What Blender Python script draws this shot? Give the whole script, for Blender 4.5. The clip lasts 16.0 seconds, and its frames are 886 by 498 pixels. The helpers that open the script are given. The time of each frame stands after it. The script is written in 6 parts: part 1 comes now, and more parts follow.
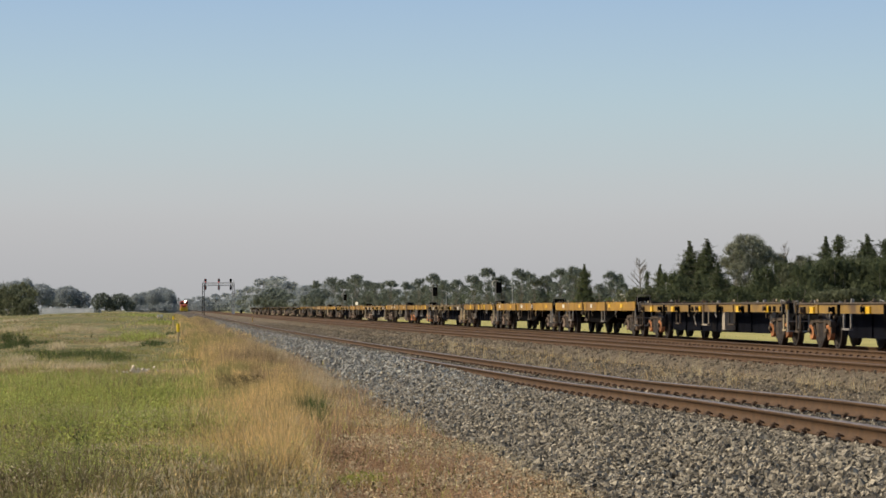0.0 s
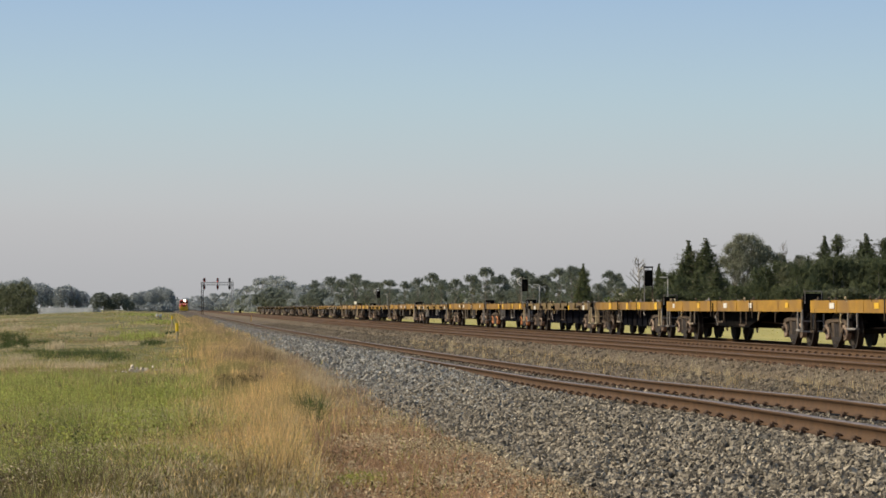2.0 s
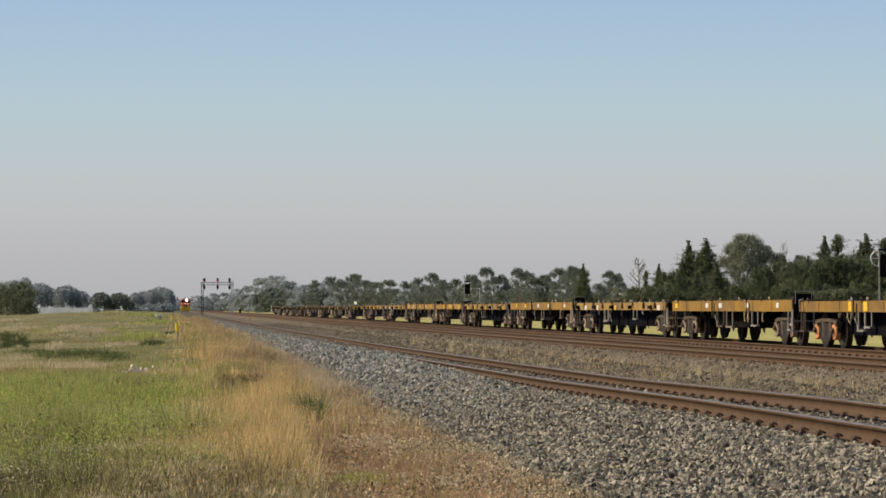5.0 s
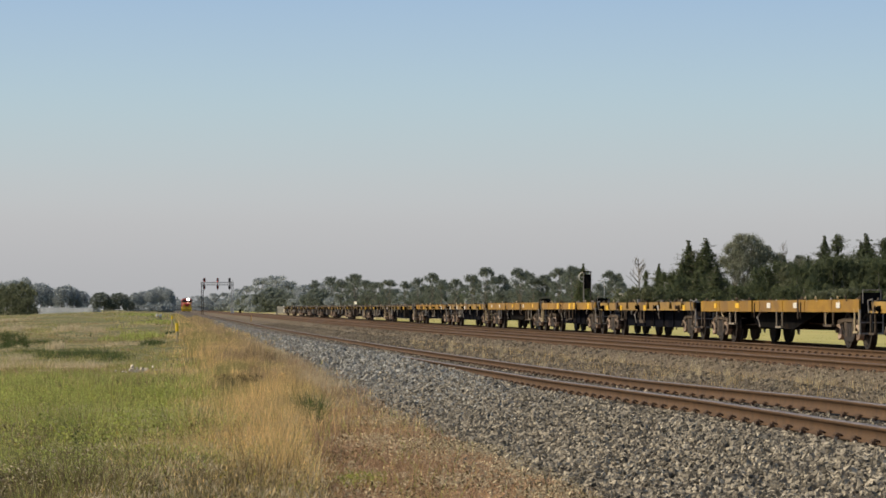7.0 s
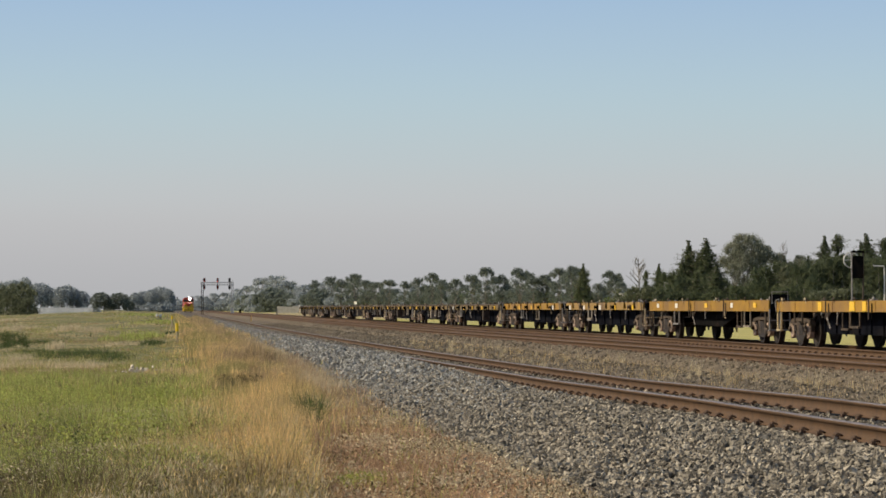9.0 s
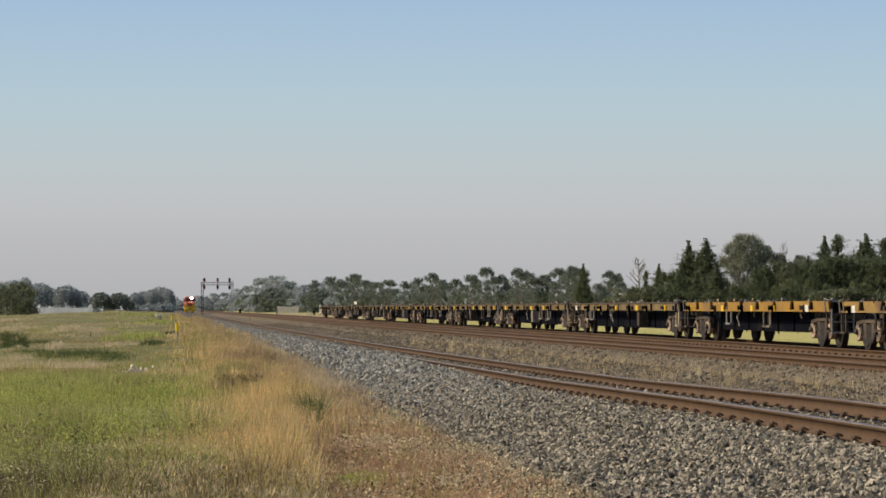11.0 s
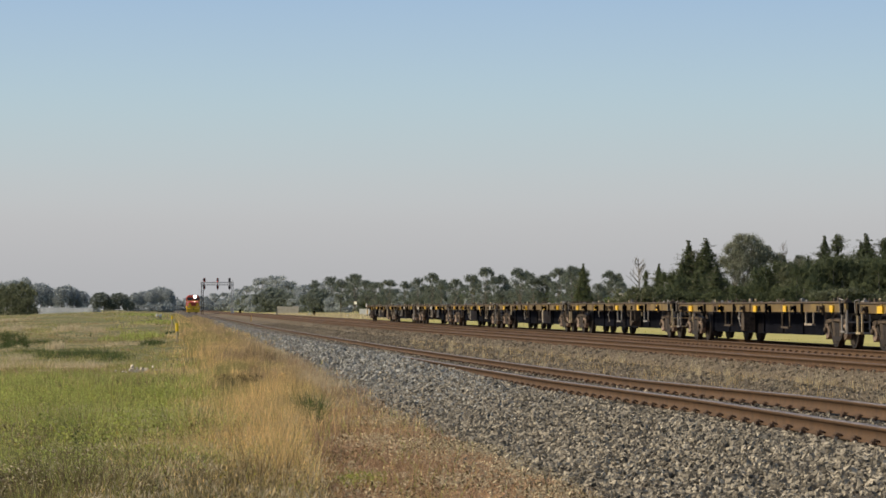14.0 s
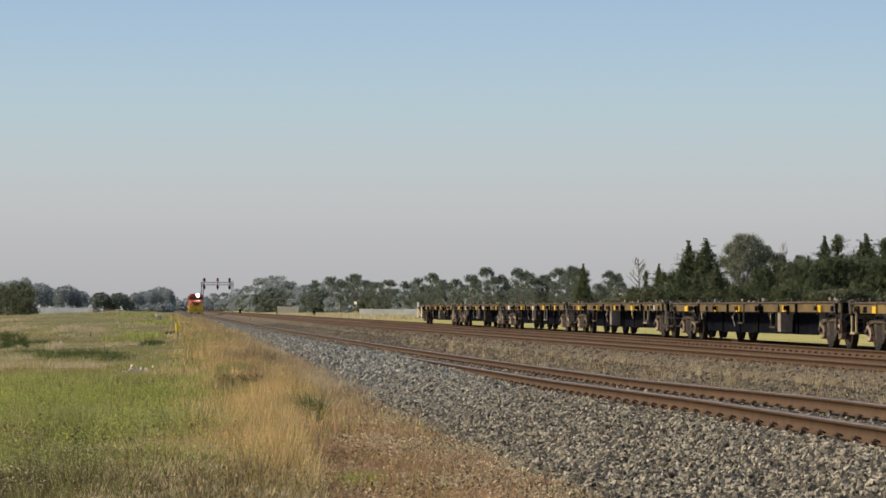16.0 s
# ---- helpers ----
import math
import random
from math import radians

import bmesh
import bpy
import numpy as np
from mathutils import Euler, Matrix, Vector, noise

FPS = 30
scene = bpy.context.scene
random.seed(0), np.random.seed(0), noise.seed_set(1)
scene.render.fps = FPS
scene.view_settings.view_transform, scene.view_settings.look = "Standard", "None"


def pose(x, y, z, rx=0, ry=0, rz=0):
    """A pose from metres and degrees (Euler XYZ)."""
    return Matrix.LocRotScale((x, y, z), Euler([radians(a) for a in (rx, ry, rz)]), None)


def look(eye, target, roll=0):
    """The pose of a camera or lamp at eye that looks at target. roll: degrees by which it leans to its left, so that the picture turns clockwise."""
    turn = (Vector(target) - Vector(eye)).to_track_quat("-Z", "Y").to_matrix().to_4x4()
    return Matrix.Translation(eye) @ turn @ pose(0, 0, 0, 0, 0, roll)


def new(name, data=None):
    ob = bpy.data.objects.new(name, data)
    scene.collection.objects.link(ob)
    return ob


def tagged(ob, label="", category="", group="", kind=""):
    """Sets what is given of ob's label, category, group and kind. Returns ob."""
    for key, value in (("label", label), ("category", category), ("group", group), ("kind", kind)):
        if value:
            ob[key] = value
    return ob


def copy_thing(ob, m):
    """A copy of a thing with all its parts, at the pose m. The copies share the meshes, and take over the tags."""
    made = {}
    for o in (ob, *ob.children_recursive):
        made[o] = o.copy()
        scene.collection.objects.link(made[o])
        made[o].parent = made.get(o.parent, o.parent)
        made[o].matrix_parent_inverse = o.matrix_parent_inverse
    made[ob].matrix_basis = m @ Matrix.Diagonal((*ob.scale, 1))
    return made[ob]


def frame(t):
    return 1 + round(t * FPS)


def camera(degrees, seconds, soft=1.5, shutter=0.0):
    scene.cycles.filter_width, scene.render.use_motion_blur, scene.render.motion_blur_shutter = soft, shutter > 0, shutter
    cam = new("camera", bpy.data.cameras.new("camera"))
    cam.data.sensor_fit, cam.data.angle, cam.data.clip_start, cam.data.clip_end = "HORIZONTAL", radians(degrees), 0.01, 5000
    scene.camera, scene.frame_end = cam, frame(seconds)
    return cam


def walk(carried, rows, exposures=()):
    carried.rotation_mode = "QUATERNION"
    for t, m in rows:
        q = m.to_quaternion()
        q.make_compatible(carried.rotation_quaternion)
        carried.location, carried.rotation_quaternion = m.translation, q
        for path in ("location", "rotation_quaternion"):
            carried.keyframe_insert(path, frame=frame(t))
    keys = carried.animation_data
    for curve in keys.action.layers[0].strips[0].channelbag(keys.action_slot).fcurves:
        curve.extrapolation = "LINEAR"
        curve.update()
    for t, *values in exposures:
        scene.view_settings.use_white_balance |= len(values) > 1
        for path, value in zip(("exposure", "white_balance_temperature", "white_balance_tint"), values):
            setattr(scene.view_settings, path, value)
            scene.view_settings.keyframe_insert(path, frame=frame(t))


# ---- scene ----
# ---- camera ----
CZ = 1.62
cam = camera(18.36, 16.0, soft=1.6)
UP = 1.2400
walk(cam, [(0.0, pose(0, 0, CZ, 90 + UP + 0.0118, 0, 0.0236)),
           (0.1, pose(0, 0, CZ, 90 + UP + 0.0100, 0, 0.0200)),
           (0.4, pose(0, 0, CZ, 90 + UP, 0, 0)),
           (1.0, pose(0, 0, CZ, 90 + UP, 0, 0)),
           (16.0, pose(0, 0, CZ, 90 + UP, 0, 0))],
     exposures=[(0.0, 0.0), (16.0, 0.0)])

# ---- light ----
SUN_EL, SUN_AZ = 38.0, 274.0   # degrees; azimuth clockwise from +y
world = bpy.data.worlds.new("sky")
scene.world = world
world.use_nodes = True
wn, wl = world.node_tree.nodes, world.node_tree.links
wn.clear()
w_out = wn.new("ShaderNodeOutputWorld")
w_bg = wn.new("ShaderNodeBackground")
sky = wn.new("ShaderNodeTexSky")
sky.sky_type = "NISHITA"
sky.sun_disc = False
sky.sun_elevation = radians(SUN_EL)
sky.sun_rotation = radians(SUN_AZ)
sky.air_density, sky.dust_density, sky.ozone_density = 1.0, 2.0, 1.5
w_bg.inputs["Strength"].default_value = 0.085
wl.new(sky.outputs[0], w_bg.inputs["Color"])
# summer haze that veils the lowest part of the sky
w_tc = wn.new("ShaderNodeTexCoord")
w_xyz = wn.new("ShaderNodeSeparateXYZ")
wl.new(w_tc.outputs["Generated"], w_xyz.inputs[0])
w_fit = wn.new("ShaderNodeMapRange")
w_fit.inputs["From Max"].default_value = 0.16
wl.new(w_xyz.outputs["Z"], w_fit.inputs["Value"])
w_ramp = wn.new("ShaderNodeValToRGB")
w_ramp.color_ramp.interpolation = "B_SPLINE"
HAZE = [(0.0, (0.438, 0.439, 0.452)), (0.10, (0.474, 0.474, 0.486)), (0.19, (0.515, 0.516, 0.522)), (0.25, (0.525, 0.546, 0.556)), (0.33, (0.508, 0.566, 0.585)), (0.46, (0.46, 0.588, 0.642)), (0.58, (0.415, 0.552, 0.667)), (0.72, (0.36, 0.507, 0.68)), (1.0, (0.285, 0.445, 0.69))]
for k, (at, col) in enumerate(HAZE):
    e = w_ramp.color_ramp.elements[k] if k < 2 else w_ramp.color_ramp.elements.new(at)
    e.position, e.color = at, (*col, 1)
wl.new(w_fit.outputs["Result"], w_ramp.inputs["Fac"])
w_haze = wn.new("ShaderNodeBackground")
w_haze.inputs["Strength"].default_value = 1.0
wl.new(w_ramp.outputs["Color"], w_haze.inputs["Color"])
w_up = wn.new("ShaderNodeMapRange")
w_up.inputs["From Min"].default_value, w_up.inputs["From Max"].default_value = 0.13, 0.5
w_up.interpolation_type = "SMOOTHSTEP"
wl.new(w_xyz.outputs["Z"], w_up.inputs["Value"])
w_mix = wn.new("ShaderNodeMixShader")
wl.new(w_up.outputs["Result"], w_mix.inputs[0])
wl.new(w_haze.outputs[0], w_mix.inputs[1])
wl.new(w_bg.outputs[0], w_mix.inputs[2])
wl.new(w_mix.outputs[0], w_out.inputs["Surface"])

sun_data = bpy.data.lights.new("sun", "SUN")
sun_data.energy = 4.3
sun_data.angle = radians(0.6)
sun_data.color = (1.0, 0.85, 0.63)
sun = new("sun", sun_data)
az, el = radians(SUN_AZ), radians(SUN_EL)
toward = Vector((math.sin(az) * math.cos(el), math.cos(az) * math.cos(el), math.sin(el)))
sun.matrix_world = look(toward * 50, (0, 0, 0))

# ---- materials ----
def material(name, colour, second=None, rough=0.8, metal=0.0, scale=6.0, fine=60.0, bump=0.3, stain=None, stain_amount=0.5,
             island=0.0, per_object=0.0, depth=0.01, translucent=0.0, spec=0.3):
    """A surface with two scales of variation, relief and optional stains."""
    m = bpy.data.materials.new(name)
    m.use_nodes = True
    nt = m.node_tree
    N, L = nt.nodes, nt.links
    b = N["Principled BSDF"]
    b.inputs["Roughness"].default_value = rough
    b.inputs["Metallic"].default_value = metal
    b.inputs["Specular IOR Level"].default_value = spec
    tc = N.new("ShaderNodeTexCoord")
    n1 = N.new("ShaderNodeTexNoise")
    n1.inputs["Scale"].default_value = scale
    n1.inputs["Detail"].default_value = 6
    n1.inputs["Roughness"].default_value = 0.62
    L.new(tc.outputs["Object"], n1.inputs["Vector"])
    n2 = N.new("ShaderNodeTexNoise")
    n2.inputs["Scale"].default_value = fine
    n2.inputs["Detail"].default_value = 4
    L.new(tc.outputs["Object"], n2.inputs["Vector"])
    second = second or tuple(c * 0.62 for c in colour)
    ramp = N.new("ShaderNodeValToRGB")
    ramp.color_ramp.elements[0].position, ramp.color_ramp.elements[1].position = 0.34, 0.66
    ramp.color_ramp.elements[0].color = (*second, 1)
    ramp.color_ramp.elements[1].color = (*colour, 1)
    L.new(n1.outputs["Fac"], ramp.inputs["Fac"])
    out = ramp.outputs["Color"]

    def mix(kind, fac, a, bcol):
        x = N.new("ShaderNodeMix")
        x.data_type, x.blend_type = "RGBA", kind
        x.clamp_factor = True
        if isinstance(fac, float):
            x.inputs[0].default_value = fac
        else:
            L.new(fac, x.inputs[0])
        L.new(a, x.inputs[6])
        if isinstance(bcol, tuple):
            x.inputs[7].default_value = (*bcol, 1)
        else:
            L.new(bcol, x.inputs[7])
        return x.outputs[2]

    g = N.new("ShaderNodeMapRange")
    g.inputs["To Min"].default_value, g.inputs["To Max"].default_value = 0.72, 1.25
    L.new(n2.outputs["Fac"], g.inputs["Value"])
    out = mix("MULTIPLY", 1.0, out, g.outputs["Result"])
    if stain:
        n3 = N.new("ShaderNodeTexNoise")
        n3.inputs["Scale"].default_value = scale * 0.45
        n3.inputs["Detail"].default_value = 8
        n3.inputs["Distortion"].default_value = 0.6
        L.new(tc.outputs["Object"], n3.inputs["Vector"])
        r3 = N.new("ShaderNodeMapRange")
        r3.inputs["From Min"].default_value, r3.inputs["From Max"].default_value = 0.62 - stain_amount * 0.3, 0.72
        L.new(n3.outputs["Fac"], r3.inputs["Value"])
        out = mix("MIX", r3.outputs["Result"], out, stain)
    for amount, source in ((island, "ShaderNodeNewGeometry"), (per_object, "ShaderNodeObjectInfo")):
        if amount:
            q = N.new(source)
            mr = N.new("ShaderNodeMapRange")
            mr.inputs["To Min"].default_value, mr.inputs["To Max"].default_value = 1 - amount, 1 + amount
            L.new(q.outputs["Random Per Island" if source == "ShaderNodeNewGeometry" else "Random"], mr.inputs["Value"])
            out = mix("MULTIPLY", 1.0, out, mr.outputs["Result"])
    L.new(out, b.inputs["Base Color"])
    if bump:
        bp = N.new("ShaderNodeBump")
        bp.inputs["Strength"].default_value = bump
        bp.inputs["Distance"].default_value = depth
        L.new(n2.outputs["Fac"], bp.inputs["Height"])
        L.new(bp.outputs["Normal"], b.inputs["Normal"])
    if translucent:
        t = N.new("ShaderNodeBsdfTranslucent")
        L.new(out, t.inputs["Color"])
        ms = N.new("ShaderNodeMixShader")
        ms.inputs[0].default_value = translucent
        L.new(b.outputs[0], ms.inputs[1])
        L.new(t.outputs[0], ms.inputs[2])
        L.new(ms.outputs[0], N["Material Output"].inputs["Surface"])
    return m


def glow(name, colour, strength):
    m = bpy.data.materials.new(name)
    m.use_nodes = True
    b = m.node_tree.nodes["Principled BSDF"]
    b.inputs["Base Color"].default_value = (*colour, 1)
    b.inputs["Emission Color"].default_value = (*colour, 1)
    b.inputs["Emission Strength"].default_value = strength
    return m


M = {
    "field": material("field_soil", (0.185, 0.172, 0.075), (0.115, 0.125, 0.045), 0.95, scale=0.30, fine=9, bump=0.9, depth=0.05,
                      stain=(0.27, 0.22, 0.11), stain_amount=0.45),
    # bed surface darkened to paint the shade in gaps between stones
    "ballast": material("ballast_grey", (0.15, 0.13, 0.10), (0.045, 0.04, 0.033), 0.9, scale=14, fine=42, bump=1.0, depth=0.05,
                        stain=(0.22, 0.17, 0.11), stain_amount=0.2),
    "rusty": material("rust_stained_ballast", (0.132, 0.070, 0.034), (0.082, 0.045, 0.023), 0.9, scale=3, fine=30, bump=0.8, depth=0.03),
    "stone": material("basalt_stone", (0.50, 0.443, 0.342), (0.155, 0.139, 0.11), 0.85, scale=9, fine=55, bump=0.5, island=0.72, per_object=0.35),
    "bluestone": material("fresh_bluestone", (0.43, 0.425, 0.385), (0.165, 0.164, 0.152), 0.85, scale=9, fine=55, bump=0.4, island=0.6),
    "litter": material("red_brown_litter", (0.54, 0.41, 0.29), (0.26, 0.195, 0.14), 0.95, scale=9, fine=26, bump=1.0, depth=0.04),
    "meadow": material("dry_meadow", (0.48, 0.43, 0.16), (0.34, 0.325, 0.11), 0.95, scale=0.25, fine=5, bump=0.6, depth=0.05),
    "darkweed": material("dark_brown_weeds", (0.21, 0.165, 0.085), (0.12, 0.097, 0.048), 0.85, scale=0.6, fine=4, bump=0, island=0.5, translucent=0.2),
    "dirt": material("gravelly_earth", (0.20, 0.16, 0.108), (0.09, 0.072, 0.05), 0.95, scale=2.5, fine=24, bump=1.0, depth=0.04),
    "rail": material("rusty_rail_steel", (0.110, 0.061, 0.028), (0.068, 0.039, 0.019), 0.75, 0.0, scale=5, fine=70, bump=0.2),
    "railtop": material("worn_rail_head", (0.26, 0.22, 0.205), (0.16, 0.13, 0.12), 0.5, 0.5, scale=3, fine=60, bump=0.08),
    "browntop": material("dull_brown_rail_head", (0.135, 0.088, 0.058), (0.09, 0.058, 0.038), 0.6, 0.2, scale=3, fine=60, bump=0.08),
    "sleeper": material("weathered_concrete", (0.36, 0.32, 0.26), (0.24, 0.20, 0.15), 0.9, scale=4, fine=60, bump=0.3, per_object=0.2),
    "clip": material("rail_clip_steel", (0.11, 0.068, 0.043), (0.055, 0.036, 0.026), 0.7, 0.1, scale=20, fine=90, bump=0.2),
    "yellow": material("faded_yellow_paint", (0.42, 0.24, 0.028), (0.29, 0.16, 0.025), 0.55, scale=1.3, fine=22, bump=0.08,
                       stain=(0.20, 0.12, 0.05), stain_amount=0.55, per_object=0.15, spec=0.25),
    "ochre": material("dirty_ochre_paint", (0.235, 0.165, 0.058), (0.13, 0.092, 0.042), 0.6, scale=1.6, fine=22, bump=0.12,
                      stain=(0.10, 0.065, 0.04), stain_amount=0.45, per_object=0.12),
    "dull": material("dull_yellow_paint", (0.37, 0.23, 0.055), (0.25, 0.155, 0.045), 0.55, scale=1.5, fine=22, bump=0.1,
                     stain=(0.12, 0.075, 0.04), stain_amount=0.4, per_object=0.1),
    "bright": material("bright_yellow_patch", (0.85, 0.55, 0.03), (0.75, 0.45, 0.03), 0.4, scale=5, fine=40, bump=0.05),
    "sign_yellow": material("clean_yellow_plastic", (0.95, 0.70, 0.04), (0.88, 0.60, 0.03), 0.4, scale=5, fine=40, bump=0.03),
    "white": material("white_patch", (0.80, 0.78, 0.72), (0.66, 0.63, 0.56), 0.5, scale=5, fine=40, bump=0.05),
    "grey": material("galvanised_steel", (0.36, 0.34, 0.31), (0.22, 0.20, 0.18), 0.55, 0.3, scale=7, fine=50, bump=0.1),
    # near-black with hardly any gloss, for wagon undersides and small fittings
    "black": material("near_black_steel", (0.011, 0.0105, 0.0105), (0.006, 0.0058, 0.0058), 0.85, 0.0, scale=4, fine=40, bump=0.2,
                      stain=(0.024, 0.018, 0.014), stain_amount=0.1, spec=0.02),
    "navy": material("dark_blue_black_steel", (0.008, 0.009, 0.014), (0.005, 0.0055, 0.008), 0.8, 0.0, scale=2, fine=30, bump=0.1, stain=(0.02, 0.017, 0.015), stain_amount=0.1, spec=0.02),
    "bogie": material("brake_dust_steel", (0.125, 0.093, 0.065), (0.032, 0.025, 0.019), 0.8, 0.0, scale=6, fine=60, bump=0.3, per_object=0.2),
    "wheel": material("wheel_steel", (0.045, 0.036, 0.03), (0.024, 0.02, 0.017), 0.65, 0.2, scale=8, fine=60, bump=0.2),
    "deck": material("weathered_deck", (0.13, 0.10, 0.07), (0.07, 0.055, 0.045), 0.85, scale=3, fine=40, bump=0.3),
    "bark": material("grey_bark", (0.30, 0.275, 0.24), (0.18, 0.16, 0.14), 0.95, scale=2, fine=20, bump=0.8, depth=0.03),
    "gumleaf": material("gum_foliage", (0.175, 0.19, 0.125), (0.115, 0.132, 0.082), 0.85, scale=0.6, fine=6, bump=0, island=0.25, translucent=0.5, spec=0.05),
    # far leaves made pale and bluish: distance haze put into their base colour
    "farleaf": material("haze_paled_gum_foliage", (0.40, 0.44, 0.455), (0.325, 0.365, 0.385), 0.85, scale=0.4, fine=5, bump=0, island=0.12, translucent=0.5, spec=0.1),
    "palegum": material("pale_gum_foliage", (0.30, 0.315, 0.245), (0.21, 0.225, 0.17), 0.85, scale=0.6, fine=6, bump=0, island=0.25, translucent=0.5, spec=0.05),
    # belt leaves lightened and greyed, some of the haze being in the colour
    "midleaf": material("hazed_gum_belt_foliage", (0.215, 0.245, 0.212), (0.15, 0.178, 0.15), 0.85, scale=0.3, fine=5, bump=0, island=0.15, translucent=0.5, spec=0.05),
    # needle green slightly lightened and dulled to carry haze
    "pineleaf": material("pine_needles", (0.142, 0.165, 0.092), (0.096, 0.116, 0.066), 0.9, scale=0.35, fine=5, bump=0, island=0.2, translucent=0.5, spec=0.04),
    "bushleaf": material("bright_shrub_foliage", (0.12, 0.15, 0.05), (0.07, 0.10, 0.03), 0.7, scale=0.7, fine=7, bump=0, island=0.4, translucent=0.25),
    "green": material("green_grass", (0.545, 0.575, 0.165), (0.315, 0.365, 0.10), 0.75, scale=0.9, fine=3, bump=0, island=0.6, translucent=0.35),
    "straw": material("dry_grass", (0.84, 0.63, 0.30), (0.60, 0.43, 0.19), 0.8, scale=1.4, fine=3, bump=0, island=0.6, translucent=0.35),
    "brownweed": material("brown_weed_stalks", (0.56, 0.38, 0.235), (0.33, 0.215, 0.13), 0.85, scale=0.6, fine=4, bump=0, island=0.4, translucent=0.2),
    "russet": material("rusty_seeding_grass", (0.58, 0.435, 0.265), (0.37, 0.275, 0.165), 0.85, scale=0.8, fine=4, bump=0, island=0.5, translucent=0.3),
    "fieldgreen": material("far_green_grass", (0.46, 0.47, 0.155), (0.31, 0.34, 0.10), 0.85, scale=0.3, fine=3, bump=0, island=0.15, translucent=0.4),
    "fieldstraw": material("far_dry_grass", (0.78, 0.64, 0.38), (0.56, 0.45, 0.25), 0.85, scale=0.3, fine=3, bump=0, island=0.15, translucent=0.4),
    "olive": material("olive_stubble", (0.42, 0.375, 0.16), (0.28, 0.265, 0.10), 0.85, scale=0.3, fine=3, bump=0, island=0.2, translucent=0.5),
    "pale": material("pale_dry_grass", (0.70, 0.60, 0.40), (0.55, 0.46, 0.30), 0.8, scale=0.5, fine=3, bump=0, island=0.3, translucent=0.35),
    "leafy": material("broad_weed_leaves", (0.50, 0.51, 0.125), (0.24, 0.29, 0.07), 0.6, scale=1.2, fine=8, bump=0, island=0.6, translucent=0.35),
    "petal": material("yellow_petals", (0.75, 0.62, 0.04), (0.6, 0.48, 0.03), 0.6, scale=5, fine=30, bump=0, island=0.2, translucent=0.3),
    "gravel": material("brown_gravel_stone", (0.32, 0.27, 0.195), (0.105, 0.09, 0.067), 0.9, scale=9, fine=55, bump=0.4, island=0.6),
    # axle-box rust paled so that whitish-brown highlights are in the colour
    "bearing": material("rusty_highlit_axle_box", (0.50, 0.38, 0.29), (0.15, 0.11, 0.08), 0.6, scale=6, fine=50, bump=0.2, per_object=0.45),
    # orange paint raised in brightness, the sun's glow being put into it
    "orange": material("sunlit_orange_casting", (0.80, 0.34, 0.14), (0.30, 0.14, 0.07), 0.6, scale=6, fine=50, bump=0.2, per_object=0.35),
    "pasture": material("dry_pasture", (0.58, 0.52, 0.17), (0.44, 0.41, 0.12), 0.85, scale=0.3, fine=3, bump=0, island=0.15, translucent=0.5),
    "red": material("locomotive_red", (0.42, 0.05, 0.02), (0.32, 0.04, 0.02), 0.4, scale=1, fine=12, bump=0.05, spec=0.5),
    "locoyellow": material("locomotive_yellow", (0.80, 0.50, 0.02), (0.66, 0.40, 0.02), 0.4, scale=1, fine=12, bump=0.05, spec=0.5),
    "glass": material("dark_cab_glass", (0.02, 0.025, 0.03), (0.012, 0.015, 0.02), 0.08, scale=1, fine=4, bump=0, spec=0.6),
    "roofing": material("pale_metal_roofing", (0.62, 0.63, 0.64), (0.48, 0.50, 0.52), 0.5, 0.1, scale=0.5, fine=6, bump=0.1),
    "rubble": material("pale_rubble", (0.66, 0.59, 0.49), (0.47, 0.41, 0.34), 0.9, scale=6, fine=40, bump=0.4, island=0.25),
    "concrete": material("plain_concrete", (0.45, 0.43, 0.40), (0.33, 0.31, 0.28), 0.9, scale=1.5, fine=20, bump=0.2),
    "lamp": glow("headlight_glow", (1.0, 0.93, 0.78), 40.0),
    "signal_red": glow("red_signal_glow", (0.85, 0.12, 0.10), 0.9),
}

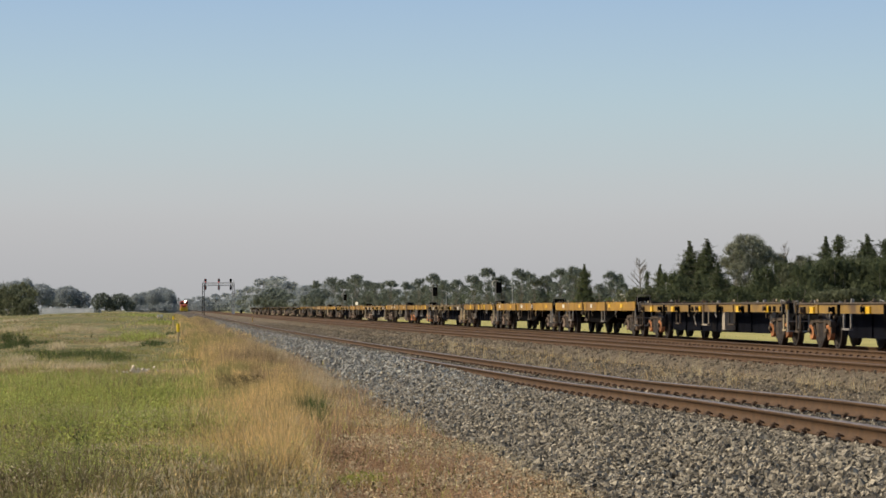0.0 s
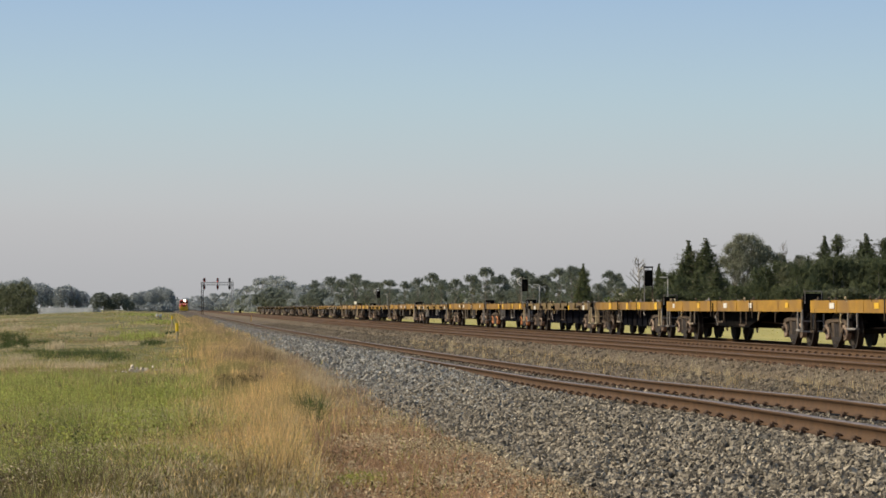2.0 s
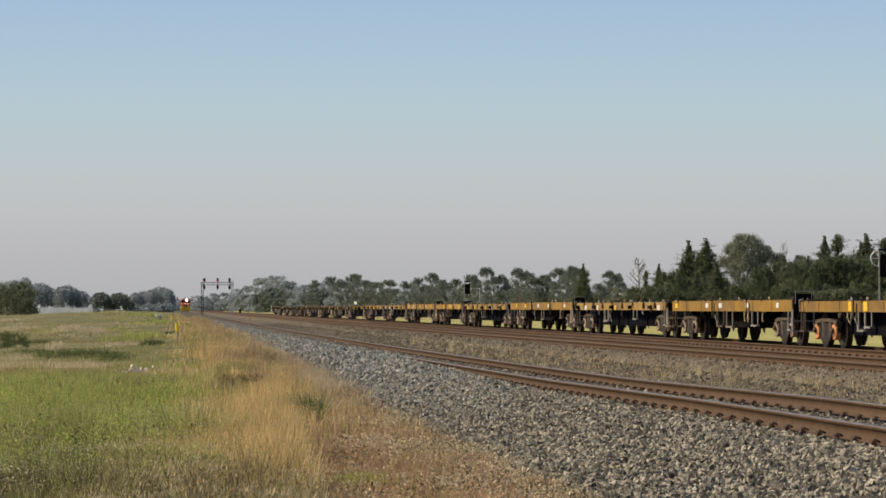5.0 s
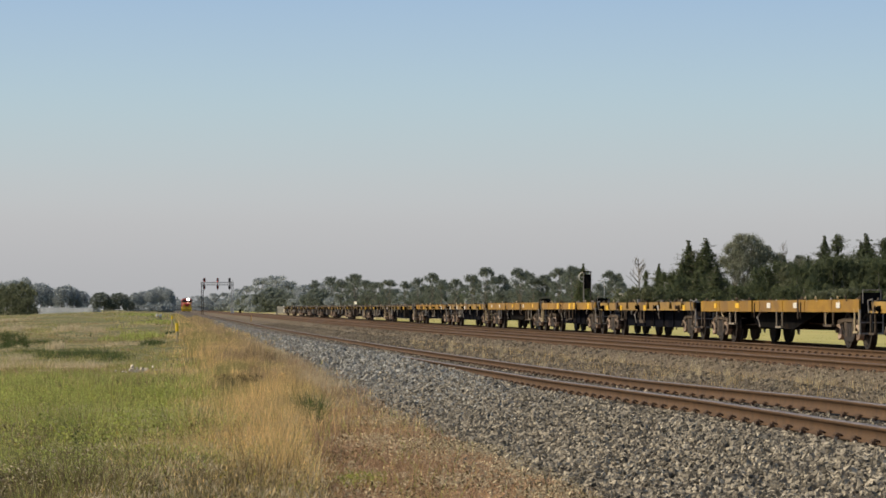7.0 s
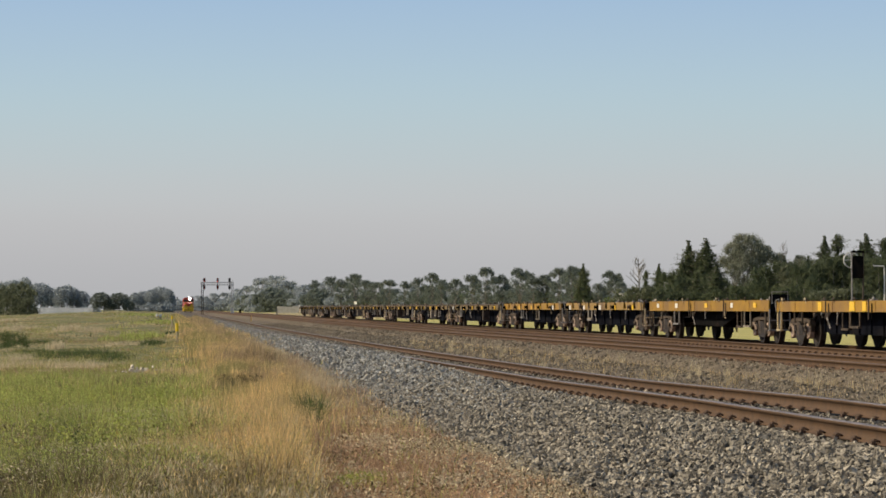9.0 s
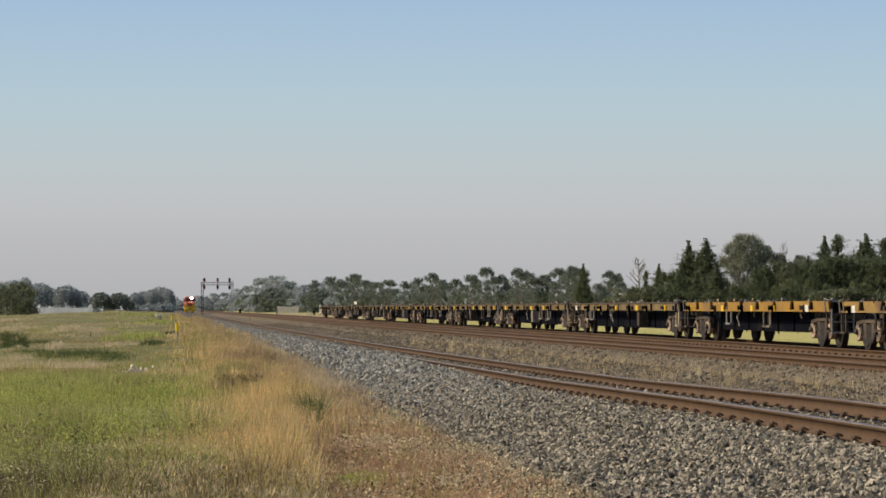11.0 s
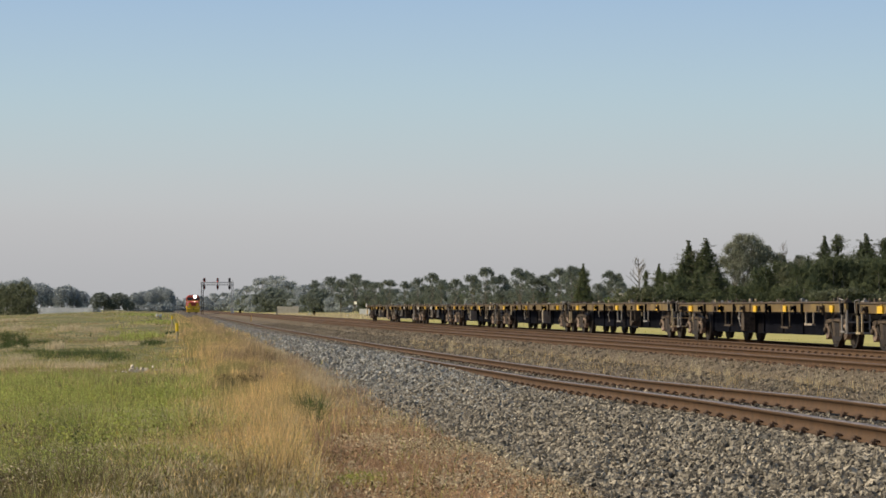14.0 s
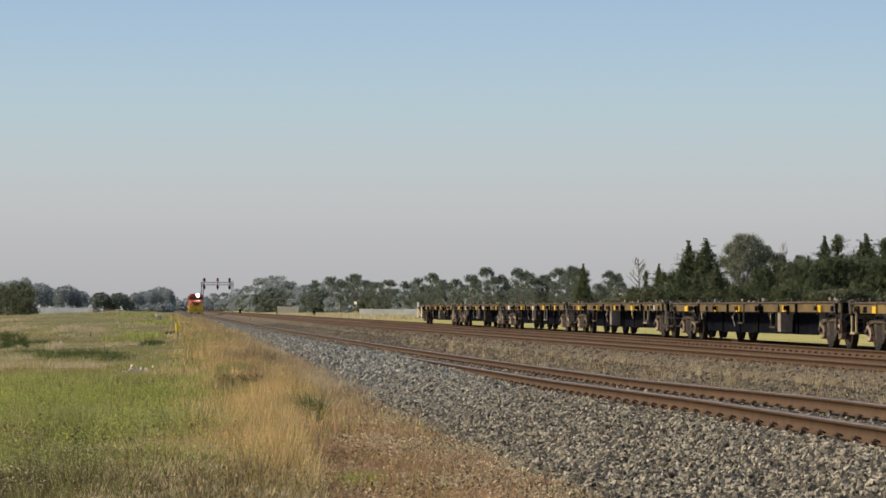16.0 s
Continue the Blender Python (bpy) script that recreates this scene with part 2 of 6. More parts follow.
# ---- geometry tools ----
class Shape:
    """Collects faces for one mesh."""

    def __init__(self):
        self.v, self.f, self.mi = [], [], []

    def add(self, verts, faces, m=0):
        k = len(self.v)
        self.v.extend(verts)
        self.f.extend([tuple(i + k for i in q) for q in faces])
        self.mi.extend([m] * len(faces))
        return self

    def box(self, x0, x1, y0, y1, z0, z1, m=0, c=0.0):
        """A box; c chamfers its long edges."""
        if c <= 0:
            v = [(x, y, z) for x in (x0, x1) for y in (y0, y1) for z in (z0, z1)]
            return self.add(v, [(0, 1, 3, 2), (4, 6, 7, 5), (0, 4, 5, 1), (2, 3, 7, 6), (0, 2, 6, 4), (1, 5, 7, 3)], m)
        ring = [(y0 + c, z0), (y1 - c, z0), (y1, z0 + c), (y1, z1 - c), (y1 - c, z1), (y0 + c, z1), (y0, z1 - c), (y0, z0 + c)]
        return self.prism([(x0, ring), (x1, ring)], m)

    def prism(self, sections, m=0):
        """Sections (x, [(y, z), ...]) lofted along x and capped."""
        n = len(sections[0][1])
        v = [(x, y, z) for x, ring in sections for y, z in ring]
        f = []
        for k in range(len(sections) - 1):
            for i in range(n):
                j = (i + 1) % n
                f.append((k * n + i, k * n + j, (k + 1) * n + j, (k + 1) * n + i))
        f.append(tuple(reversed(range(n))))
        f.append(tuple(range((len(sections) - 1) * n, len(sections) * n)))
        return self.add(v, f, m)

    def plate(self, outline, y0, y1, m=0):
        """An outline in x, z given a thickness along y."""
        n = len(outline)
        v = [(x, y0, z) for x, z in outline] + [(x, y1, z) for x, z in outline]
        f = [tuple(range(n)), tuple(reversed(range(n, 2 * n)))]
        f += [(i, n + i, n + (i + 1) % n, (i + 1) % n) for i in range(n)]
        return self.add(v, f, m)

    def tube(self, points, r, n=6, m=0, r2=None):
        """A round bar along points, with radius r (to r2)."""
        pts = [Vector(p) for p in points]
        rings = []
        for i, p in enumerate(pts):
            d = (pts[min(i + 1, len(pts) - 1)] - pts[max(i - 1, 0)]).normalized()
            a = d.cross(Vector((0, 0, 1)) if abs(d.z) < 0.9 else Vector((1, 0, 0))).normalized()
            b = d.cross(a)
            rr = r if r2 is None else r + (r2 - r) * i / (len(pts) - 1)
            rings.append([tuple(p + (a * math.cos(t) + b * math.sin(t)) * rr) for t in (2 * math.pi * k / n for k in range(n))])
        v = [q for ring in rings for q in ring]
        f = []
        for k in range(len(rings) - 1):
            for i in range(n):
                j = (i + 1) % n
                f.append((k * n + i, k * n + j, (k + 1) * n + j, (k + 1) * n + i))
        f.append(tuple(reversed(range(n))))
        f.append(tuple(range((len(rings) - 1) * n, len(rings) * n)))
        return self.add(v, f, m)

    def lathe_y(self, cx, cz, profile, n=20, m=0):
        """A turned form about an axis along y: profile of (radius, y)."""
        v = [(cx + r * math.cos(2 * math.pi * k / n), y, cz + r * math.sin(2 * math.pi * k / n)) for r, y in profile for k in range(n)]
        f = []
        for s in range(len(profile) - 1):
            for i in range(n):
                j = (i + 1) % n
                f.append((s * n + i, s * n + j, (s + 1) * n + j, (s + 1) * n + i))
        f.append(tuple(reversed(range(n))))
        f.append(tuple(range((len(profile) - 1) * n, len(profile) * n)))
        return self.add(v, f, m)

    def mesh(self, name, *mats):
        me = bpy.data.meshes.new(name)
        me.from_pydata(self.v, [], self.f)
        for q in mats:
            me.materials.append(q)
        if any(self.mi):
            me.polygons.foreach_set("material_index", self.mi)
        bm = bmesh.new()
        bm.from_mesh(me)
        bmesh.ops.recalc_face_normals(bm, faces=bm.faces)
        bm.to_mesh(me)
        bm.free()
        return me


def part(name, shape, mat, parent, label=""):
    """One mesh object under a thing or a part; shape may be a ready mesh."""
    me = shape if isinstance(shape, bpy.types.Mesh) else shape.mesh(name, *(mat if isinstance(mat, (list, tuple)) else (mat,)))
    ob = new(name, me)
    ob.parent = parent
    if label:
        tagged(ob, label)
    return ob


def thing(name, label, category, group="", kind=""):
    return tagged(new(name), label, category, group, kind)


def raw_mesh(name, verts, faces, mat, flat=False):
    """A mesh from arrays; faces all of one size."""
    verts, faces = np.asarray(verts, dtype=np.float32), np.asarray(faces, dtype=np.int32)
    me = bpy.data.meshes.new(name)
    n, k = faces.shape
    me.vertices.add(len(verts))
    me.vertices.foreach_set("co", verts.ravel())
    me.loops.add(n * k)
    me.loops.foreach_set("vertex_index", faces.ravel())
    me.polygons.add(n)
    me.polygons.foreach_set("loop_start", np.arange(0, n * k, k, dtype=np.int32))
    me.polygons.foreach_set("loop_total", np.full(n, k, dtype=np.int32))
    me.materials.append(mat)
    me.update(calc_edges=True)
    me.validate()
    if flat:
        me.shade_flat()
    return me


# ---- the line of the railway ----
TH0, BEND, BEND_END = -0.1201, 0.9325e-4, 212.0
_S = np.arange(-150.0, 3001.0, 1.0)
_H = TH0 + BEND * np.minimum(_S, BEND_END)
_X = np.concatenate(([0], np.cumsum(np.sin((_H[1:] + _H[:-1]) / 2))))
_Y = np.concatenate(([0], np.cumsum(np.cos((_H[1:] + _H[:-1]) / 2))))
_X -= np.interp(0, _S, _X)
_Y -= np.interp(0, _S, _Y)


def heading(s):
    return np.interp(s, _S, _H)


def plan(s, p):
    """World x, y at s metres along the line and p metres to its right."""
    h = np.interp(s, _S, _H)
    return np.interp(s, _S, _X) + p * np.cos(h), np.interp(s, _S, _Y) - p * np.sin(h)


def plan_inverse(x, y):
    """s and p of world points, good near the line."""
    s = np.asarray(y, dtype=float) * 1.0
    for _ in range(6):
        px, py = plan(s, 0)
        h = heading(s)
        s = s + (x - px) * np.sin(h) + (y - py) * np.cos(h)
    px, py = plan(s, 0)
    h = heading(s)
    return s, (x - px) * np.cos(h) - (y - py) * np.sin(h)


def on_line(s, p, z, turn=0.0):
    x, y = plan(s, p)
    return pose(float(x), float(y), z, 0, 0, 90 - math.degrees(float(heading(s))) + turn)


def head_1(s):
    """Height of the rail heads of the nearest track."""
    return CZ - np.interp(s, [15, 33, 45, 60, 90, 160, 300, 600], [1.09, 1.11, 1.18, 1.20, 1.22, 1.20, 1.12, 1.05])


P1, P2, P3 = 7.85, 14.43, 18.80        # centres of the three tracks
GAUGE1, GAUGE2 = 1.505, 1.67            # between rail centres
HEAD2, HEAD3 = CZ - 1.00, CZ - 0.965


def dip(s):
    """How far the farthest track lies lower towards the near end."""
    return -0.00115 * np.clip(102 - s, 0, 70)


def field_noise(x, y, size, seed=0.0):
    """Smooth noise in 0..1 made of sines, for whole arrays."""
    a, b = x / size + seed * 3.1, y / size - seed * 1.7
    n = (np.sin(a * 1.0 + 1.3 * np.sin(b * 0.7 + seed)) + np.sin(b * 1.3 + 1.1 * np.sin(a * 0.9 + 2.0)) +
         0.6 * np.sin(2.3 * a - 1.7 * b + seed) + 0.5 * np.sin(3.1 * b + 2.9 * a + 1.0) + 0.35 * np.sin(5.3 * a + 1.2 * np.sin(4.1 * b)))
    return 0.5 + n / 6.0


def knoll(s, p):
    """A long low rise of the field beside the line."""
    t = np.interp(s, [95, 150, 215, 250, 330, 450, 600], [0, 0.26, 0.83, 1.0, 0.95, 0.45, 0])
    return t * np.interp(p, [-300, -60, -25, -14, -5, -1.5, 1.0, 2.4, 3.6, 4.4], [0.2, 0.40, 0.56, 0.80, 1.16, 1.28, 1.24, 0.95, 0.35, 0])


def ground_z(s, p):
    s, p = np.asarray(s, dtype=float), np.asarray(p, dtype=float)
    base = np.interp(p, [-3000, -60, -15, 3.6, 4.6, 9.5, 10.4, 12.0, 13.0, 20.6, 22.0, 60, 3000],
                     [0.0, 0.0, 0.0, 0.0, -0.12, -0.05, 0.10, 0.26, 0.20, 0.20, 0.30, 0.30, 0.2])
    amp = np.interp(p, [-200, -20, -6, 2.5, 4.0, 10.0, 11.2, 12.2, 13, 20.6, 24, 200], [0.30, 0.20, 0.14, 0.05, 0.02, 0.02, 0.06, 0.03, 0.0, 0.0, 0.06, 0.2])
    return base + knoll(s, p) + amp * (field_noise(s, p, 3.1, 1.0) - 0.5) * 2

# ---- ground ----
def make_ground():
    s = np.unique(np.concatenate((np.arange(-150, 20, 10), np.arange(20, 60, 0.8), np.arange(60, 140, 2.0), np.arange(140, 400, 8), np.arange(400, 1500, 40), [1700, 2000, 2400, 3000])))
    p = np.unique(np.concatenate(([-3000, -1500, -700, -350, -180, -100, -60, -40, -28], np.arange(-20, -6, 1.0), np.arange(-6, 13.5, 0.35),
                                  [15, 17, 19, 20.6, 21.3, 22, 24, 27, 31, 36, 45, 60, 90, 150, 300, 700, 1500, 3000])))
    SS, PP = np.meshgrid(s, p, indexing="ij")
    x, y = plan(SS, PP)
    z = ground_z(SS, PP)
    n, k = SS.shape
    i = np.arange(n * k).reshape(n, k)
    f = np.stack((i[:-1, :-1], i[:-1, 1:], i[1:, 1:], i[1:, :-1]), -1).reshape(-1, 4)
    me = raw_mesh("ground", np.stack((x, y, z), -1).reshape(-1, 3), f, M["field"])
    for q in ("dirt", "litter", "meadow"):
        me.materials.append(M[q])
    mid = (PP[:-1, :-1] + PP[1:, 1:]) / 2
    edge = 1.7 + 0.02 * np.clip(SS[:-1, :-1] - 20, 0, 120)
    index = np.where(mid > 21.2, 3, np.where(mid > 4.4, 1, np.where(mid > edge, 2, 0)))
    me.polygons.foreach_set("material_index", index.astype(np.int32).ravel())
    me.update()
    tagged(new("ground", me), "uneven grassy field and gravelly earth beside the railway", "ground", kind="structure")


def strip(name, profile, mat, s_values, wobble=0.0):
    """A bed along the line: profile(s) gives rows of (p, z)."""
    v, f = [], []
    rows = [profile(float(s)) for s in s_values]
    k = len(rows[0])
    rng = random.Random(5)
    for s, row in zip(s_values, rows):
        for p, z in row:
            x, y = plan(float(s), p)
            v.append((float(x), float(y), z + rng.uniform(-wobble, wobble)))
    for a in range(len(rows) - 1):
        for b in range(k - 1):
            f.append((a * k + b, a * k + b + 1, (a + 1) * k + b + 1, (a + 1) * k + b))
    return raw_mesh(name, v, f, mat)


def along(end=1500):
    return np.unique(np.concatenate((np.arange(-60, 20, 8.0), np.arange(20, 90, 0.5), np.arange(90, 300, 3.0), np.arange(300, end + 1, 20.0))))


def heaped(s):
    """Ballast heaped against the near rail farther along."""
    return 0.172 * np.clip((s - 44) / 26, 0, 1)


def packed(s):
    """Ballast packed up between the rails farther along."""
    return 0.045 + 0.055 * np.clip((s - 72) / 44, 0, 1)


def bed_1(s):
    t = float(head_1(s)) - 0.215
    k = float(heaped(s))
    return [(3.7, -0.18), (4.2, 0.0), (4.9, t * 0.33), (5.5, t * 0.66 + k * 0.6), (6.15, t + k), (6.6, t + 0.005 + k), (6.95, t + k), (7.3, t - 0.01 + float(packed(s))), (7.85, t - 0.01 + float(packed(s))), (8.4, t + float(packed(s))), (9.1, t + 0.01),
            (9.5, t), (10.0, t * 0.7 + 0.04), (10.6, 0.06)]


def bed_23(s):
    t = HEAD2 - 0.20
    q = float(dip(s))
    return [(12.5, 0.10), (12.95, t - 0.08), (13.4, t + 0.05), (13.6, t + 0.075), (14.4, t + 0.07), (15.3, t + 0.075), (16.5, t - 0.03 + q), (17.9, t + 0.075 + q), (18.8, t + 0.07 + q),
            (19.7, t + 0.075 + q), (20.5, t + 0.03 + q), (21.6, 0.2)]


RAIL_PROFILE = [(-0.075, -0.172), (0.075, -0.172), (0.075, -0.158), (0.012, -0.135), (0.010, -0.045), (0.035, -0.036), (0.036, -0.010), (0.028, 0.0),
                (-0.028, 0.0), (-0.036, -0.010), (-0.035, -0.036), (-0.010, -0.045), (-0.012, -0.135), (-0.075, -0.158)]


def rail_mesh(name, p, height, head):
    ss = np.unique(np.concatenate((np.arange(-60, 20, 8.0), np.arange(20, 300, 2.0), np.arange(300, 1501, 12.0))))
    v, f, mi = [], [], []
    n = len(RAIL_PROFILE)
    for s in ss:
        z = float(height(s))
        for dp, dz in RAIL_PROFILE:
            x, y = plan(float(s), p + dp)
            v.append((float(x), float(y), z + dz))
    for a in range(len(ss) - 1):
        for i in range(n):
            j = (i + 1) % n
            f.append((a * n + i, (a + 1) * n + i, (a + 1) * n + j, a * n + j))
            mi.append(1 if i in (6, 7, 8) else 0)
    me = raw_mesh(name, v, f, M["rail"])
    me.materials.append(head)
    me.polygons.foreach_set("material_index", mi)
    me.update()
    return me


def sleeper_shape(half, gauge):
    g = gauge / 2
    sh = Shape()
    ring = lambda w, t: [(-w / 2 - 0.02, -0.2), (w / 2 + 0.02, -0.2), (w / 2, t), (-w / 2, t)]
    secs = [(-half, ring(0.22, -0.005)), (-g - 0.25, ring(0.23, 0.0)), (-g + 0.3, ring(0.22, 0.0)), (0, ring(0.19, -0.04)), (g - 0.3, ring(0.22, 0.0)),
            (g + 0.25, ring(0.23, 0.0)), (half, ring(0.22, -0.005))]
    return sh.prism(secs)


def clip_shape():
    """A sprung rail clip with its cast shoulder."""
    sh = Shape()
    sh.box(0.085, 0.125, -0.05, 0.05, 0.0, 0.045, c=0.008)
    pts = [(0.03, -0.035, 0.03), (0.07, -0.04, 0.06), (0.10, -0.035, 0.052), (0.118, 0.0, 0.048), (0.10, 0.035, 0.052), (0.06, 0.04, 0.05), (0.035, 0.02, 0.03)]
    return sh.tube(pts, 0.011, 5)


def make_track(label, centre, gauge, height, spacing, mat, s0, s1, phase):
    track = thing("railway_track", label, "railway track", group="parallel railway tracks", kind="structure")
    for side in (-1, 1):
        lift = (lambda s: height(s) + 0.022 * min(1.0, max(0.0, (46 - s) / 14))) if side > 0 and gauge < 1.6 else height
        part("rail", rail_mesh("rail", centre + side * gauge / 2, lift, M["railtop"] if gauge < 1.6 else M["browntop"]), None, track, "rust-brown steel rail with a worn head")
    me = sleeper_shape(1.25 if gauge < 1.6 else 1.16, gauge).mesh("sleeper", mat)
    cm = clip_shape().mesh("rail_clip", M["clip"])
    n = int((s1 - s0) / spacing)
    far = Shape()
    for i in range(n):
        s = s0 + phase + i * spacing
        m = on_line(s, centre, float(height(s)) - 0.180, -90)
        if i < 250:
            o = part("sleeper", me, None, track)
            o.matrix_local = m
        else:
            sh = sleeper_shape(1.25 if gauge < 1.6 else 1.16, gauge)
            far.add([tuple(m @ Vector(q)) for q in sh.v], sh.f)
        for side in (-1, 1):
            for face in (-1, 1):
                mm = m @ pose(side * gauge / 2, 0, 0, 0, 0, 0 if face > 0 else 180)
                if i < 74:
                    o = part("rail_clip", cm, None, track)
                    o.matrix_local = mm
                elif i < 250:
                    sh = Shape().box(0.04, 0.12, -0.05, 0.05, 0.0, 0.05)
                    far.add([tuple(mm @ Vector(q)) for q in sh.v], sh.f, 1)
    if far.v:
        tagged(part("distant_sleepers", far, [mat, M["clip"]], track), kind="stuff")
    return track


# ---- ballast stones ----
def stone_verts(rng, count):
    """Angular stones of eight triangles: six jittered corners each."""
    octa = np.array([(1, 0, 0), (-1, 0, 0), (0, 1, 0), (0, -1, 0), (0, 0, 1), (0, 0, -1)], dtype=float)
    return octa[None] * rng.uniform(0.75, 1.45, (count, 6, 1)) + rng.uniform(-0.5, 0.5, (count, 6, 3))


STONE_FACES = np.array([(0, 2, 4), (2, 1, 4), (1, 3, 4), (3, 0, 4), (2, 0, 5), (1, 2, 5), (3, 1, 5), (0, 3, 5)])


def rotate_random(rng, v):
    q = rng.normal(size=(len(v), 4))
    q /= np.linalg.norm(q, axis=1, keepdims=True)
    w, x, y, z = q.T
    R = np.stack((1 - 2 * (y * y + z * z), 2 * (x * y - z * w), 2 * (x * z + y * w), 2 * (x * y + z * w), 1 - 2 * (x * x + z * z), 2 * (y * z - x * w),
                  2 * (x * z - y * w), 2 * (y * z + x * w), 1 - 2 * (x * x + y * y)), -1).reshape(-1, 3, 3)
    return np.einsum("nij,nkj->nki", R, v)


def bed_height(s, p):
    out = np.zeros(len(s))
    t = head_1(s) - 0.215
    P = np.array([3.7, 4.2, 4.9, 5.5, 6.15, 6.95, 7.25, 8.45, 9.1, 9.5, 10.0, 10.6])
    k_up, k_in = heaped(s), packed(s)
    Zk = np.stack((np.full(len(s), -0.18), np.zeros(len(s)), t * 0.33, t * 0.66 + k_up * 0.6, t + k_up + 0.022, t + k_up + 0.022, t + k_in - 0.01, t + k_in - 0.01, t + 0.01, t, t * 0.7 + 0.04, np.full(len(s), 0.06)), -1)
    k = np.clip(np.searchsorted(P, p) - 1, 0, len(P) - 2)
    f = (p - P[k]) / (P[k + 1] - P[k])
    r = np.arange(len(s))
    return Zk[r, k] * (1 - f) + Zk[r, k + 1] * f


def make_ballast():
    bed = thing("ballast_bed", "grey crushed-stone ballast bed under the concrete sleepers", "ballast", kind="structure")
    part("ballast_surface", strip("ballast_surface", bed_1, M["ballast"], along(), 0.012), None, bed)
    rng = np.random.default_rng(7)
    allv, blue = [], []

    def scatter(count, s0, s1, p0, p1, lo, hi, power=1.0):
        s = s0 + (s1 - s0) * rng.uniform(0, 1, count) ** power
        p = rng.uniform(p0, p1, count)
        keep = ~((abs(p - (P1 - GAUGE1 / 2) + 0.02) < 0.125) | (abs(p - (P1 + GAUGE1 / 2)) < 0.10))
        thin = (p < 4.6) & (rng.uniform(0, 1, count) > np.clip((p - 2.7 - 0.9 * field_noise(s, p, 0.8, 3.0)) / 1.6, 0, 1) ** 1.2)
        keep &= ~thin
        s, p = s[keep], p[keep]
        z = np.where(p < 3.75, -0.01, bed_height(s, np.clip(p, 3.71, 10.59)))
        z = np.maximum(z, ground_z(s, p))
        size = rng.uniform(lo, hi, len(s)) * rng.choice([0.75, 1.0, 1.0, 1.3], len(s))
        v = rotate_random(rng, stone_verts(rng, len(s)) * size[:, None, None] * rng.uniform(0.65, 1.15, (len(s), 1, 3)))
        x, y = plan(s, p)
        v += np.stack((x, y, z + size * rng.uniform(0.0, 0.8, len(s))), -1)[:, None, :]
        fresh = (p > 4.3) & (p < 7) & (rng.uniform(0, 1, len(s)) < np.clip((s - 36) / 34, 0, 0.85))
        allv.append(v[~fresh])
        blue.append(v[fresh])

    scatter(88000, 20, 56, 2.0, 7.0, 0.0148, 0.027, 1.1)
    scatter(3000, 19, 25, 5.6, 7.0, 0.013, 0.023)
    scatter(9000, 24, 62, 8.5, 10.4, 0.014, 0.024)
    scatter(9000, 22, 90, 7.15, 8.5, 0.014, 0.024, 1.2)
    scatter(24000, 55.5, 120, 3.6, 7.0, 0.023, 0.040, 1.2)
    scatter(9000, 85, 260, 7.2, 8.45, 0.014, 0.022, 1.2)
    scatter(6000, 85, 260, 8.75, 9.6, 0.016, 0.028, 1.2)
    scatter(14000, 120, 260, 4.4, 7.0, 0.022, 0.036, 1.2)
    v = np.concatenate(allv)
    n = len(v)
    f = (np.arange(n)[:, None, None] * 6 + STONE_FACES[None]).reshape(-1, 3)
    o = part("crushed_stones", raw_mesh("crushed_stones", v.reshape(-1, 3), f, M["stone"], True), None, bed)
    tagged(o, kind="stuff")
    v = np.concatenate(blue)
    f = (np.arange(len(v))[:, None, None] * 6 + STONE_FACES[None]).reshape(-1, 3)
    o = part("fresh_crushed_stones", raw_mesh("fresh_crushed_stones", v.reshape(-1, 3), f, M["bluestone"], True), None, bed, "cleaner blue-grey crushed stones")
    tagged(o, kind="stuff")
    # brown gravel filling the low strip between the tracks
    s = 34 + 230 * rng.uniform(0, 1, 30000) ** 1.8
    p = rng.uniform(9.7, 13.45, len(s))
    z = np.maximum(np.where(p < 10.59, bed_height(s, np.clip(p, 3.71, 10.58)), -1), np.maximum(ground_z(s, p), np.interp(p, [11.6, 12.5, 12.95, 13.4, 13.6], [0.06, 0.10, HEAD2 - 0.28, HEAD2 - 0.15, HEAD2 - 0.125]) ))
    size = rng.uniform(0.017, 0.036, len(s)) * np.clip(s / 75, 0.9, 1.4) * np.interp(s, [100, 260], [1.0, 0.4])
    v = rotate_random(rng, stone_verts(rng, len(s)) * size[:, None, None] * rng.uniform(0.65, 1.15, (len(s), 1, 3)))
    x, y = plan(s, p)
    v += np.stack((x, y, z + size * rng.uniform(0.0, 0.5, len(s))), -1)[:, None, :]
    f = (np.arange(len(v))[:, None, None] * 6 + STONE_FACES[None]).reshape(-1, 3)
    me = raw_mesh("gravel", v.reshape(-1, 3), f, M["gravel"], True)
    tagged(new("gravel", me), "brown loose gravel in the low strip between the tracks", "gravel", kind="stuff")
    shapes = []
    for k in range(8):
        q = rotate_random(rng, stone_verts(rng, 1))[0]
        sh = Shape()
        sh.add([tuple(a) for a in q * 0.019], [tuple(a) for a in STONE_FACES.tolist()])
        shapes.append(sh.mesh("stone", M["stone"]))
    r2 = random.Random(11)
    for i in range(300):
        s, p = r2.uniform(22, 30), r2.uniform(4.4, 6.1)
        x, y = plan(s, p)
        z = float(bed_height(np.array([s]), np.array([p]))[0])
        o = part("stone", shapes[i % 8], None, bed)
        o.matrix_local = pose(float(x), float(y), z + 0.03, r2.uniform(0, 360), r2.uniform(0, 360), r2.uniform(0, 360))
    bed2 = thing("ballast_bed", "rust-brown stained ballast under the two far tracks", "ballast", kind="structure")
    me = strip("ballast_surface", bed_23, M["rusty"], along(), 0.015)
    me.materials.append(M["dirt"])
    me.polygons.foreach_set("material_index", [1 if i % 11 < 2 else 0 for i in range(len(me.polygons))])
    me.update()
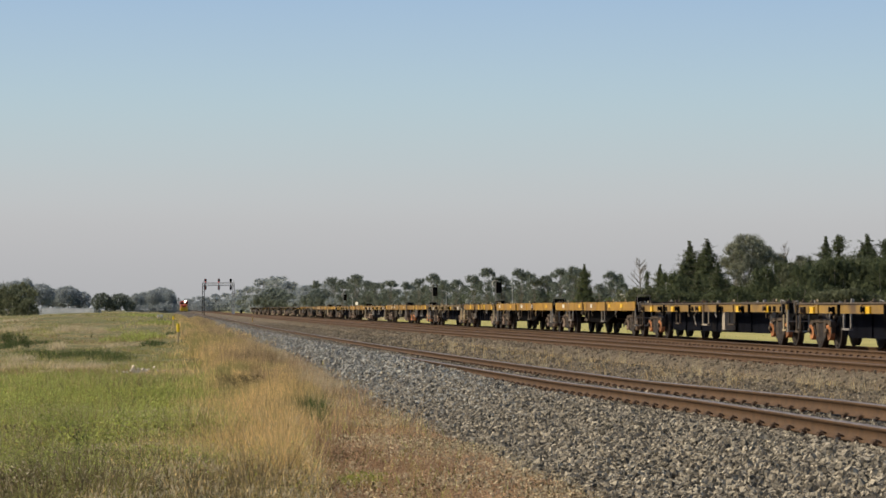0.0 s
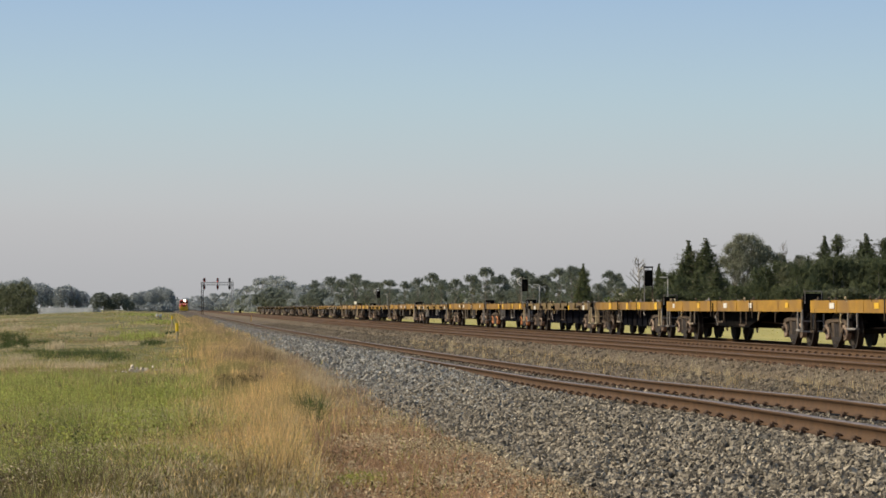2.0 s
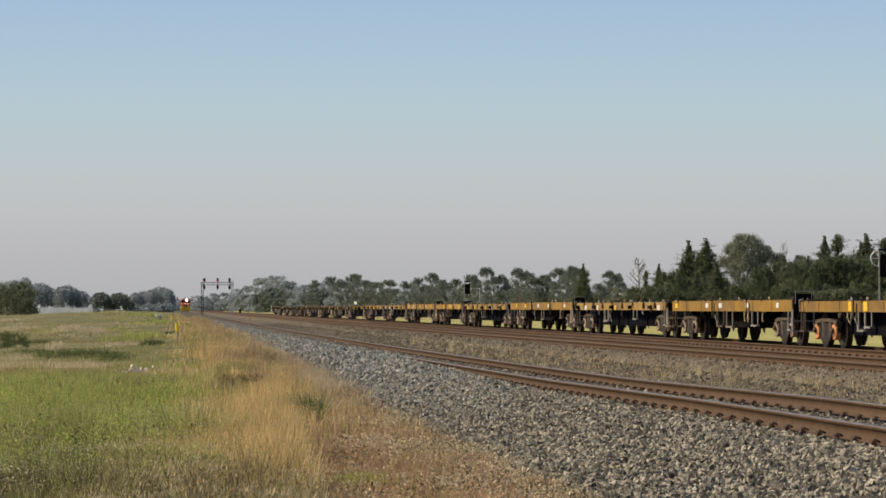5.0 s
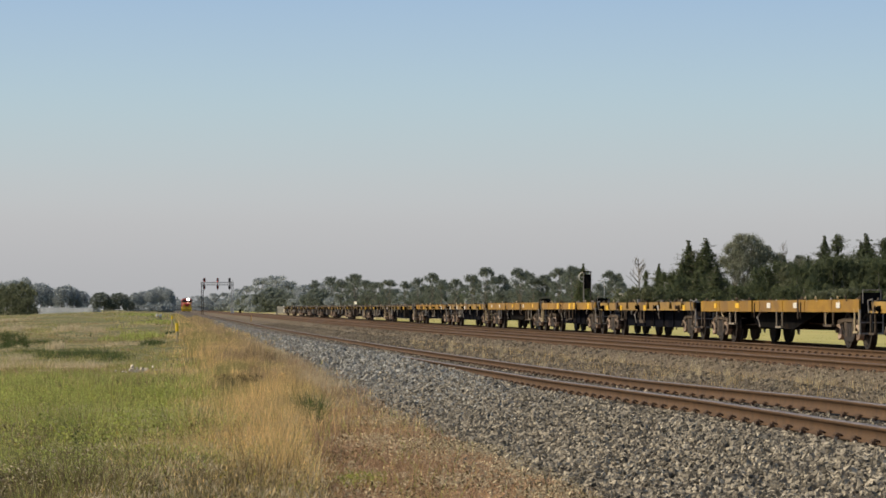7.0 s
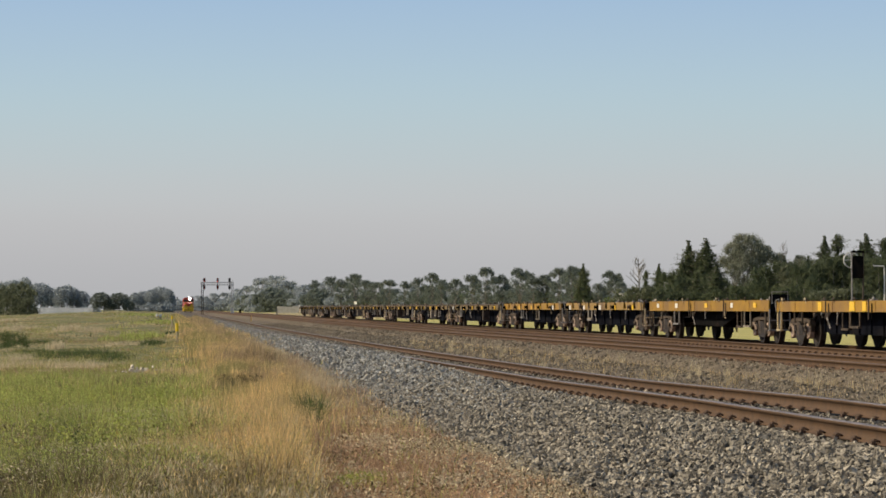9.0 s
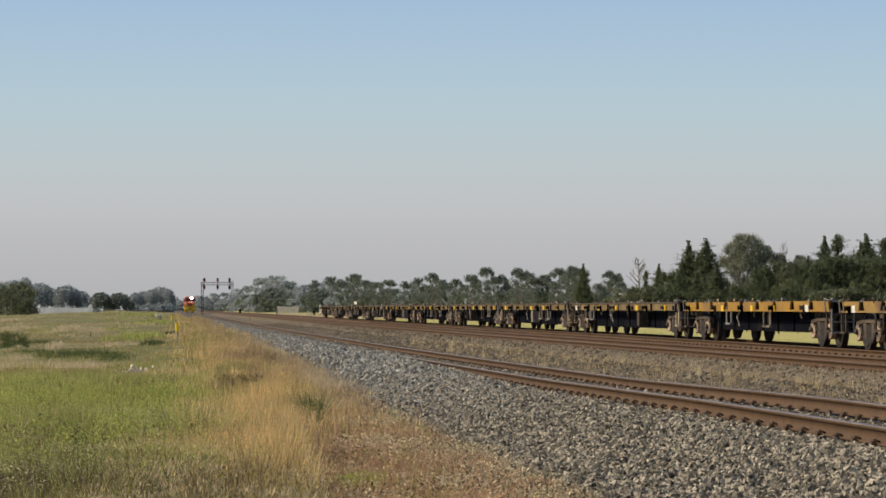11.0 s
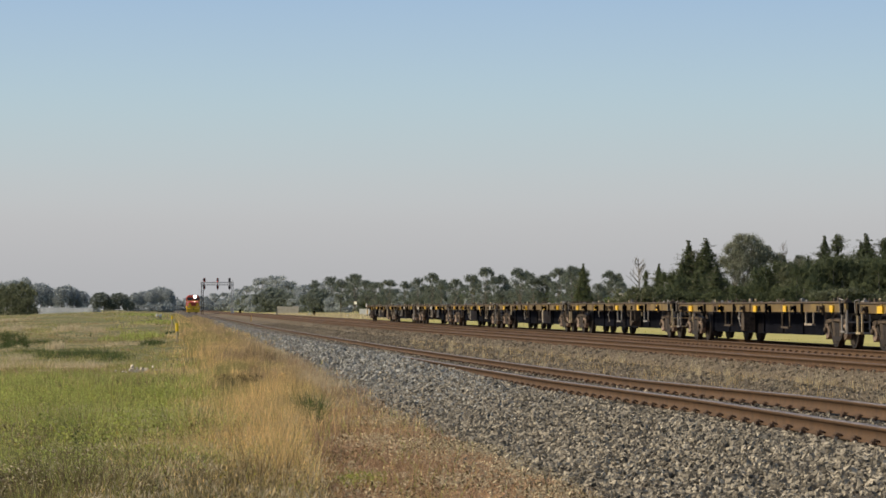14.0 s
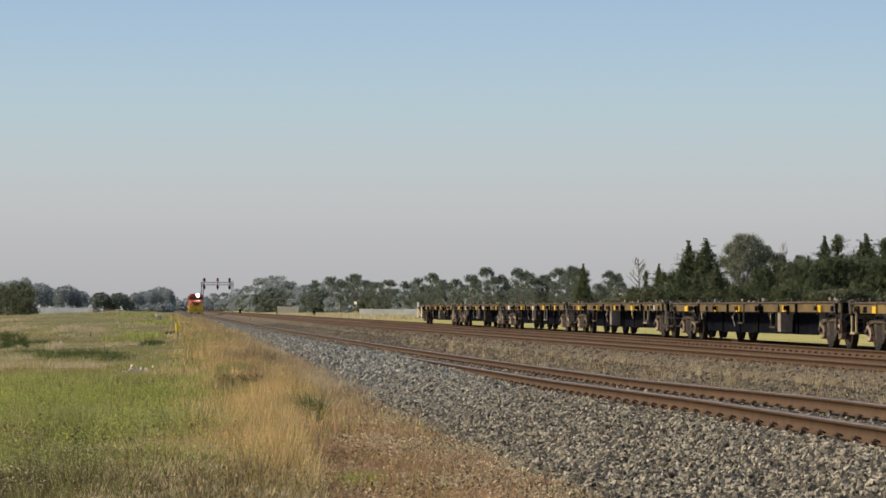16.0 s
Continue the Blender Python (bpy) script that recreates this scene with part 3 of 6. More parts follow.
    part("ballast_surface", me, None, bed2)


# ---- flat wagons ----
def bogie_parts(wagon, x, box):
    """A three-piece bogie centred at x under the wagon."""
    bolster = Shape()
    bolster.box(-0.17, 0.17, -0.94, 0.94, 0.44, 0.64, c=0.05)
    bolster.box(-0.25, 0.25, -0.22, 0.22, 0.64, 0.80, c=0.03)
    b = part("bogie", bolster, M["black"], wagon)
    b.location = (x, 0, 0)
    for side in (-1, 1):
        sf = Shape()
        y = side * 1.02
        sf.plate([(-1.08, 0.56), (-1.05, 0.69), (-0.90, 0.72), (-0.40, 0.76), (0.40, 0.76), (0.90, 0.72), (1.05, 0.69), (1.08, 0.56), (0.98, 0.56), (0.88, 0.63), (0.36, 0.67), (-0.36, 0.67), (-0.88, 0.63), (-0.98, 0.56)], y - 0.07, y + 0.07)
        low_frame = Shape()
        low_frame.plate([(-0.38, 0.19), (0.38, 0.19), (0.44, 0.25), (0.36, 0.30), (-0.36, 0.30), (-0.44, 0.25)], y - 0.07, y + 0.07)
        for e in (-1, 1):
            low_frame.plate([(e * 0.44, 0.25), (e * 0.36, 0.30), (e * 0.66, 0.61), (e * 0.76, 0.60)], y - 0.055, y + 0.055)
            sf.plate([(e * 0.22, 0.26), (e * 0.36, 0.26), (e * 0.50, 0.66), (e * 0.24, 0.66)], y - 0.055, y + 0.055)
            sf.plate([(e * 1.08, 0.58), (e * 1.08, 0.40), (e * 1.02, 0.40), (e * 1.0, 0.60)], y - 0.05, y + 0.05)
            sf.plate([(e * 0.66, 0.60), (e * 0.76, 0.60), (e * 0.75, 0.36), (e * 0.68, 0.38)], y - 0.05, y + 0.05)
        for e in (-1, 1):
            sf.box(e * 0.875 - 0.10, e * 0.875 + 0.10, y - 0.08, y + 0.08, 0.50, 0.64, c=0.03)
            tongue = Shape().prism([(e * 0.875 + q, [(y - 0.06, za), (y + side * (0.10 - abs(q) * 0.5), za), (y + side * (0.14 - abs(q) * 0.6), zb - 0.06), (y - 0.06, zb)]) for q, za, zb in ((-0.12, 0.38, 0.58), (-0.08, 0.27, 0.63), (0.0, 0.22, 0.65), (0.08, 0.27, 0.63), (0.12, 0.38, 0.58))])
            part("axle_box", tongue, box, b)
            part("bearing_cap", Shape().lathe_y(e * 0.875, 0.46, [(0.07, y + side * 0.10), (0.07, y + side * 0.15), (0.04, y + side * 0.17)], 12), M["bogie"], b)
        # springs coloured dark brown, painting shaded slots into the side frame
        sp = Shape().prism([(-0.22, [(y - 0.05, 0.29), (y + 0.05, 0.29), (y + 0.06, 0.64), (y - 0.06, 0.64)]), (-0.12, [(y - 0.07, 0.29), (y + 0.07, 0.29), (y + 0.06, 0.64), (y - 0.06, 0.64)]),
                            (0.0, [(y - 0.04, 0.29), (y + 0.04, 0.29), (y + 0.06, 0.64), (y - 0.06, 0.64)]), (0.12, [(y - 0.07, 0.29), (y + 0.07, 0.29), (y + 0.06, 0.64), (y - 0.06, 0.64)]),
                            (0.22, [(y - 0.05, 0.29), (y + 0.05, 0.29), (y + 0.06, 0.64), (y - 0.06, 0.64)])])
        part("spring", sp, M["wheel"], b)
        part("side_frame", sf, M["bogie"], b)
        part("lower_chord", low_frame, M["wheel"], b)
    for e in (-1, 1):
        ax = Shape().tube([(e * 0.875, -1.05, 0.46), (e * 0.875, 1.05, 0.46)], 0.075, 10)
        part("axle", ax, M["wheel"], b)
        for side in (-1, 1):
            w = Shape()
            y = side * 0.80
            w.lathe_y(e * 0.875, 0.46, [(0.14, y + side * 0.09), (0.15, y + side * 0.06), (0.34, y + side * 0.02), (0.37, y + side * 0.07), (0.455, y + side * 0.07),
                                        (0.46, y - side * 0.03), (0.485, y - side * 0.045), (0.485, y - side * 0.07), (0.36, y - side * 0.07), (0.14, y - side * 0.06)], 22)
            part("wheel", w, M["wheel"], b)
    return b


def stirrup(wagon, x, y, z0, z1, mat, w=0.34):
    """A bent step hanging from the sill."""
    t = Shape().tube([(x - w / 2, y, z1), (x - w / 2, y, z0 + 0.03), (x - w / 2 + 0.03, y, z0), (x + w / 2 - 0.03, y, z0), (x + w / 2, y, z0 + 0.03), (x + w / 2, y, z1)], 0.026, 6)
    t.box(x - w / 2, x + w / 2, y - 0.05, y + 0.05, z0 - 0.02, z0 + 0.03)
    part("step", t, mat, wagon)


def make_wagon(kind, length, seed):
    r = random.Random(seed)
    names = {"plate": ("flat_wagon", "faded yellow flat container wagon with deep plate side sills, empty"),
             "short": ("flat_wagon", "short yellow flat wagon with a tall handbrake stand, empty"),
             "notched": ("flat_wagon", "dirty yellow skeleton wagon with notched side sills, empty"),
             "skeleton": ("flat_wagon", "dark skeleton container wagon with ochre sill and yellow patches, empty")}
    wagon = thing(*names[kind], "railway wagon", group="wagons of the freight train")
    L = length - 0.95            # over headstocks; couplers fill the rest
    h = L / 2
    W = 1.30
    top = {"plate": 1.215, "short": 1.19, "notched": 1.18, "skeleton": 1.17}[kind]
    low = {"plate": 0.905, "short": 0.92, "notched": 0.91, "skeleton": 0.90}[kind]
    paint = {"plate": M["yellow"], "short": M["yellow"], "notched": {25: M["ochre"], 34: M["yellow"]}.get(seed, M["dull"]), "skeleton": M["dull"] if seed < 22 else M["ochre"]}[kind]
    bx = h - 1.75
    # spine
    deep = {"plate": 0.42, "short": 0.36, "notched": 0.36, "skeleton": 0.30}[kind]
    spine = Shape()
    spine.plate([(-h + 0.1, top - 0.1), (h - 0.1, top - 0.1), (h - 0.1, 0.72), (bx - 1.3, 0.72), (bx - 2.4, deep), (-bx + 2.4, deep), (-bx + 1.3, 0.72), (-h + 0.1, 0.72)], -0.22, 0.22)
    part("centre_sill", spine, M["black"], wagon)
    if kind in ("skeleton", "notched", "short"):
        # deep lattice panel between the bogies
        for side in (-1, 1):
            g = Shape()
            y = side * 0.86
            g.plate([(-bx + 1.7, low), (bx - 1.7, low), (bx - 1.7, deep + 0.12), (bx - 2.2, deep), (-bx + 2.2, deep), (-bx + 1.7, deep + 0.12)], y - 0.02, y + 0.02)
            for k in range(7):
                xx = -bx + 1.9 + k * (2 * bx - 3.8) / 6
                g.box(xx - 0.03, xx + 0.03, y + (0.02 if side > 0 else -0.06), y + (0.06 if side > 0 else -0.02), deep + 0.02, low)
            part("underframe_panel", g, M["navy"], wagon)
            if kind == "skeleton":
                q0 = -bx + 1.55
                part("panel_post", Shape().box(q0 - 0.14, q0 + 0.14, min(y, y + side * 0.10), max(y, y + side * 0.10), deep + 0.06, low - 0.01, c=0.015), M["sleeper"] if seed % 3 == 0 else M["bogie"], wagon)
    else:
        for side in (-1, 1):
            g = Shape()
            y = side * 0.9
            q = h * 0.30
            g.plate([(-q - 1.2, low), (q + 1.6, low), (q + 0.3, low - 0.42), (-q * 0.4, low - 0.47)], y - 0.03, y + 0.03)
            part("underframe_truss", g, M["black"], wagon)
    # side sills
    for side in (-1, 1):
        y = side * W
        a, b = min(y, y - side * 0.05), max(y, y - side * 0.05)
        if kind in ("plate", "short"):
            sh = Shape().plate([(-h, low), (h, low), (h, top - 0.012), (h - 0.012, top), (-h + 0.012, top), (-h, top - 0.012)], a, b)
            sh.box(-h + 0.02, h - 0.02, min(y - side * 0.16, y - side * 0.05), max(y - side * 0.16, y - side * 0.05), low + 0.004, low + 0.03)
            sh.box(-h + 0.02, h - 0.02, min(y - side * 0.16, y - side * 0.05), max(y - side * 0.16, y - side * 0.05), top - 0.03, top - 0.004)
            for k in range(1, 7):
                xx = -h + k * L / 7 + r.uniform(-0.1, 0.1)
                sh.box(xx - 0.012, xx + 0.012, min(y, y + side * 0.012), max(y, y + side * 0.012), low + 0.02, top - 0.02)
            part("side_sill", sh, paint, wagon)
        elif kind == "notched":
            k = 9
            xs = [-h + i * L / k for i in range(k + 1)]
            sh = Shape().box(-h, h, a, b, low, low + 0.05)
            for i in range(k):
                c = 0.27
                sh.plate([(xs[i] + c, low + 0.05), (xs[i + 1] - c, low + 0.05), (xs[i + 1] - c + 0.12, top), (xs[i] + c - 0.12, top)], a, b)
            part("side_sill", sh, paint, wagon)
            # rail behind the notches coloured black to paint their shade
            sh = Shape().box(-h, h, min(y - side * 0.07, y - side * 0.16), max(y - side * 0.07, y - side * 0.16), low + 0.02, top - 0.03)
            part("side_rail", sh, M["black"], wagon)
        else:
            sh = Shape().plate([(-h, low), (h, low), (h, top - 0.055), (-h, top - 0.055)], a, b)
            for k in range(11):
                xx = -h + 0.3 + k * (L - 0.6) / 10
                if k % 2:
                    sh.box(xx - 0.04, xx + 0.04, min(y, y + side * 0.035), max(y, y + side * 0.035), low + 0.004, top - 0.05)
                else:
                    post = Shape().box(xx - 0.06, xx + 0.06, min(y + side * 0.002, y + side * 0.05), max(y + side * 0.002, y + side * 0.05), low - 0.06, top - 0.052)
                    part("sill_post", post, M["black"], wagon)
            part("side_sill", sh, paint, wagon)
            sh = Shape().box(-h, h, min(y - side * 0.02, y + side * 0.03), max(y - side * 0.02, y + side * 0.03), top - 0.05, top, c=0.008)
            part("top_rail", sh, M["deck"], wagon)
            sh = Shape().box(-h + 0.02, h - 0.02, min(y - side * 0.06, y - side * 0.09), max(y - side * 0.06, y - side * 0.09), top - 0.16, top - 0.05)
            part("inner_rail", sh, M["black"], wagon)
            # black plates on the sill face paint the dark of openings
            for k in range(9):
                xx = r.uniform(-h + 0.6, h - 0.6)
                o = Shape().plate([(xx - 0.16, low + 0.02), (xx + 0.16, low + 0.02), (xx + 0.12, low + 0.16), (xx - 0.12, low + 0.16)], min(y, y + side * 0.02) , max(y, y + side * 0.02))
                part("sill_cutout", o, M["black"], wagon)
    # deck bearers
    n = 8
    for k in range(n):
        xx = -h + 0.25 + k * (L - 0.5) / (n - 1)
        part("cross_bearer", Shape().box(xx - 0.09, xx + 0.09, -W + 0.17, W - 0.17, top - 0.2, top - 0.03, c=0.01), M["deck"], wagon)
    if kind in ("plate", "short"):
        part("deck", Shape().box(-h + 0.03, h - 0.03, -W + 0.17, W - 0.17, top - 0.028, top - 0.006), M["deck"], wagon, "dark weathered deck")
    # headstocks, couplers, hoses
    for e in (-1, 1):
        x0 = e * (h - 0.10)
        part("headstock", Shape().box(min(x0, e * h), max(x0, e * h), -W + 0.052, W - 0.052, low - 0.03, top - 0.032, c=0.01), M["black"], wagon)
        c = Shape().box(min(e * (h + 0.0), e * (h + 0.32)), max(e * h, e * (h + 0.32)), -0.08, 0.08, 0.80, 0.98, c=0.02)
        c.prism([(e * (h + 0.30), [(-0.14, 0.74), (0.14, 0.74), (0.14, 1.04), (-0.14, 1.04)]), (e * (h + 0.475), [(-0.11, 0.76), (0.11, 0.76), (0.11, 1.02), (-0.11, 1.02)])])
        part("coupler", c, M["bogie"], wagon)
        part("brake_hose", Shape().tube([(e * h, 0.45, 0.86), (e * (h + 0.2), 0.42, 0.74), (e * (h + 0.38), 0.3, 0.58), (e * (h + 0.46), 0.2, 0.52)], 0.025, 6), M["black"], wagon)
        bogie_parts(wagon, e * bx, M["orange"] if seed in (20, 21, 26) else M["bearing"])
        light = r.choice([M["grey"], M["bogie"], M["deck"], M["pale"], M["bogie"]])
        for side in (-1, 1):
            stirrup(wagon, e * (h - 0.26), side * (W - 0.02), 0.42, low + 0.1, light, 0.40)
            if kind != "plate":
                part("grab_rail", Shape().tube([(e * (h - 0.06), side * (W + 0.03), low), (e * (h - 0.06), side * (W + 0.05), top + 0.02), (e * (h - 0.45), side * (W + 0.05), top + 0.06),
                                                (e * (h - 0.45), side * (W + 0.03), low)], 0.018, 6), M["grey"], wagon)
    ladder_mat = r.choice([M["grey"], M["pale"], M["bogie"], M["grey"]])
    for side in (-1, 1):
        lad = Shape()
        for k, q in enumerate((0.02, 0.30, 0.58)):
            yy = side * (W - q)
            lad.tube([(-h - 0.03, yy, low + 0.06), (-h - 0.03, yy, 0.40 if k != 1 else 0.46)], 0.022, 6)
        for zz in (0.40, 0.66):
            lad.tube([(-h - 0.03, side * W, zz), (-h - 0.03, side * (W - 0.60), zz)], 0.018, 6)
        lad.box(-h - 0.13, -h + 0.02, min(side * (W + 0.02), side * (W - 0.62)), max(side * (W + 0.02), side * (W - 0.62)), 0.375, 0.40)
        part("end_ladder", lad, ladder_mat, wagon)
    # twist locks and posts standing above the deck
    for k in range(4):
        for side in (-1, 1):
            xx = (-h + 0.35, -h / 3, h / 3, h - 0.35)[k]
            t = Shape().box(xx - 0.09, xx + 0.09, side * (W - 0.12) - 0.08, side * (W - 0.12) + 0.08, top - 0.03, top + 0.03, c=0.01)
            t.tube([(xx, side * (W - 0.12), top + 0.02), (xx, side * (W - 0.12), top + 0.09)], 0.045, 8, r2=0.02)
            part("twist_lock", t, M["deck"] if r.random() < 0.75 else M["grey"], wagon)
    # stubs and brackets along the top of the open frames
    if kind in ("skeleton", "notched"):
        for side in (-1, 1):
            for k in range(9):
                xx = r.uniform(-h + 0.3, h - 0.3)
                hh = r.uniform(0.04, 0.11)
                part("bracket", Shape().box(xx - 0.05, xx + 0.05, side * (W - 0.06) - 0.04, side * (W - 0.06) + 0.04, top - 0.03, top + hh, c=0.01), M["deck"] if k % 3 else M["grey"], wagon)
    # patches on the sills
    if kind == "plate":
        cols, zs = [M["white"], M["white"], M["bright"]], (low + 0.10, low + 0.24)
    elif kind == "short":
        cols, zs = [M["bright"], M["bright"]], (low + 0.02, top - 0.02)
    else:
        cols, zs = [M["bright"], M["bright"], M["bright"], M["white"]], (low + 0.0, top - 0.10)
    for k in range(5 if kind != "short" else 4):
        xx = -h + (k + 0.5) * L / 5 + r.uniform(-0.9, 0.9)
        wd = {"plate": r.uniform(0.14, 0.24), "short": r.uniform(0.13, 0.26)}.get(kind, r.uniform(0.13, 0.24))
        mat = r.choice(cols)
        for side in (-1, 1):
            y = side * (W + 0.002)
            part("reflector_patch", Shape().box(xx - wd, xx + wd, min(y, y + side * (0.045 if kind == "skeleton" else 0.016)), max(y, y + side * (0.045 if kind == "skeleton" else 0.016)), zs[0], zs[1]), mat, wagon)
    # brake gear: reservoir, valve, hanging handles
    side = 1
    tank = Shape().tube([(-0.9, 0.62, 0.66), (-0.85, 0.62, 0.66), (0.25, 0.62, 0.66), (0.30, 0.62, 0.66)], 0.17, 12)
    part("air_reservoir", tank, M["black"], wagon)
    for k in range(3):
        xx = r.uniform(-0.35, 0.35) * L
        stirrup(wagon, xx, W - 0.03, r.uniform(0.45, 0.6), low + 0.15, r.choice([M["grey"], M["sleeper"], M["bogie"], M["bogie"]]), r.uniform(0.55, 0.85))
    lever = Shape().tube([(1.6, W - 0.1, low), (1.75, W - 0.05, low - 0.15), (1.45, W - 0.05, low - 0.42)], 0.025, 6)
    part("brake_lever", lever, M["grey"], wagon)
    if kind == "skeleton":
        xx = r.uniform(-0.2, 0.1) * L
        part("equipment_box", Shape().box(xx - 0.18, xx + 0.18, W - 0.35, W - 0.03, 0.36, low, c=0.02), M["sleeper"] if r.random() < 0.4 else M["bogie"], wagon)
    # running gear under the deck: pull rods, brake cylinder, hangers, hoses
    for side in (-1, 1):
        rod = Shape().tube([(-bx + 1.0, side * 0.5, 0.52), (-1.2, side * 0.42, 0.60), (1.2, side * 0.42, 0.60), (bx - 1.0, side * 0.5, 0.52)], 0.022, 6)
        part("pull_rod", rod, M["bogie"], wagon)
    part("brake_cylinder", Shape().tube([(1.0, -0.55, 0.66), (1.04, -0.55, 0.66), (1.5, -0.55, 0.66), (1.54, -0.55, 0.66)], 0.15, 12), M["bogie"], wagon)
    for k in range(4):
        xx = r.uniform(-0.42, 0.42) * L
        z1 = low - r.uniform(0.12, 0.34)
        hang = Shape().tube([(xx, W - 0.06, low + 0.02), (xx + 0.02, W - 0.04, (low + z1) / 2), (xx + r.uniform(-0.14, 0.14), W - 0.05, z1)], 0.020, 6)
        hang.box(xx - 0.05, xx + 0.05, W - 0.09, W - 0.03, low - 0.05, low + 0.03)
        part("hanger", hang, r.choice([M["pale"], M["bogie"], M["grey"], M["deck"]]), wagon)
    if kind in ("plate", "short"):
        for xx in (-h * 0.36, h * 0.22):
            for dx in (-0.14, 0.14):
                st = Shape().box(xx + dx - 0.018, xx + dx + 0.018, W + 0.003, W + 0.028, low - 0.18, top - 0.06 + 0.1 * (dx > 0), c=0.006)
                part("stake", st, r.choice([M["black"], M["deck"], M["bogie"]]), wagon)
    else:
        # lashing winches under the top rail, each a ribbed drum on a bracket
        n = 7 if kind == "skeleton" else 5
        for k in range(n):
            xx = -h + (k + 0.7) * L / n + r.uniform(-0.15, 0.15)
            drum = Shape().lathe_y(xx, low + 0.10, [(0.05, W + 0.052), (0.075, W + 0.056), (0.075, W + 0.075), (0.05, W + 0.08), (0.05, W + 0.12), (0.075, W + 0.125), (0.075, W + 0.145)], 10)
            drum.box(xx - 0.025, xx + 0.025, W + 0.003, W + 0.052, low - 0.06, low + 0.17)
            part("lashing_winch", drum, M["black"] if k % 3 else M["bogie"], wagon)
    for k in range(6):
        xx = r.uniform(-0.46, 0.46) * L
        hk = Shape().tube([(xx, W + 0.01, top - 0.04), (xx + 0.02, W + 0.03, top + 0.05), (xx + 0.06, W + 0.03, top + 0.075), (xx + 0.09, W + 0.03, top + 0.03)], 0.020, 6)
        part("lashing_hook", hk, M["deck"] if k % 2 else M["pale"], wagon)
    # end platform with a rail
    e = -1
    if kind in ("plate", "short"):
        pf = Shape().tube([(e * (h + 0.05), 0.78, top - 0.1), (e * (h + 0.05), 0.78, top + 0.22), (e * (h + 0.05), 1.22, top + 0.22), (e * (h + 0.05), 1.22, top - 0.1)], 0.016, 6)
        part("end_rail", pf, M["grey"], wagon)
        part("end_board", Shape().box(min(e * h, e * (h + 0.04)), max(e * h, e * (h + 0.04)), 0.74, 1.26, top - 0.3, top + 0.16), M["black"], wagon)
    if kind == "short":
        st = Shape()
        x0, y0 = h - 2.4, -0.28
        for dx in (-0.15, 0.15):
            part("stand_post", Shape().tube([(x0, y0 + dx, top - 0.03), (x0, y0 + dx, top + 1.30)], 0.022, 8), M["deck"] if dx < 0 else M["grey"], wagon)
        st.box(x0 - 0.06, x0 + 0.06, y0 - 0.14, y0 + 0.14, top + 0.60, top + 1.18, c=0.02)
        st.box(x0 - 0.05, x0 + 0.05, y0 - 0.17, y0 + 0.17, top + 1.27, top + 1.32, c=0.01)
        part("handbrake_stand", st, M["black"], wagon)
        wv = Shape().tube([(x0 + 0.14, y0 + 0.13 + 0.20 * math.cos(q), top + 1.08 + 0.20 * math.sin(q)) for q in (2 * math.pi * i / 18 for i in range(19))], 0.02, 6)
        for q in (0, math.pi / 2):
            wv.tube([(x0 + 0.14, y0 + 0.13 + 0.20 * math.cos(q), top + 1.08 + 0.20 * math.sin(q)), (x0 + 0.14, y0 + 0.13 - 0.20 * math.cos(q), top + 1.08 - 0.20 * math.sin(q))], 0.014, 6)
        part("handbrake_wheel", wv, M["white"], wagon, "white handbrake wheel")
        part("handrail", Shape().tube([(x0, y0 - 0.72, top - 0.03), (x0, y0 - 0.72, top + 0.88), (x0, y0 - 0.70, top + 0.92), (x0, y0 - 0.42, top + 0.93)], 0.019, 6), M["white"], wagon)
    return wagon


# joints between the wagons, metres along the line at the start
JOINTS = [48.3, 70.7, 93.0, 112.2, 131.2, 145.2, 163.2, 178.0, 195.0, 214.5, 233.7, 252.2, 267.0, 285.3, 303.5, 322.6, 345.3, 366.8, 388.5, 410.5, 432.7, 453.5,
          473.8, 494.0, 514.7]
KINDS = ["skeleton", "skeleton", "plate", "plate", "short", "notched", "short", "plate", "notched", "plate", "notched", "short", "plate", "notched", "notched",
         "skeleton", "skeleton", "skeleton", "skeleton", "skeleton", "skeleton", "skeleton", "skeleton", "skeleton"]
TRAIN_SPEED = 21.589
wagons = []


def make_tail(wagon, h):
    """Tail gear on the last wagon: white grab frame, orange plate painting bogie sunlight."""
    part("tail_ladder", Shape().tube([(h - 0.05, 1.33, 0.45), (h - 0.05, 1.33, 1.32), (h - 0.45, 1.33, 1.32), (h - 0.45, 1.33, 0.45), (h - 0.05, 1.33, 0.45)], 0.055, 6), M["white"], wagon, "white tail ladder")
    part("tail_marker", Shape().box(h - 1.0, h - 0.6, 1.302, 1.33, 0.50, 0.88, c=0.01), M["locoyellow"], wagon, "orange plate painted for the sunlit tail bogie")
    part("tail_plate", Shape().box(h - 2.3, h - 1.8, 1.302, 1.33, 0.45, 0.95, c=0.01), M["white"], wagon, "white plate")


def make_train():
    for i, kind in enumerate(KINDS):
        a, b = JOINTS[i], JOINTS[i + 1]
        w = make_wagon(kind, b - a, 20 + i)
        wagons.append((w, (a + b) / 2))
    make_tail(wagons[-1][0], (JOINTS[-1] - JOINTS[-2] - 0.95) / 2)

# ---- locomotive ----
LOCO_SPEED = 28.0
approaching = []


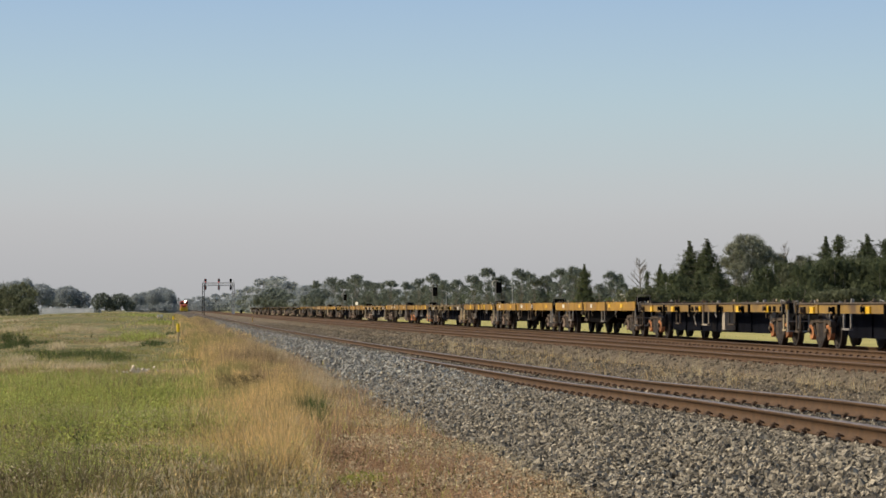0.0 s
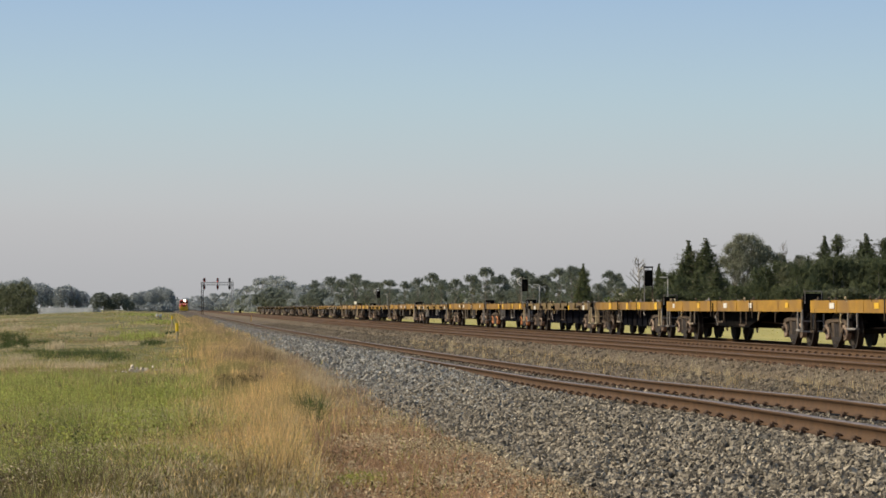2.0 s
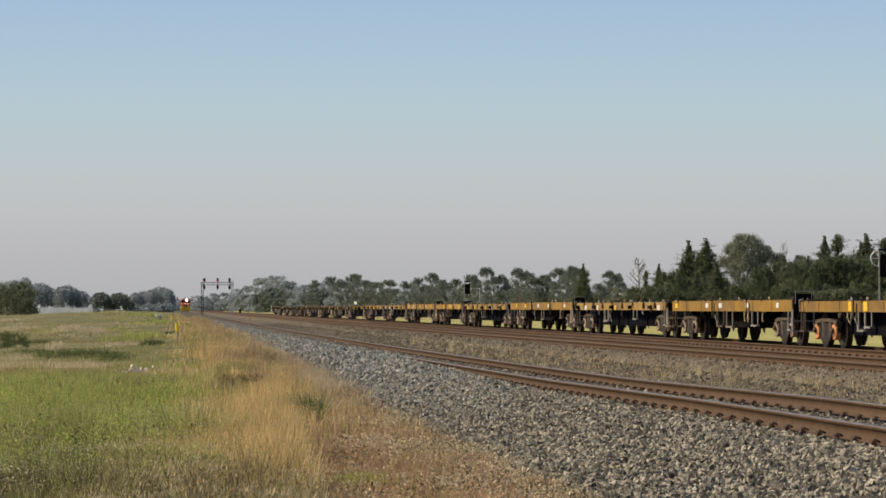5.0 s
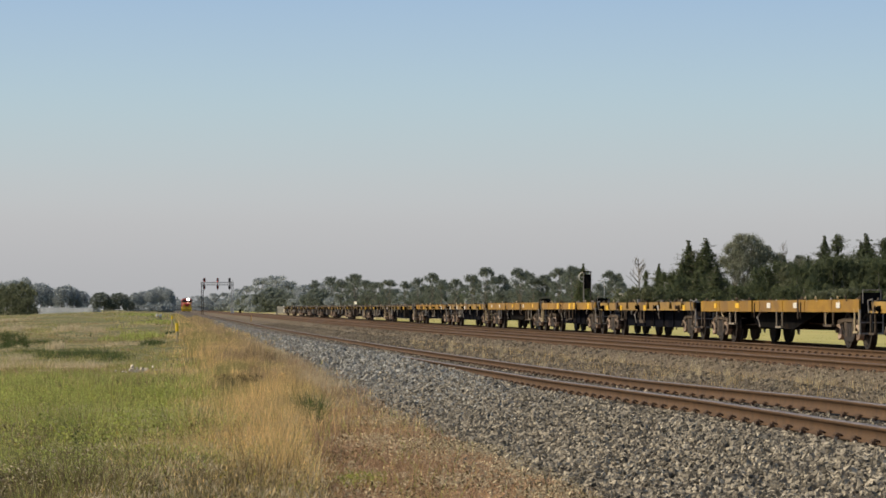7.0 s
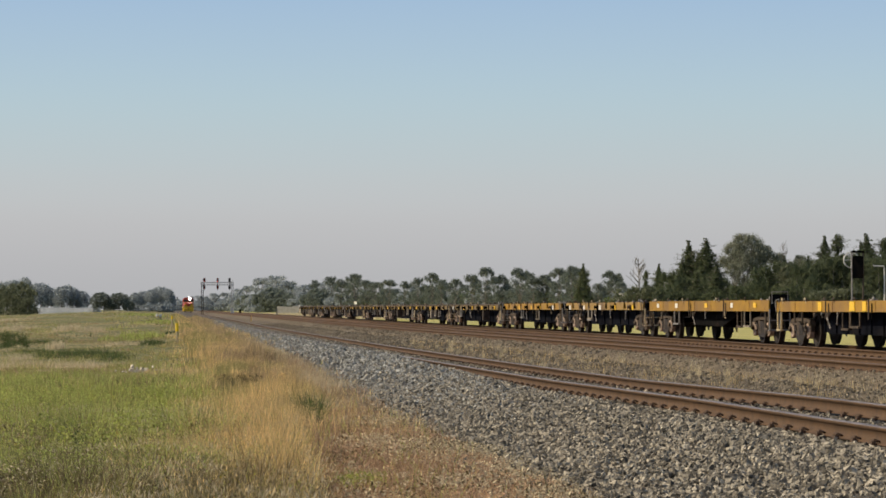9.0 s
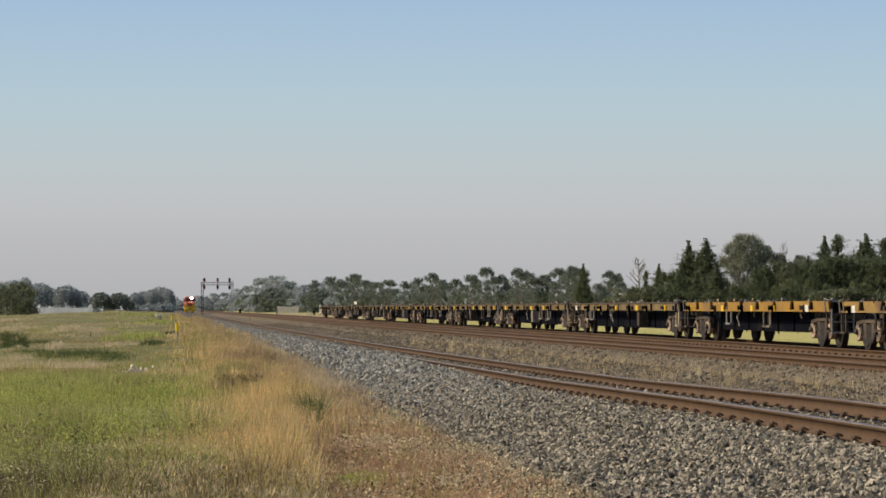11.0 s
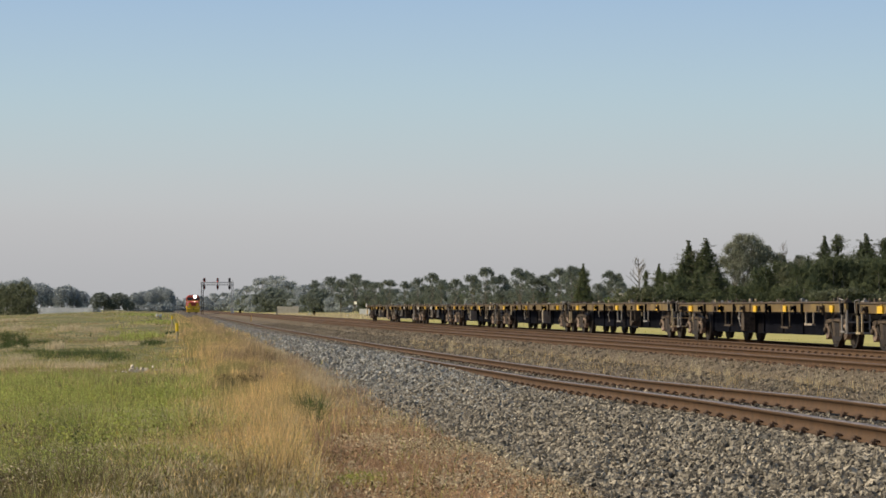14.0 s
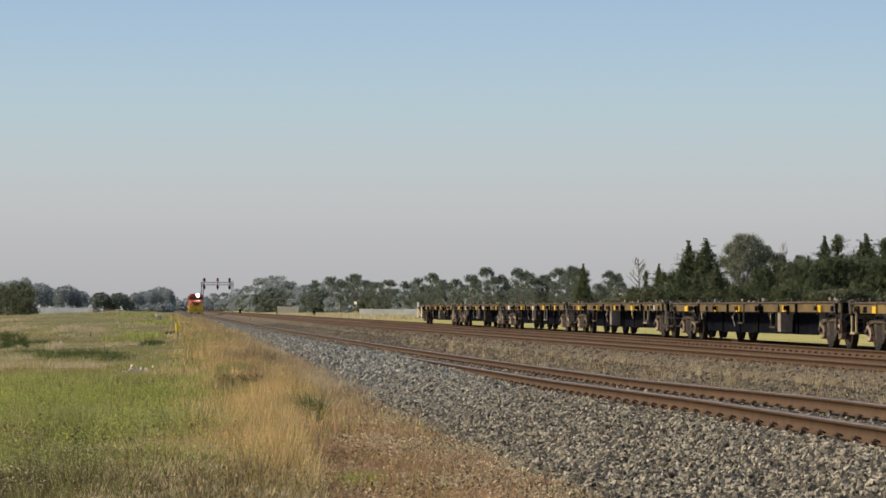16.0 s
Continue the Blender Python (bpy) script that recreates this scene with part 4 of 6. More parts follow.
def make_locomotive():
    """A single-ended diesel; local x points ahead, z is up from the rail head."""
    loco = thing("locomotive", "red and yellow diesel locomotive with a lit headlight", "locomotive", group="approaching locomotives")
    fr = Shape().box(-9.6, 9.6, -1.45, 1.45, 1.15, 1.55, c=0.06)
    part("frame", fr, M["locoyellow"], loco, "yellow frame skirt")
    nose = Shape().prism([(6.6, [(-1.38, 1.55), (1.38, 1.55), (1.38, 2.45), (1.15, 2.75), (-1.15, 2.75), (-1.38, 2.45)]),
                          (9.0, [(-1.30, 1.55), (1.30, 1.55), (1.25, 2.25), (1.0, 2.5), (-1.0, 2.5), (-1.25, 2.25)]),
                          (9.35, [(-1.15, 1.6), (1.15, 1.6), (1.1, 2.1), (0.9, 2.35), (-0.9, 2.35), (-1.1, 2.1)])])
    part("nose", nose, M["red"], loco, "red nose")
    for side in (-1, 1):
        part("nose_panel", Shape().prism([(9.352, [(side * 0.45, 1.56), (side * 1.14, 1.60), (side * 1.08, 2.1), (side * 0.9, 2.3), (side * 0.75, 2.3)]), (9.40, [(side * 0.45, 1.56), (side * 1.14, 1.60), (side * 1.08, 2.1), (side * 0.9, 2.3), (side * 0.75, 2.3)])]), M["locoyellow"], loco, "bright yellow panel on the nose")
    cab = Shape().prism([(4.2, [(-1.45, 1.55), (1.45, 1.55), (1.45, 3.5), (1.0, 3.98), (-1.0, 3.98), (-1.45, 3.5)]),
                         (6.55, [(-1.45, 1.55), (1.45, 1.55), (1.45, 3.5), (1.0, 3.98), (-1.0, 3.98), (-1.45, 3.5)]),
                         (6.75, [(-1.40, 1.55), (1.40, 1.55), (1.40, 3.45), (0.95, 3.9), (-0.95, 3.9), (-1.40, 3.45)])])
    c = part("cab", cab, M["red"], loco, "red cab")
    for y0, y1 in ((-1.28, -0.12), (0.12, 1.28)):
        part("windscreen", Shape().box(6.752, 6.80, y0, y1, 2.82, 3.40, c=0.03), M["glass"], c)
    for side in (-1, 1):
        part("side_window", Shape().box(4.8, 6.1, min(side * 1.452, side * 1.48), max(side * 1.452, side * 1.48), 2.8, 3.4), M["glass"], c)
    hood = Shape().prism([(-9.3, [(-1.0, 1.55), (1.0, 1.55), (1.0, 3.5), (0.8, 3.9), (-0.8, 3.9), (-1.0, 3.5)]), (4.15, [(-1.0, 1.55), (1.0, 1.55), (1.0, 3.5), (0.8, 3.9), (-0.8, 3.9), (-1.0, 3.5)])])
    part("hood", hood, M["red"], loco, "long red engine hood")
    part("yellow_band", Shape().box(6.802, 6.84, -1.40, 1.40, 2.62, 2.78, c=0.01), M["locoyellow"], loco)
    for k in range(3):
        part("radiator_fan", Shape().tube([(-8.0 + k * 1.4, 0, 3.88), (-8.0 + k * 1.4, 0, 4.02)], 0.6, 16), M["black"], loco)
    hl = Shape().tube([(6.76, 0.34, 3.62), (6.95, 0.34, 3.62)], 0.33, 14)
    part("headlight_housing", hl, M["black"], loco)
    part("headlight", Shape().tube([(6.951, 0.34, 3.62), (6.99, 0.34, 3.62)], 0.30, 14), M["lamp"], loco, "lit white headlight")
    for side in (-1, 1):
        part("ditch_light", Shape().tube([(9.61, side * 1.0, 1.40), (9.66, side * 1.0, 1.40)], 0.10, 10), M["white"], loco)
        part("handrail", Shape().tube([(9.55, side * 1.3, 1.55), (9.55, side * 1.3, 2.55), (6.9, side * 1.42, 2.6)], 0.025, 6), M["white"], loco)
        part("fuel_tank", Shape().box(-2.2, 2.2, min(side * 0.1, side * 1.3), max(side * 0.1, side * 1.3), 0.45, 1.14, c=0.1), M["black"], loco)
    pilot = Shape().prism([(9.6, [(-1.4, 0.30), (1.4, 0.30), (1.4, 1.15), (-1.4, 1.15)]), (9.75, [(-1.35, 0.22), (1.35, 0.22), (1.35, 1.0), (-1.35, 1.0)])])
    part("pilot", pilot, M["locoyellow"], loco, "yellow pilot plate")
    part("coupler", Shape().box(9.6, 10.15, -0.13, 0.13, 0.78, 1.04, c=0.03), M["bogie"], loco)
    for e in (-1, 1):
        b = part("bogie", Shape().box(e * 6.2 - 2.3, e * 6.2 + 2.3, -1.15, 1.15, 0.52, 0.95, c=0.08), M["black"], loco)
        for k in (-1.75, 0, 1.75):
            for side in (-1, 1):
                y = side * 0.78
                part("wheel", Shape().lathe_y(e * 6.2 + k, 0.51, [(0.48, y + side * 0.07), (0.51, y), (0.53, y - side * 0.07)], 20), M["wheel"], b)
    return loco


def make_approaching():
    a = make_locomotive()
    approaching.append((a, 1003.0))
    b = copy_thing(a, pose(0, 0, 0))
    tagged(b, "red and yellow trailing diesel locomotive behind the first one")
    for o in list(b.children_recursive):
        if o.name.startswith("headlight."):
            o.data = o.data.copy()
            o.data.materials[0] = M["white"]
    approaching.append((b, 1024.5))


# ---- placing by sight line ----
F_PX = 784 / math.tan(radians(18.36) / 2)


def across(x_view, distance):
    """World x of a place seen at column x_view of a 1568 wide view at that distance ahead."""
    return (x_view - 784) / F_PX * distance


def ground_at(x, y):
    s, p = plan_inverse(np.array([x]), np.array([y]))
    return float(ground_z(s, p)[0])


def ground_seen(x_view, y_view):
    """Distance ahead at which a sight line comes down on the field."""
    d = np.concatenate((np.arange(12, 120, 0.5), np.arange(120, 700, 2.0)))
    s, p = plan_inverse((x_view - 784) / F_PX * d, d)
    under = CZ - (y_view - 546) / F_PX * d <= ground_z(s, p)
    return float(d[np.argmax(under)]) if under.any() else 690.0


# ---- trees ----
def leaf_cloud(rng, centres, radii, per, size, flat=0.75, core=0.72, plates=26):
    """Leaf sprays (small bent quads) round ragged inner clumps; returns verts and faces."""
    vs, cores = [], []
    lat = [(-0.5, 4, 0.87), (0.1, 6, 1.0), (0.65, 4, 0.76)]
    for (c, r, n) in zip(centres, radii, per):
        d = rng.normal(size=(n, 3))
        d /= np.linalg.norm(d, axis=1, keepdims=True)
        rad = r * rng.uniform(0.35, 1.0, n) ** 0.5
        pos = np.array(c) + d * rad[:, None] * np.array([1, 1, flat])
        a = rng.normal(size=(n, 3))
        a /= np.linalg.norm(a, axis=1, keepdims=True)
        b = np.cross(a, d + rng.normal(size=(n, 3)) * 0.6)
        b /= np.linalg.norm(b, axis=1, keepdims=True) + 1e-9
        w = size * rng.uniform(0.5, 1.2, n)[:, None]
        q = np.stack((pos - a * w, pos + b * w * 0.55 + a * w * 0.1, pos + a * w * 1.1, pos - b * w * 0.5), 1)
        vs.append(q)
        if core:
            # overlapping leafy plates that close the middle of the clump
            m = plates
            d = rng.normal(size=(m, 3))
            d /= np.linalg.norm(d, axis=1, keepdims=True)
            pos = np.array(c) + d * (r * core * rng.uniform(0.5, 1.0, m))[:, None] * np.array([1, 1, flat])
            a = np.cross(d, rng.normal(size=(m, 3)))
            a /= np.linalg.norm(a, axis=1, keepdims=True) + 1e-9
            b = np.cross(d, a)
            w = r * rng.uniform(0.18, 0.32, m)[:, None]
            vs.append(np.stack((pos - a * w, pos + b * w * 0.8 - d * w * 0.3, pos + a * w, pos - b * w * 0.9 - d * w * 0.2), 1))
    v = np.concatenate(vs)
    f = np.arange(len(v) * 4).reshape(-1, 4)
    return v.reshape(-1, 3), f


def gum_tree(name, seed, height, spread, leaf, label, clumps=40, leaves=2000, trunk_share=0.16, lsize=0.15, dome=False, plates=26):
    """A tapered trunk with forking limbs and a broken crown."""
    rng = np.random.default_rng(seed)
    tree = thing(name, label, "tree", group="trees beside the line")
    wood = Shape()
    fork = height * trunk_share
    lean = rng.uniform(-0.05, 0.05, 2) * height
    wood.tube([(0, 0, -0.3), (lean[0] * 0.4, lean[1] * 0.4, fork * 0.5), (lean[0], lean[1], fork)], 0.032 * height * 0.6, 9, r2=0.02 * height * 0.6)
    lobes = []
    n = 9 if dome else 14
    for k in range(n):
        a = 2.4 * k + rng.uniform(-0.4, 0.4)
        q = 0.0 if k == 0 else spread * (0.22 + 0.48 * (k / n)) * rng.uniform(0.85, 1.15)
        R = spread * (rng.uniform(0.28, 0.42) if dome else rng.uniform(0.36, 0.52))
        top = height * (1.0 if k == 0 else (1 - 0.26 * (q / spread) ** 2) * rng.uniform(0.88, 0.99))
        if not dome and k > 5:
            top = height * rng.uniform(0.30, 0.78)
        c = (lean[0] + math.cos(a) * q, lean[1] + math.sin(a) * q, top - 0.62 * R)
        lobes.append((c, R))
        mid = (lean[0] + math.cos(a) * q * 0.4, lean[1] + math.sin(a) * q * 0.4, (fork + c[2]) / 2 + rng.uniform(-0.3, 0.4))
        z0 = fork * rng.uniform(0.75, 1.0)
        wood.tube([(lean[0] * z0 / fork, lean[1] * z0 / fork, z0), mid, c], 0.011 * height * 0.6, 6, r2=0.004 * height)
    part("trunk", wood, M["bark"], tree)
    centres, radii, per = [], [], []
    for (cx, cy, cz), R in lobes:
        for k in range(max(3, clumps // len(lobes))):
            u, a = rng.uniform(-0.35, 1.0), rng.uniform(0, 2 * math.pi)
            q = math.sqrt(max(0.0, 1 - u * u)) * rng.uniform(0.55, 1.0)
            r = height * (rng.uniform(0.055, 0.10) if dome else rng.uniform(0.07, 0.12))
            c = np.array((cx + math.cos(a) * q * R, cy + math.sin(a) * q * R, cz + u * R * 0.62))
            c[2] = min(c[2], height - r * 0.7)
            centres.append(c)
            radii.append(r)
            per.append(int(leaves / clumps * (r / (0.075 * height)) ** 2))
    v, f = leaf_cloud(rng, centres, radii, per, lsize * height / 10, plates=plates)
    part("crown", raw_mesh("crown", v, f, leaf), None, tree)
    return tree


def round_tree(name, seed, height, spread, leaf, label, stems=3):
    """Bare pale stems under one rounded, slightly lobed dome of leaves."""
    rng = np.random.default_rng(seed)
    tree = thing(name, label, "tree", group="trees beside the line")
    wood = Shape()
    for k in range(stems):
        a = 6.28 * k / stems + rng.uniform(-0.5, 0.5)
        q = spread * rng.uniform(0.15, 0.45)
        wood.tube([(q * 0.7 * math.cos(a), q * 0.7 * math.sin(a), -0.3), (q * math.cos(a), q * math.sin(a), height * 0.3), (q * 1.2 * math.cos(a), q * 1.2 * math.sin(a), height * 0.7)], 0.020 * height, 6, r2=0.006 * height)
    part("trunk", wood, M["bark"], tree)
    centres, radii, per = [], [], []
    shift = rng.uniform(0, 6.28, 3)
    for k in range(150):
        u = -0.85 + 1.85 * (k + 0.5) / 150
        a = 2.39996 * k
        ring = math.sqrt(max(0.0, 1 - u * u))
        lobe = 1 + 0.07 * math.sin(3 * a + shift[0]) * ring + 0.05 * math.sin(5 * a + 4 * u + shift[1]) + rng.uniform(-0.05, 0.03)
        r = spread * rng.uniform(0.17, 0.26)
        deep = (1.0 if k % 3 else rng.uniform(0.35, 0.8)) * lobe * (1 - 0.5 * r / spread)
        centres.append((math.cos(a) * ring * spread * deep, math.sin(a) * ring * spread * deep, height * (0.56 + 0.42 * u * deep)))
        radii.append(r)
        per.append(30)
    v, f = leaf_cloud(rng, centres, radii, per, 0.034 * spread, 0.85, core=0.85, plates=20)
    part("crown", raw_mesh("crown", v, f, leaf), None, tree)
    return tree


def pine_tree(name, seed, height, spread, label, leaves=4600, bare_top=False):
    """A conifer: straight trunk, whorls of boughs, ragged spire."""
    rng = np.random.default_rng(seed)
    tree = thing(name, label, "tree", group="conifers beside the line")
    wood = Shape().tube([(0, 0, -0.3), (0, 0, height * 0.5), (0.05 * spread, 0, height * 0.98)], 0.02 * height, 8, r2=0.03)
    centres, radii, per = [], [], []
    levels = 24
    inner = []
    for k in range(levels):
        t = 0.08 + 0.9 * k / levels
        z = height * t
        reach = spread * 1.1 * (1 - t) ** 0.86 * rng.uniform(0.75, 1.2) + 0.02 * spread
        reach *= min(1.0, 0.25 + (1 - t) * 4.0)
        if bare_top and 0.72 < t < 0.81:
            reach *= 0.2
        if bare_top and t >= 0.81:
            reach = 0.62 * spread * (1.1 - (t - 0.81) * 4.2)
        inner.append(((0, 0, z), max(0.08, reach * 0.70)))
        for j in range(6):
            a = 2 * math.pi * (j + rng.uniform(-0.4, 0.4)) / 6 + k
            q = reach * rng.uniform(0.5, 1.2)
            z = height * (t + rng.uniform(-0.05, 0.05))
            end = (math.cos(a) * q, math.sin(a) * q, z + q * rng.uniform(-0.05, 0.45))
            wood.tube([(0, 0, z - 0.1), end], 0.045, 4, r2=0.015)
            for u in (0.45, 0.8, 1.0):
                centres.append((end[0] * u, end[1] * u, z + (end[2] - z) * u))
                radii.append(max(0.16, q * 0.27) * (1.15 - 0.35 * u))
                per.append(max(4, int(leaves / (levels * 18) * (0.5 + 1.9 * (1 - t)))))
    centres.append((0.05 * spread, 0, height * 0.98))
    radii.append(0.02 * height)
    per.append(20)
    part("trunk", wood, M["bark"], tree)
    v, f = leaf_cloud(rng, centres, radii, per, 0.085 * height / 10, 0.8, core=0)
    v2, f2 = leaf_cloud(rng, [q[0] for q in inner], [q[1] for q in inner], [110] * levels, 0.12 * height / 10, 0.8, core=0.9)
    v, f = np.concatenate((v, v2)), np.concatenate((f, f2 + len(v)))
    part("crown", raw_mesh("crown", v, f, M["pineleaf"]), None, tree)
    return tree


def shrub(name, seed, height, spread, leaf, label, leaves=1800, lsize=0.125, clumps=22, plates=26):
    rng = np.random.default_rng(seed)
    tree = thing(name, label, "tree", group="trees beside the line")
    wood = Shape()
    centres, radii, per = [], [], []
    for k in range(clumps):
        a, q = rng.uniform(0, 6.28), spread * rng.uniform(0, 1) ** 0.5
        z = height * rng.uniform(0.08, 0.82) * (1 - 0.35 * q / spread)
        if k < 6:
            wood.tube([(0.1 * math.cos(a), 0.1 * math.sin(a), -0.2), (q * 0.6 * math.cos(a), q * 0.6 * math.sin(a), z)], 0.012 * height, 5, r2=0.01)
        centres.append((q * math.cos(a), q * math.sin(a), z))
        radii.append(height * rng.uniform(0.19, 0.29) * (22 / clumps) ** 0.3)
        per.append(leaves // clumps)
    part("trunk", wood, M["bark"], tree)
    v, f = leaf_cloud(rng, centres, radii, per, lsize * height / 6, plates=plates)
    part("crown", raw_mesh("crown", v, f, leaf), None, tree)
    return tree


def bare_tree(seed, height):
    rng = random.Random(seed)
    tree = thing("dead_tree", "leafless grey dead tree among the conifers", "tree", group="trees beside the line")
    wood = Shape().tube([(0, 0, -0.3), (0.1, 0, height * 0.5), (0.0, 0.1, height)], 0.02 * height, 7, r2=0.03)
    for k in range(30):
        z = height * rng.uniform(0.35, 0.95)
        a, q = rng.uniform(0, 6.28), (height - z) * 0.35 + 0.5
        e = (math.cos(a) * q, math.sin(a) * q, z + q * 0.9)
        wood.tube([(0.05, 0.05, z), e], 0.06, 5, r2=0.02)
        wood.tube([(e[0] * 0.6, e[1] * 0.6, z + q * 0.5), (e[0] * 0.8 + 0.3, e[1] * 0.9 - 0.2, z + q * 1.2)], 0.03, 4, r2=0.012)
    part("trunk", wood, M["bark"], tree)
    return tree


def make_trees():
    gums = [gum_tree("gum_tree", 31 + k, 10, (3.6, 4.6, 3.0)[k], M["farleaf"], "tall gum tree with a broken crown, colour paled for haze", clumps=84, leaves=1900, lsize=0.12, plates=11) for k in range(3)]
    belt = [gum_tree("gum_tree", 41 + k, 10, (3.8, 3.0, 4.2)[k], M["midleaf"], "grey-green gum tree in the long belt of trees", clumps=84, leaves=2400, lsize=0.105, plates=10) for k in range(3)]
    near = [gum_tree("gum_tree", 51 + k, 10, (4.0, 3.2)[k], M["palegum"], "grey-green gum tree with an open crown", clumps=117, leaves=11000, trunk_share=0.34, lsize=0.07, dome=True, plates=6) for k in range(2)]
    pines = [pine_tree("pine_tree", 71 + k, 10, (3.5, 2.4, 3.9)[k], "dark green pine with a ragged spire", bare_top=(k == 1)) for k in range(3)]
    shrubs = [shrub("bushy_tree", 91 + k, 6, 3.0, (M["bushleaf"], M["midleaf"], M["farleaf"])[k], ("bright green bushy tree", "dark bushy tree", "haze-grey bushy tree")[k] + " at the field's edge", leaves=1600, lsize=0.13, clumps=40, plates=16) for k in range(3)]
    close = [shrub("bushy_tree", 101 + k, 6, 3.0, (M["pineleaf"], M["gumleaf"])[k], ("dark green bushy conifer", "grey-green bushy tree")[k] + " behind the far track", leaves=3600, lsize=0.095, clumps=40, plates=12) for k in range(2)]
    used, tall = set(), {}
    r = random.Random(4)

    def place(base, x_view, top_view, distance, wide=1.0):
        x = across(x_view, distance)
        g = ground_at(x, distance)
        h = CZ + (546 - top_view) / F_PX * distance - g
        k = h / max(v.co.z for c in base.children if c.name.startswith("crown") for v in c.data.vertices) if base not in tall else h / tall[base]
        tall.setdefault(base, h / k)
        m = pose(x, distance, g, 0, 0, r.uniform(0, 360)) @ Matrix.Diagonal((k * wide, k * wide, k, 1))
        if base in used:
            copy_thing(base, m @ Matrix.Diagonal((*(1 / q for q in base.scale), 1)))
        else:
            used.add(base)
            base.matrix_basis = m
    G, N, P, B = gums, near, pines, shrubs
    # far side of the left field
    place(close[1], 16, 494, 560, 0.85)
    place(close[1], -28, 500, 580, 0.9)
    place(close[1], 34, 503, 552, 0.8)
    place(close[1], 47, 526, 548, 0.7)
    domes = [round_tree("gum_tree", 131 + k, 10, (4.4, 3.8, 3.3)[k], M["farleaf"], "rounded gum tree on bare stems beyond the field, coloured blue-grey for haze") for k in range(3)]
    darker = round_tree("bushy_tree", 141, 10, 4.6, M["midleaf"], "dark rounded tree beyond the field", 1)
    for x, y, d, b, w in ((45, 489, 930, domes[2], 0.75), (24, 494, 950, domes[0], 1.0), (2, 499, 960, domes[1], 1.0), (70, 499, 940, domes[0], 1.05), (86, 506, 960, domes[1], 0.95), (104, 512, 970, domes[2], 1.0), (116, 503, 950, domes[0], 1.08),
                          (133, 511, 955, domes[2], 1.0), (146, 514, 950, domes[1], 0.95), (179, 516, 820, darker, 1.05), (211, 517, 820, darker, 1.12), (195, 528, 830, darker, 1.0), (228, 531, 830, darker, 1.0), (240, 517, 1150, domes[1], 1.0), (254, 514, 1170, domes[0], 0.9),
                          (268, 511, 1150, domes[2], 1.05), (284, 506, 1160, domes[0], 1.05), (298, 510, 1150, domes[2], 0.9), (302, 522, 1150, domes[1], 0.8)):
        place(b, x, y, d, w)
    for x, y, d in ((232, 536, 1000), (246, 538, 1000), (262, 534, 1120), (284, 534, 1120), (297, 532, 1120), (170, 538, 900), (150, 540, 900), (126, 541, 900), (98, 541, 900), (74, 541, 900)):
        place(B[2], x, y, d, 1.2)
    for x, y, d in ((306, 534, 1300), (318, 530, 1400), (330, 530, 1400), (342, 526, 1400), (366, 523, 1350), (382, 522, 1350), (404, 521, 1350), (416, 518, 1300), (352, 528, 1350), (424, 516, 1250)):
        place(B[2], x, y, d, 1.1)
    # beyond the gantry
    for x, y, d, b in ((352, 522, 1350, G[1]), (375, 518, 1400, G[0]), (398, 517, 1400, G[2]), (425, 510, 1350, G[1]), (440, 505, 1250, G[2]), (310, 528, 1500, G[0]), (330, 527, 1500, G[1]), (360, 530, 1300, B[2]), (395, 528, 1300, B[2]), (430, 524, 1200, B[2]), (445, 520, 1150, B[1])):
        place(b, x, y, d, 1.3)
    # the long line of gums behind the far track
    line = [(462, 490, 950, G[0]), (490, 486, 930, G[1]), (512, 496, 900, G[2]), (536, 502, 880, G[0]), (560, 494, 860, G[1]), (582, 488, 850, G[2]), (604, 492, 820, G[1]), (624, 483, 800, G[0]),
            (646, 494, 780, G[1]), (668, 498, 760, G[2]), (690, 494, 740, G[0]), (714, 496, 730, G[1]), (738, 490, 720, G[2]), (760, 481, 700, G[0]), (784, 494, 690, G[1]), (806, 492, 670, G[0]),
            (830, 484, 650, G[2]), (862, 471, 640, G[0]), (886, 484, 640, G[1]), (920, 472, 630, G[2]), (944, 490, 620, G[0]), (966, 484, 620, G[1]), (988, 472, 610, G[0]), (1012, 468, 600, G[1]),
            (1080, 477, 600, G[2]), (1100, 498, 590, G[0]), (1060, 500, 590, G[1]), (1080, 521, 480, B[0]), (1122, 517, 470, B[1]), (1104, 525, 470, B[1])]
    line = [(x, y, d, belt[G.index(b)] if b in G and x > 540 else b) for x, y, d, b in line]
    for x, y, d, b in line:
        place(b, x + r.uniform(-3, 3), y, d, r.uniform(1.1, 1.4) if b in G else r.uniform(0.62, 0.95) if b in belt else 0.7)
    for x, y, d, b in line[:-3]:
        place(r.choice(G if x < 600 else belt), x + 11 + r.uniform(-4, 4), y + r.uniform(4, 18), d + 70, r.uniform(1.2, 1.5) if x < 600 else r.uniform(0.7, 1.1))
    for k in range(34):
        x = 455 + k * 20 + r.uniform(-8, 8)
        d = 900 - (x - 455) * 0.48
        place(r.choice([B[1], B[2], B[1], B[0] if x > 640 else B[2]]), x, r.uniform(506, 522), d, r.uniform(0.8, 1.1))
    # conifers and gums near the right
    place(P[0], 1032, 466, 520, 1.1)
    bt = bare_tree(3, 10)
    x = across(1130, 480)
    bt.matrix_basis = pose(x, 480, ground_at(x, 480)) @ Matrix.Diagonal((1.0, 1.0, 1.02, 1))
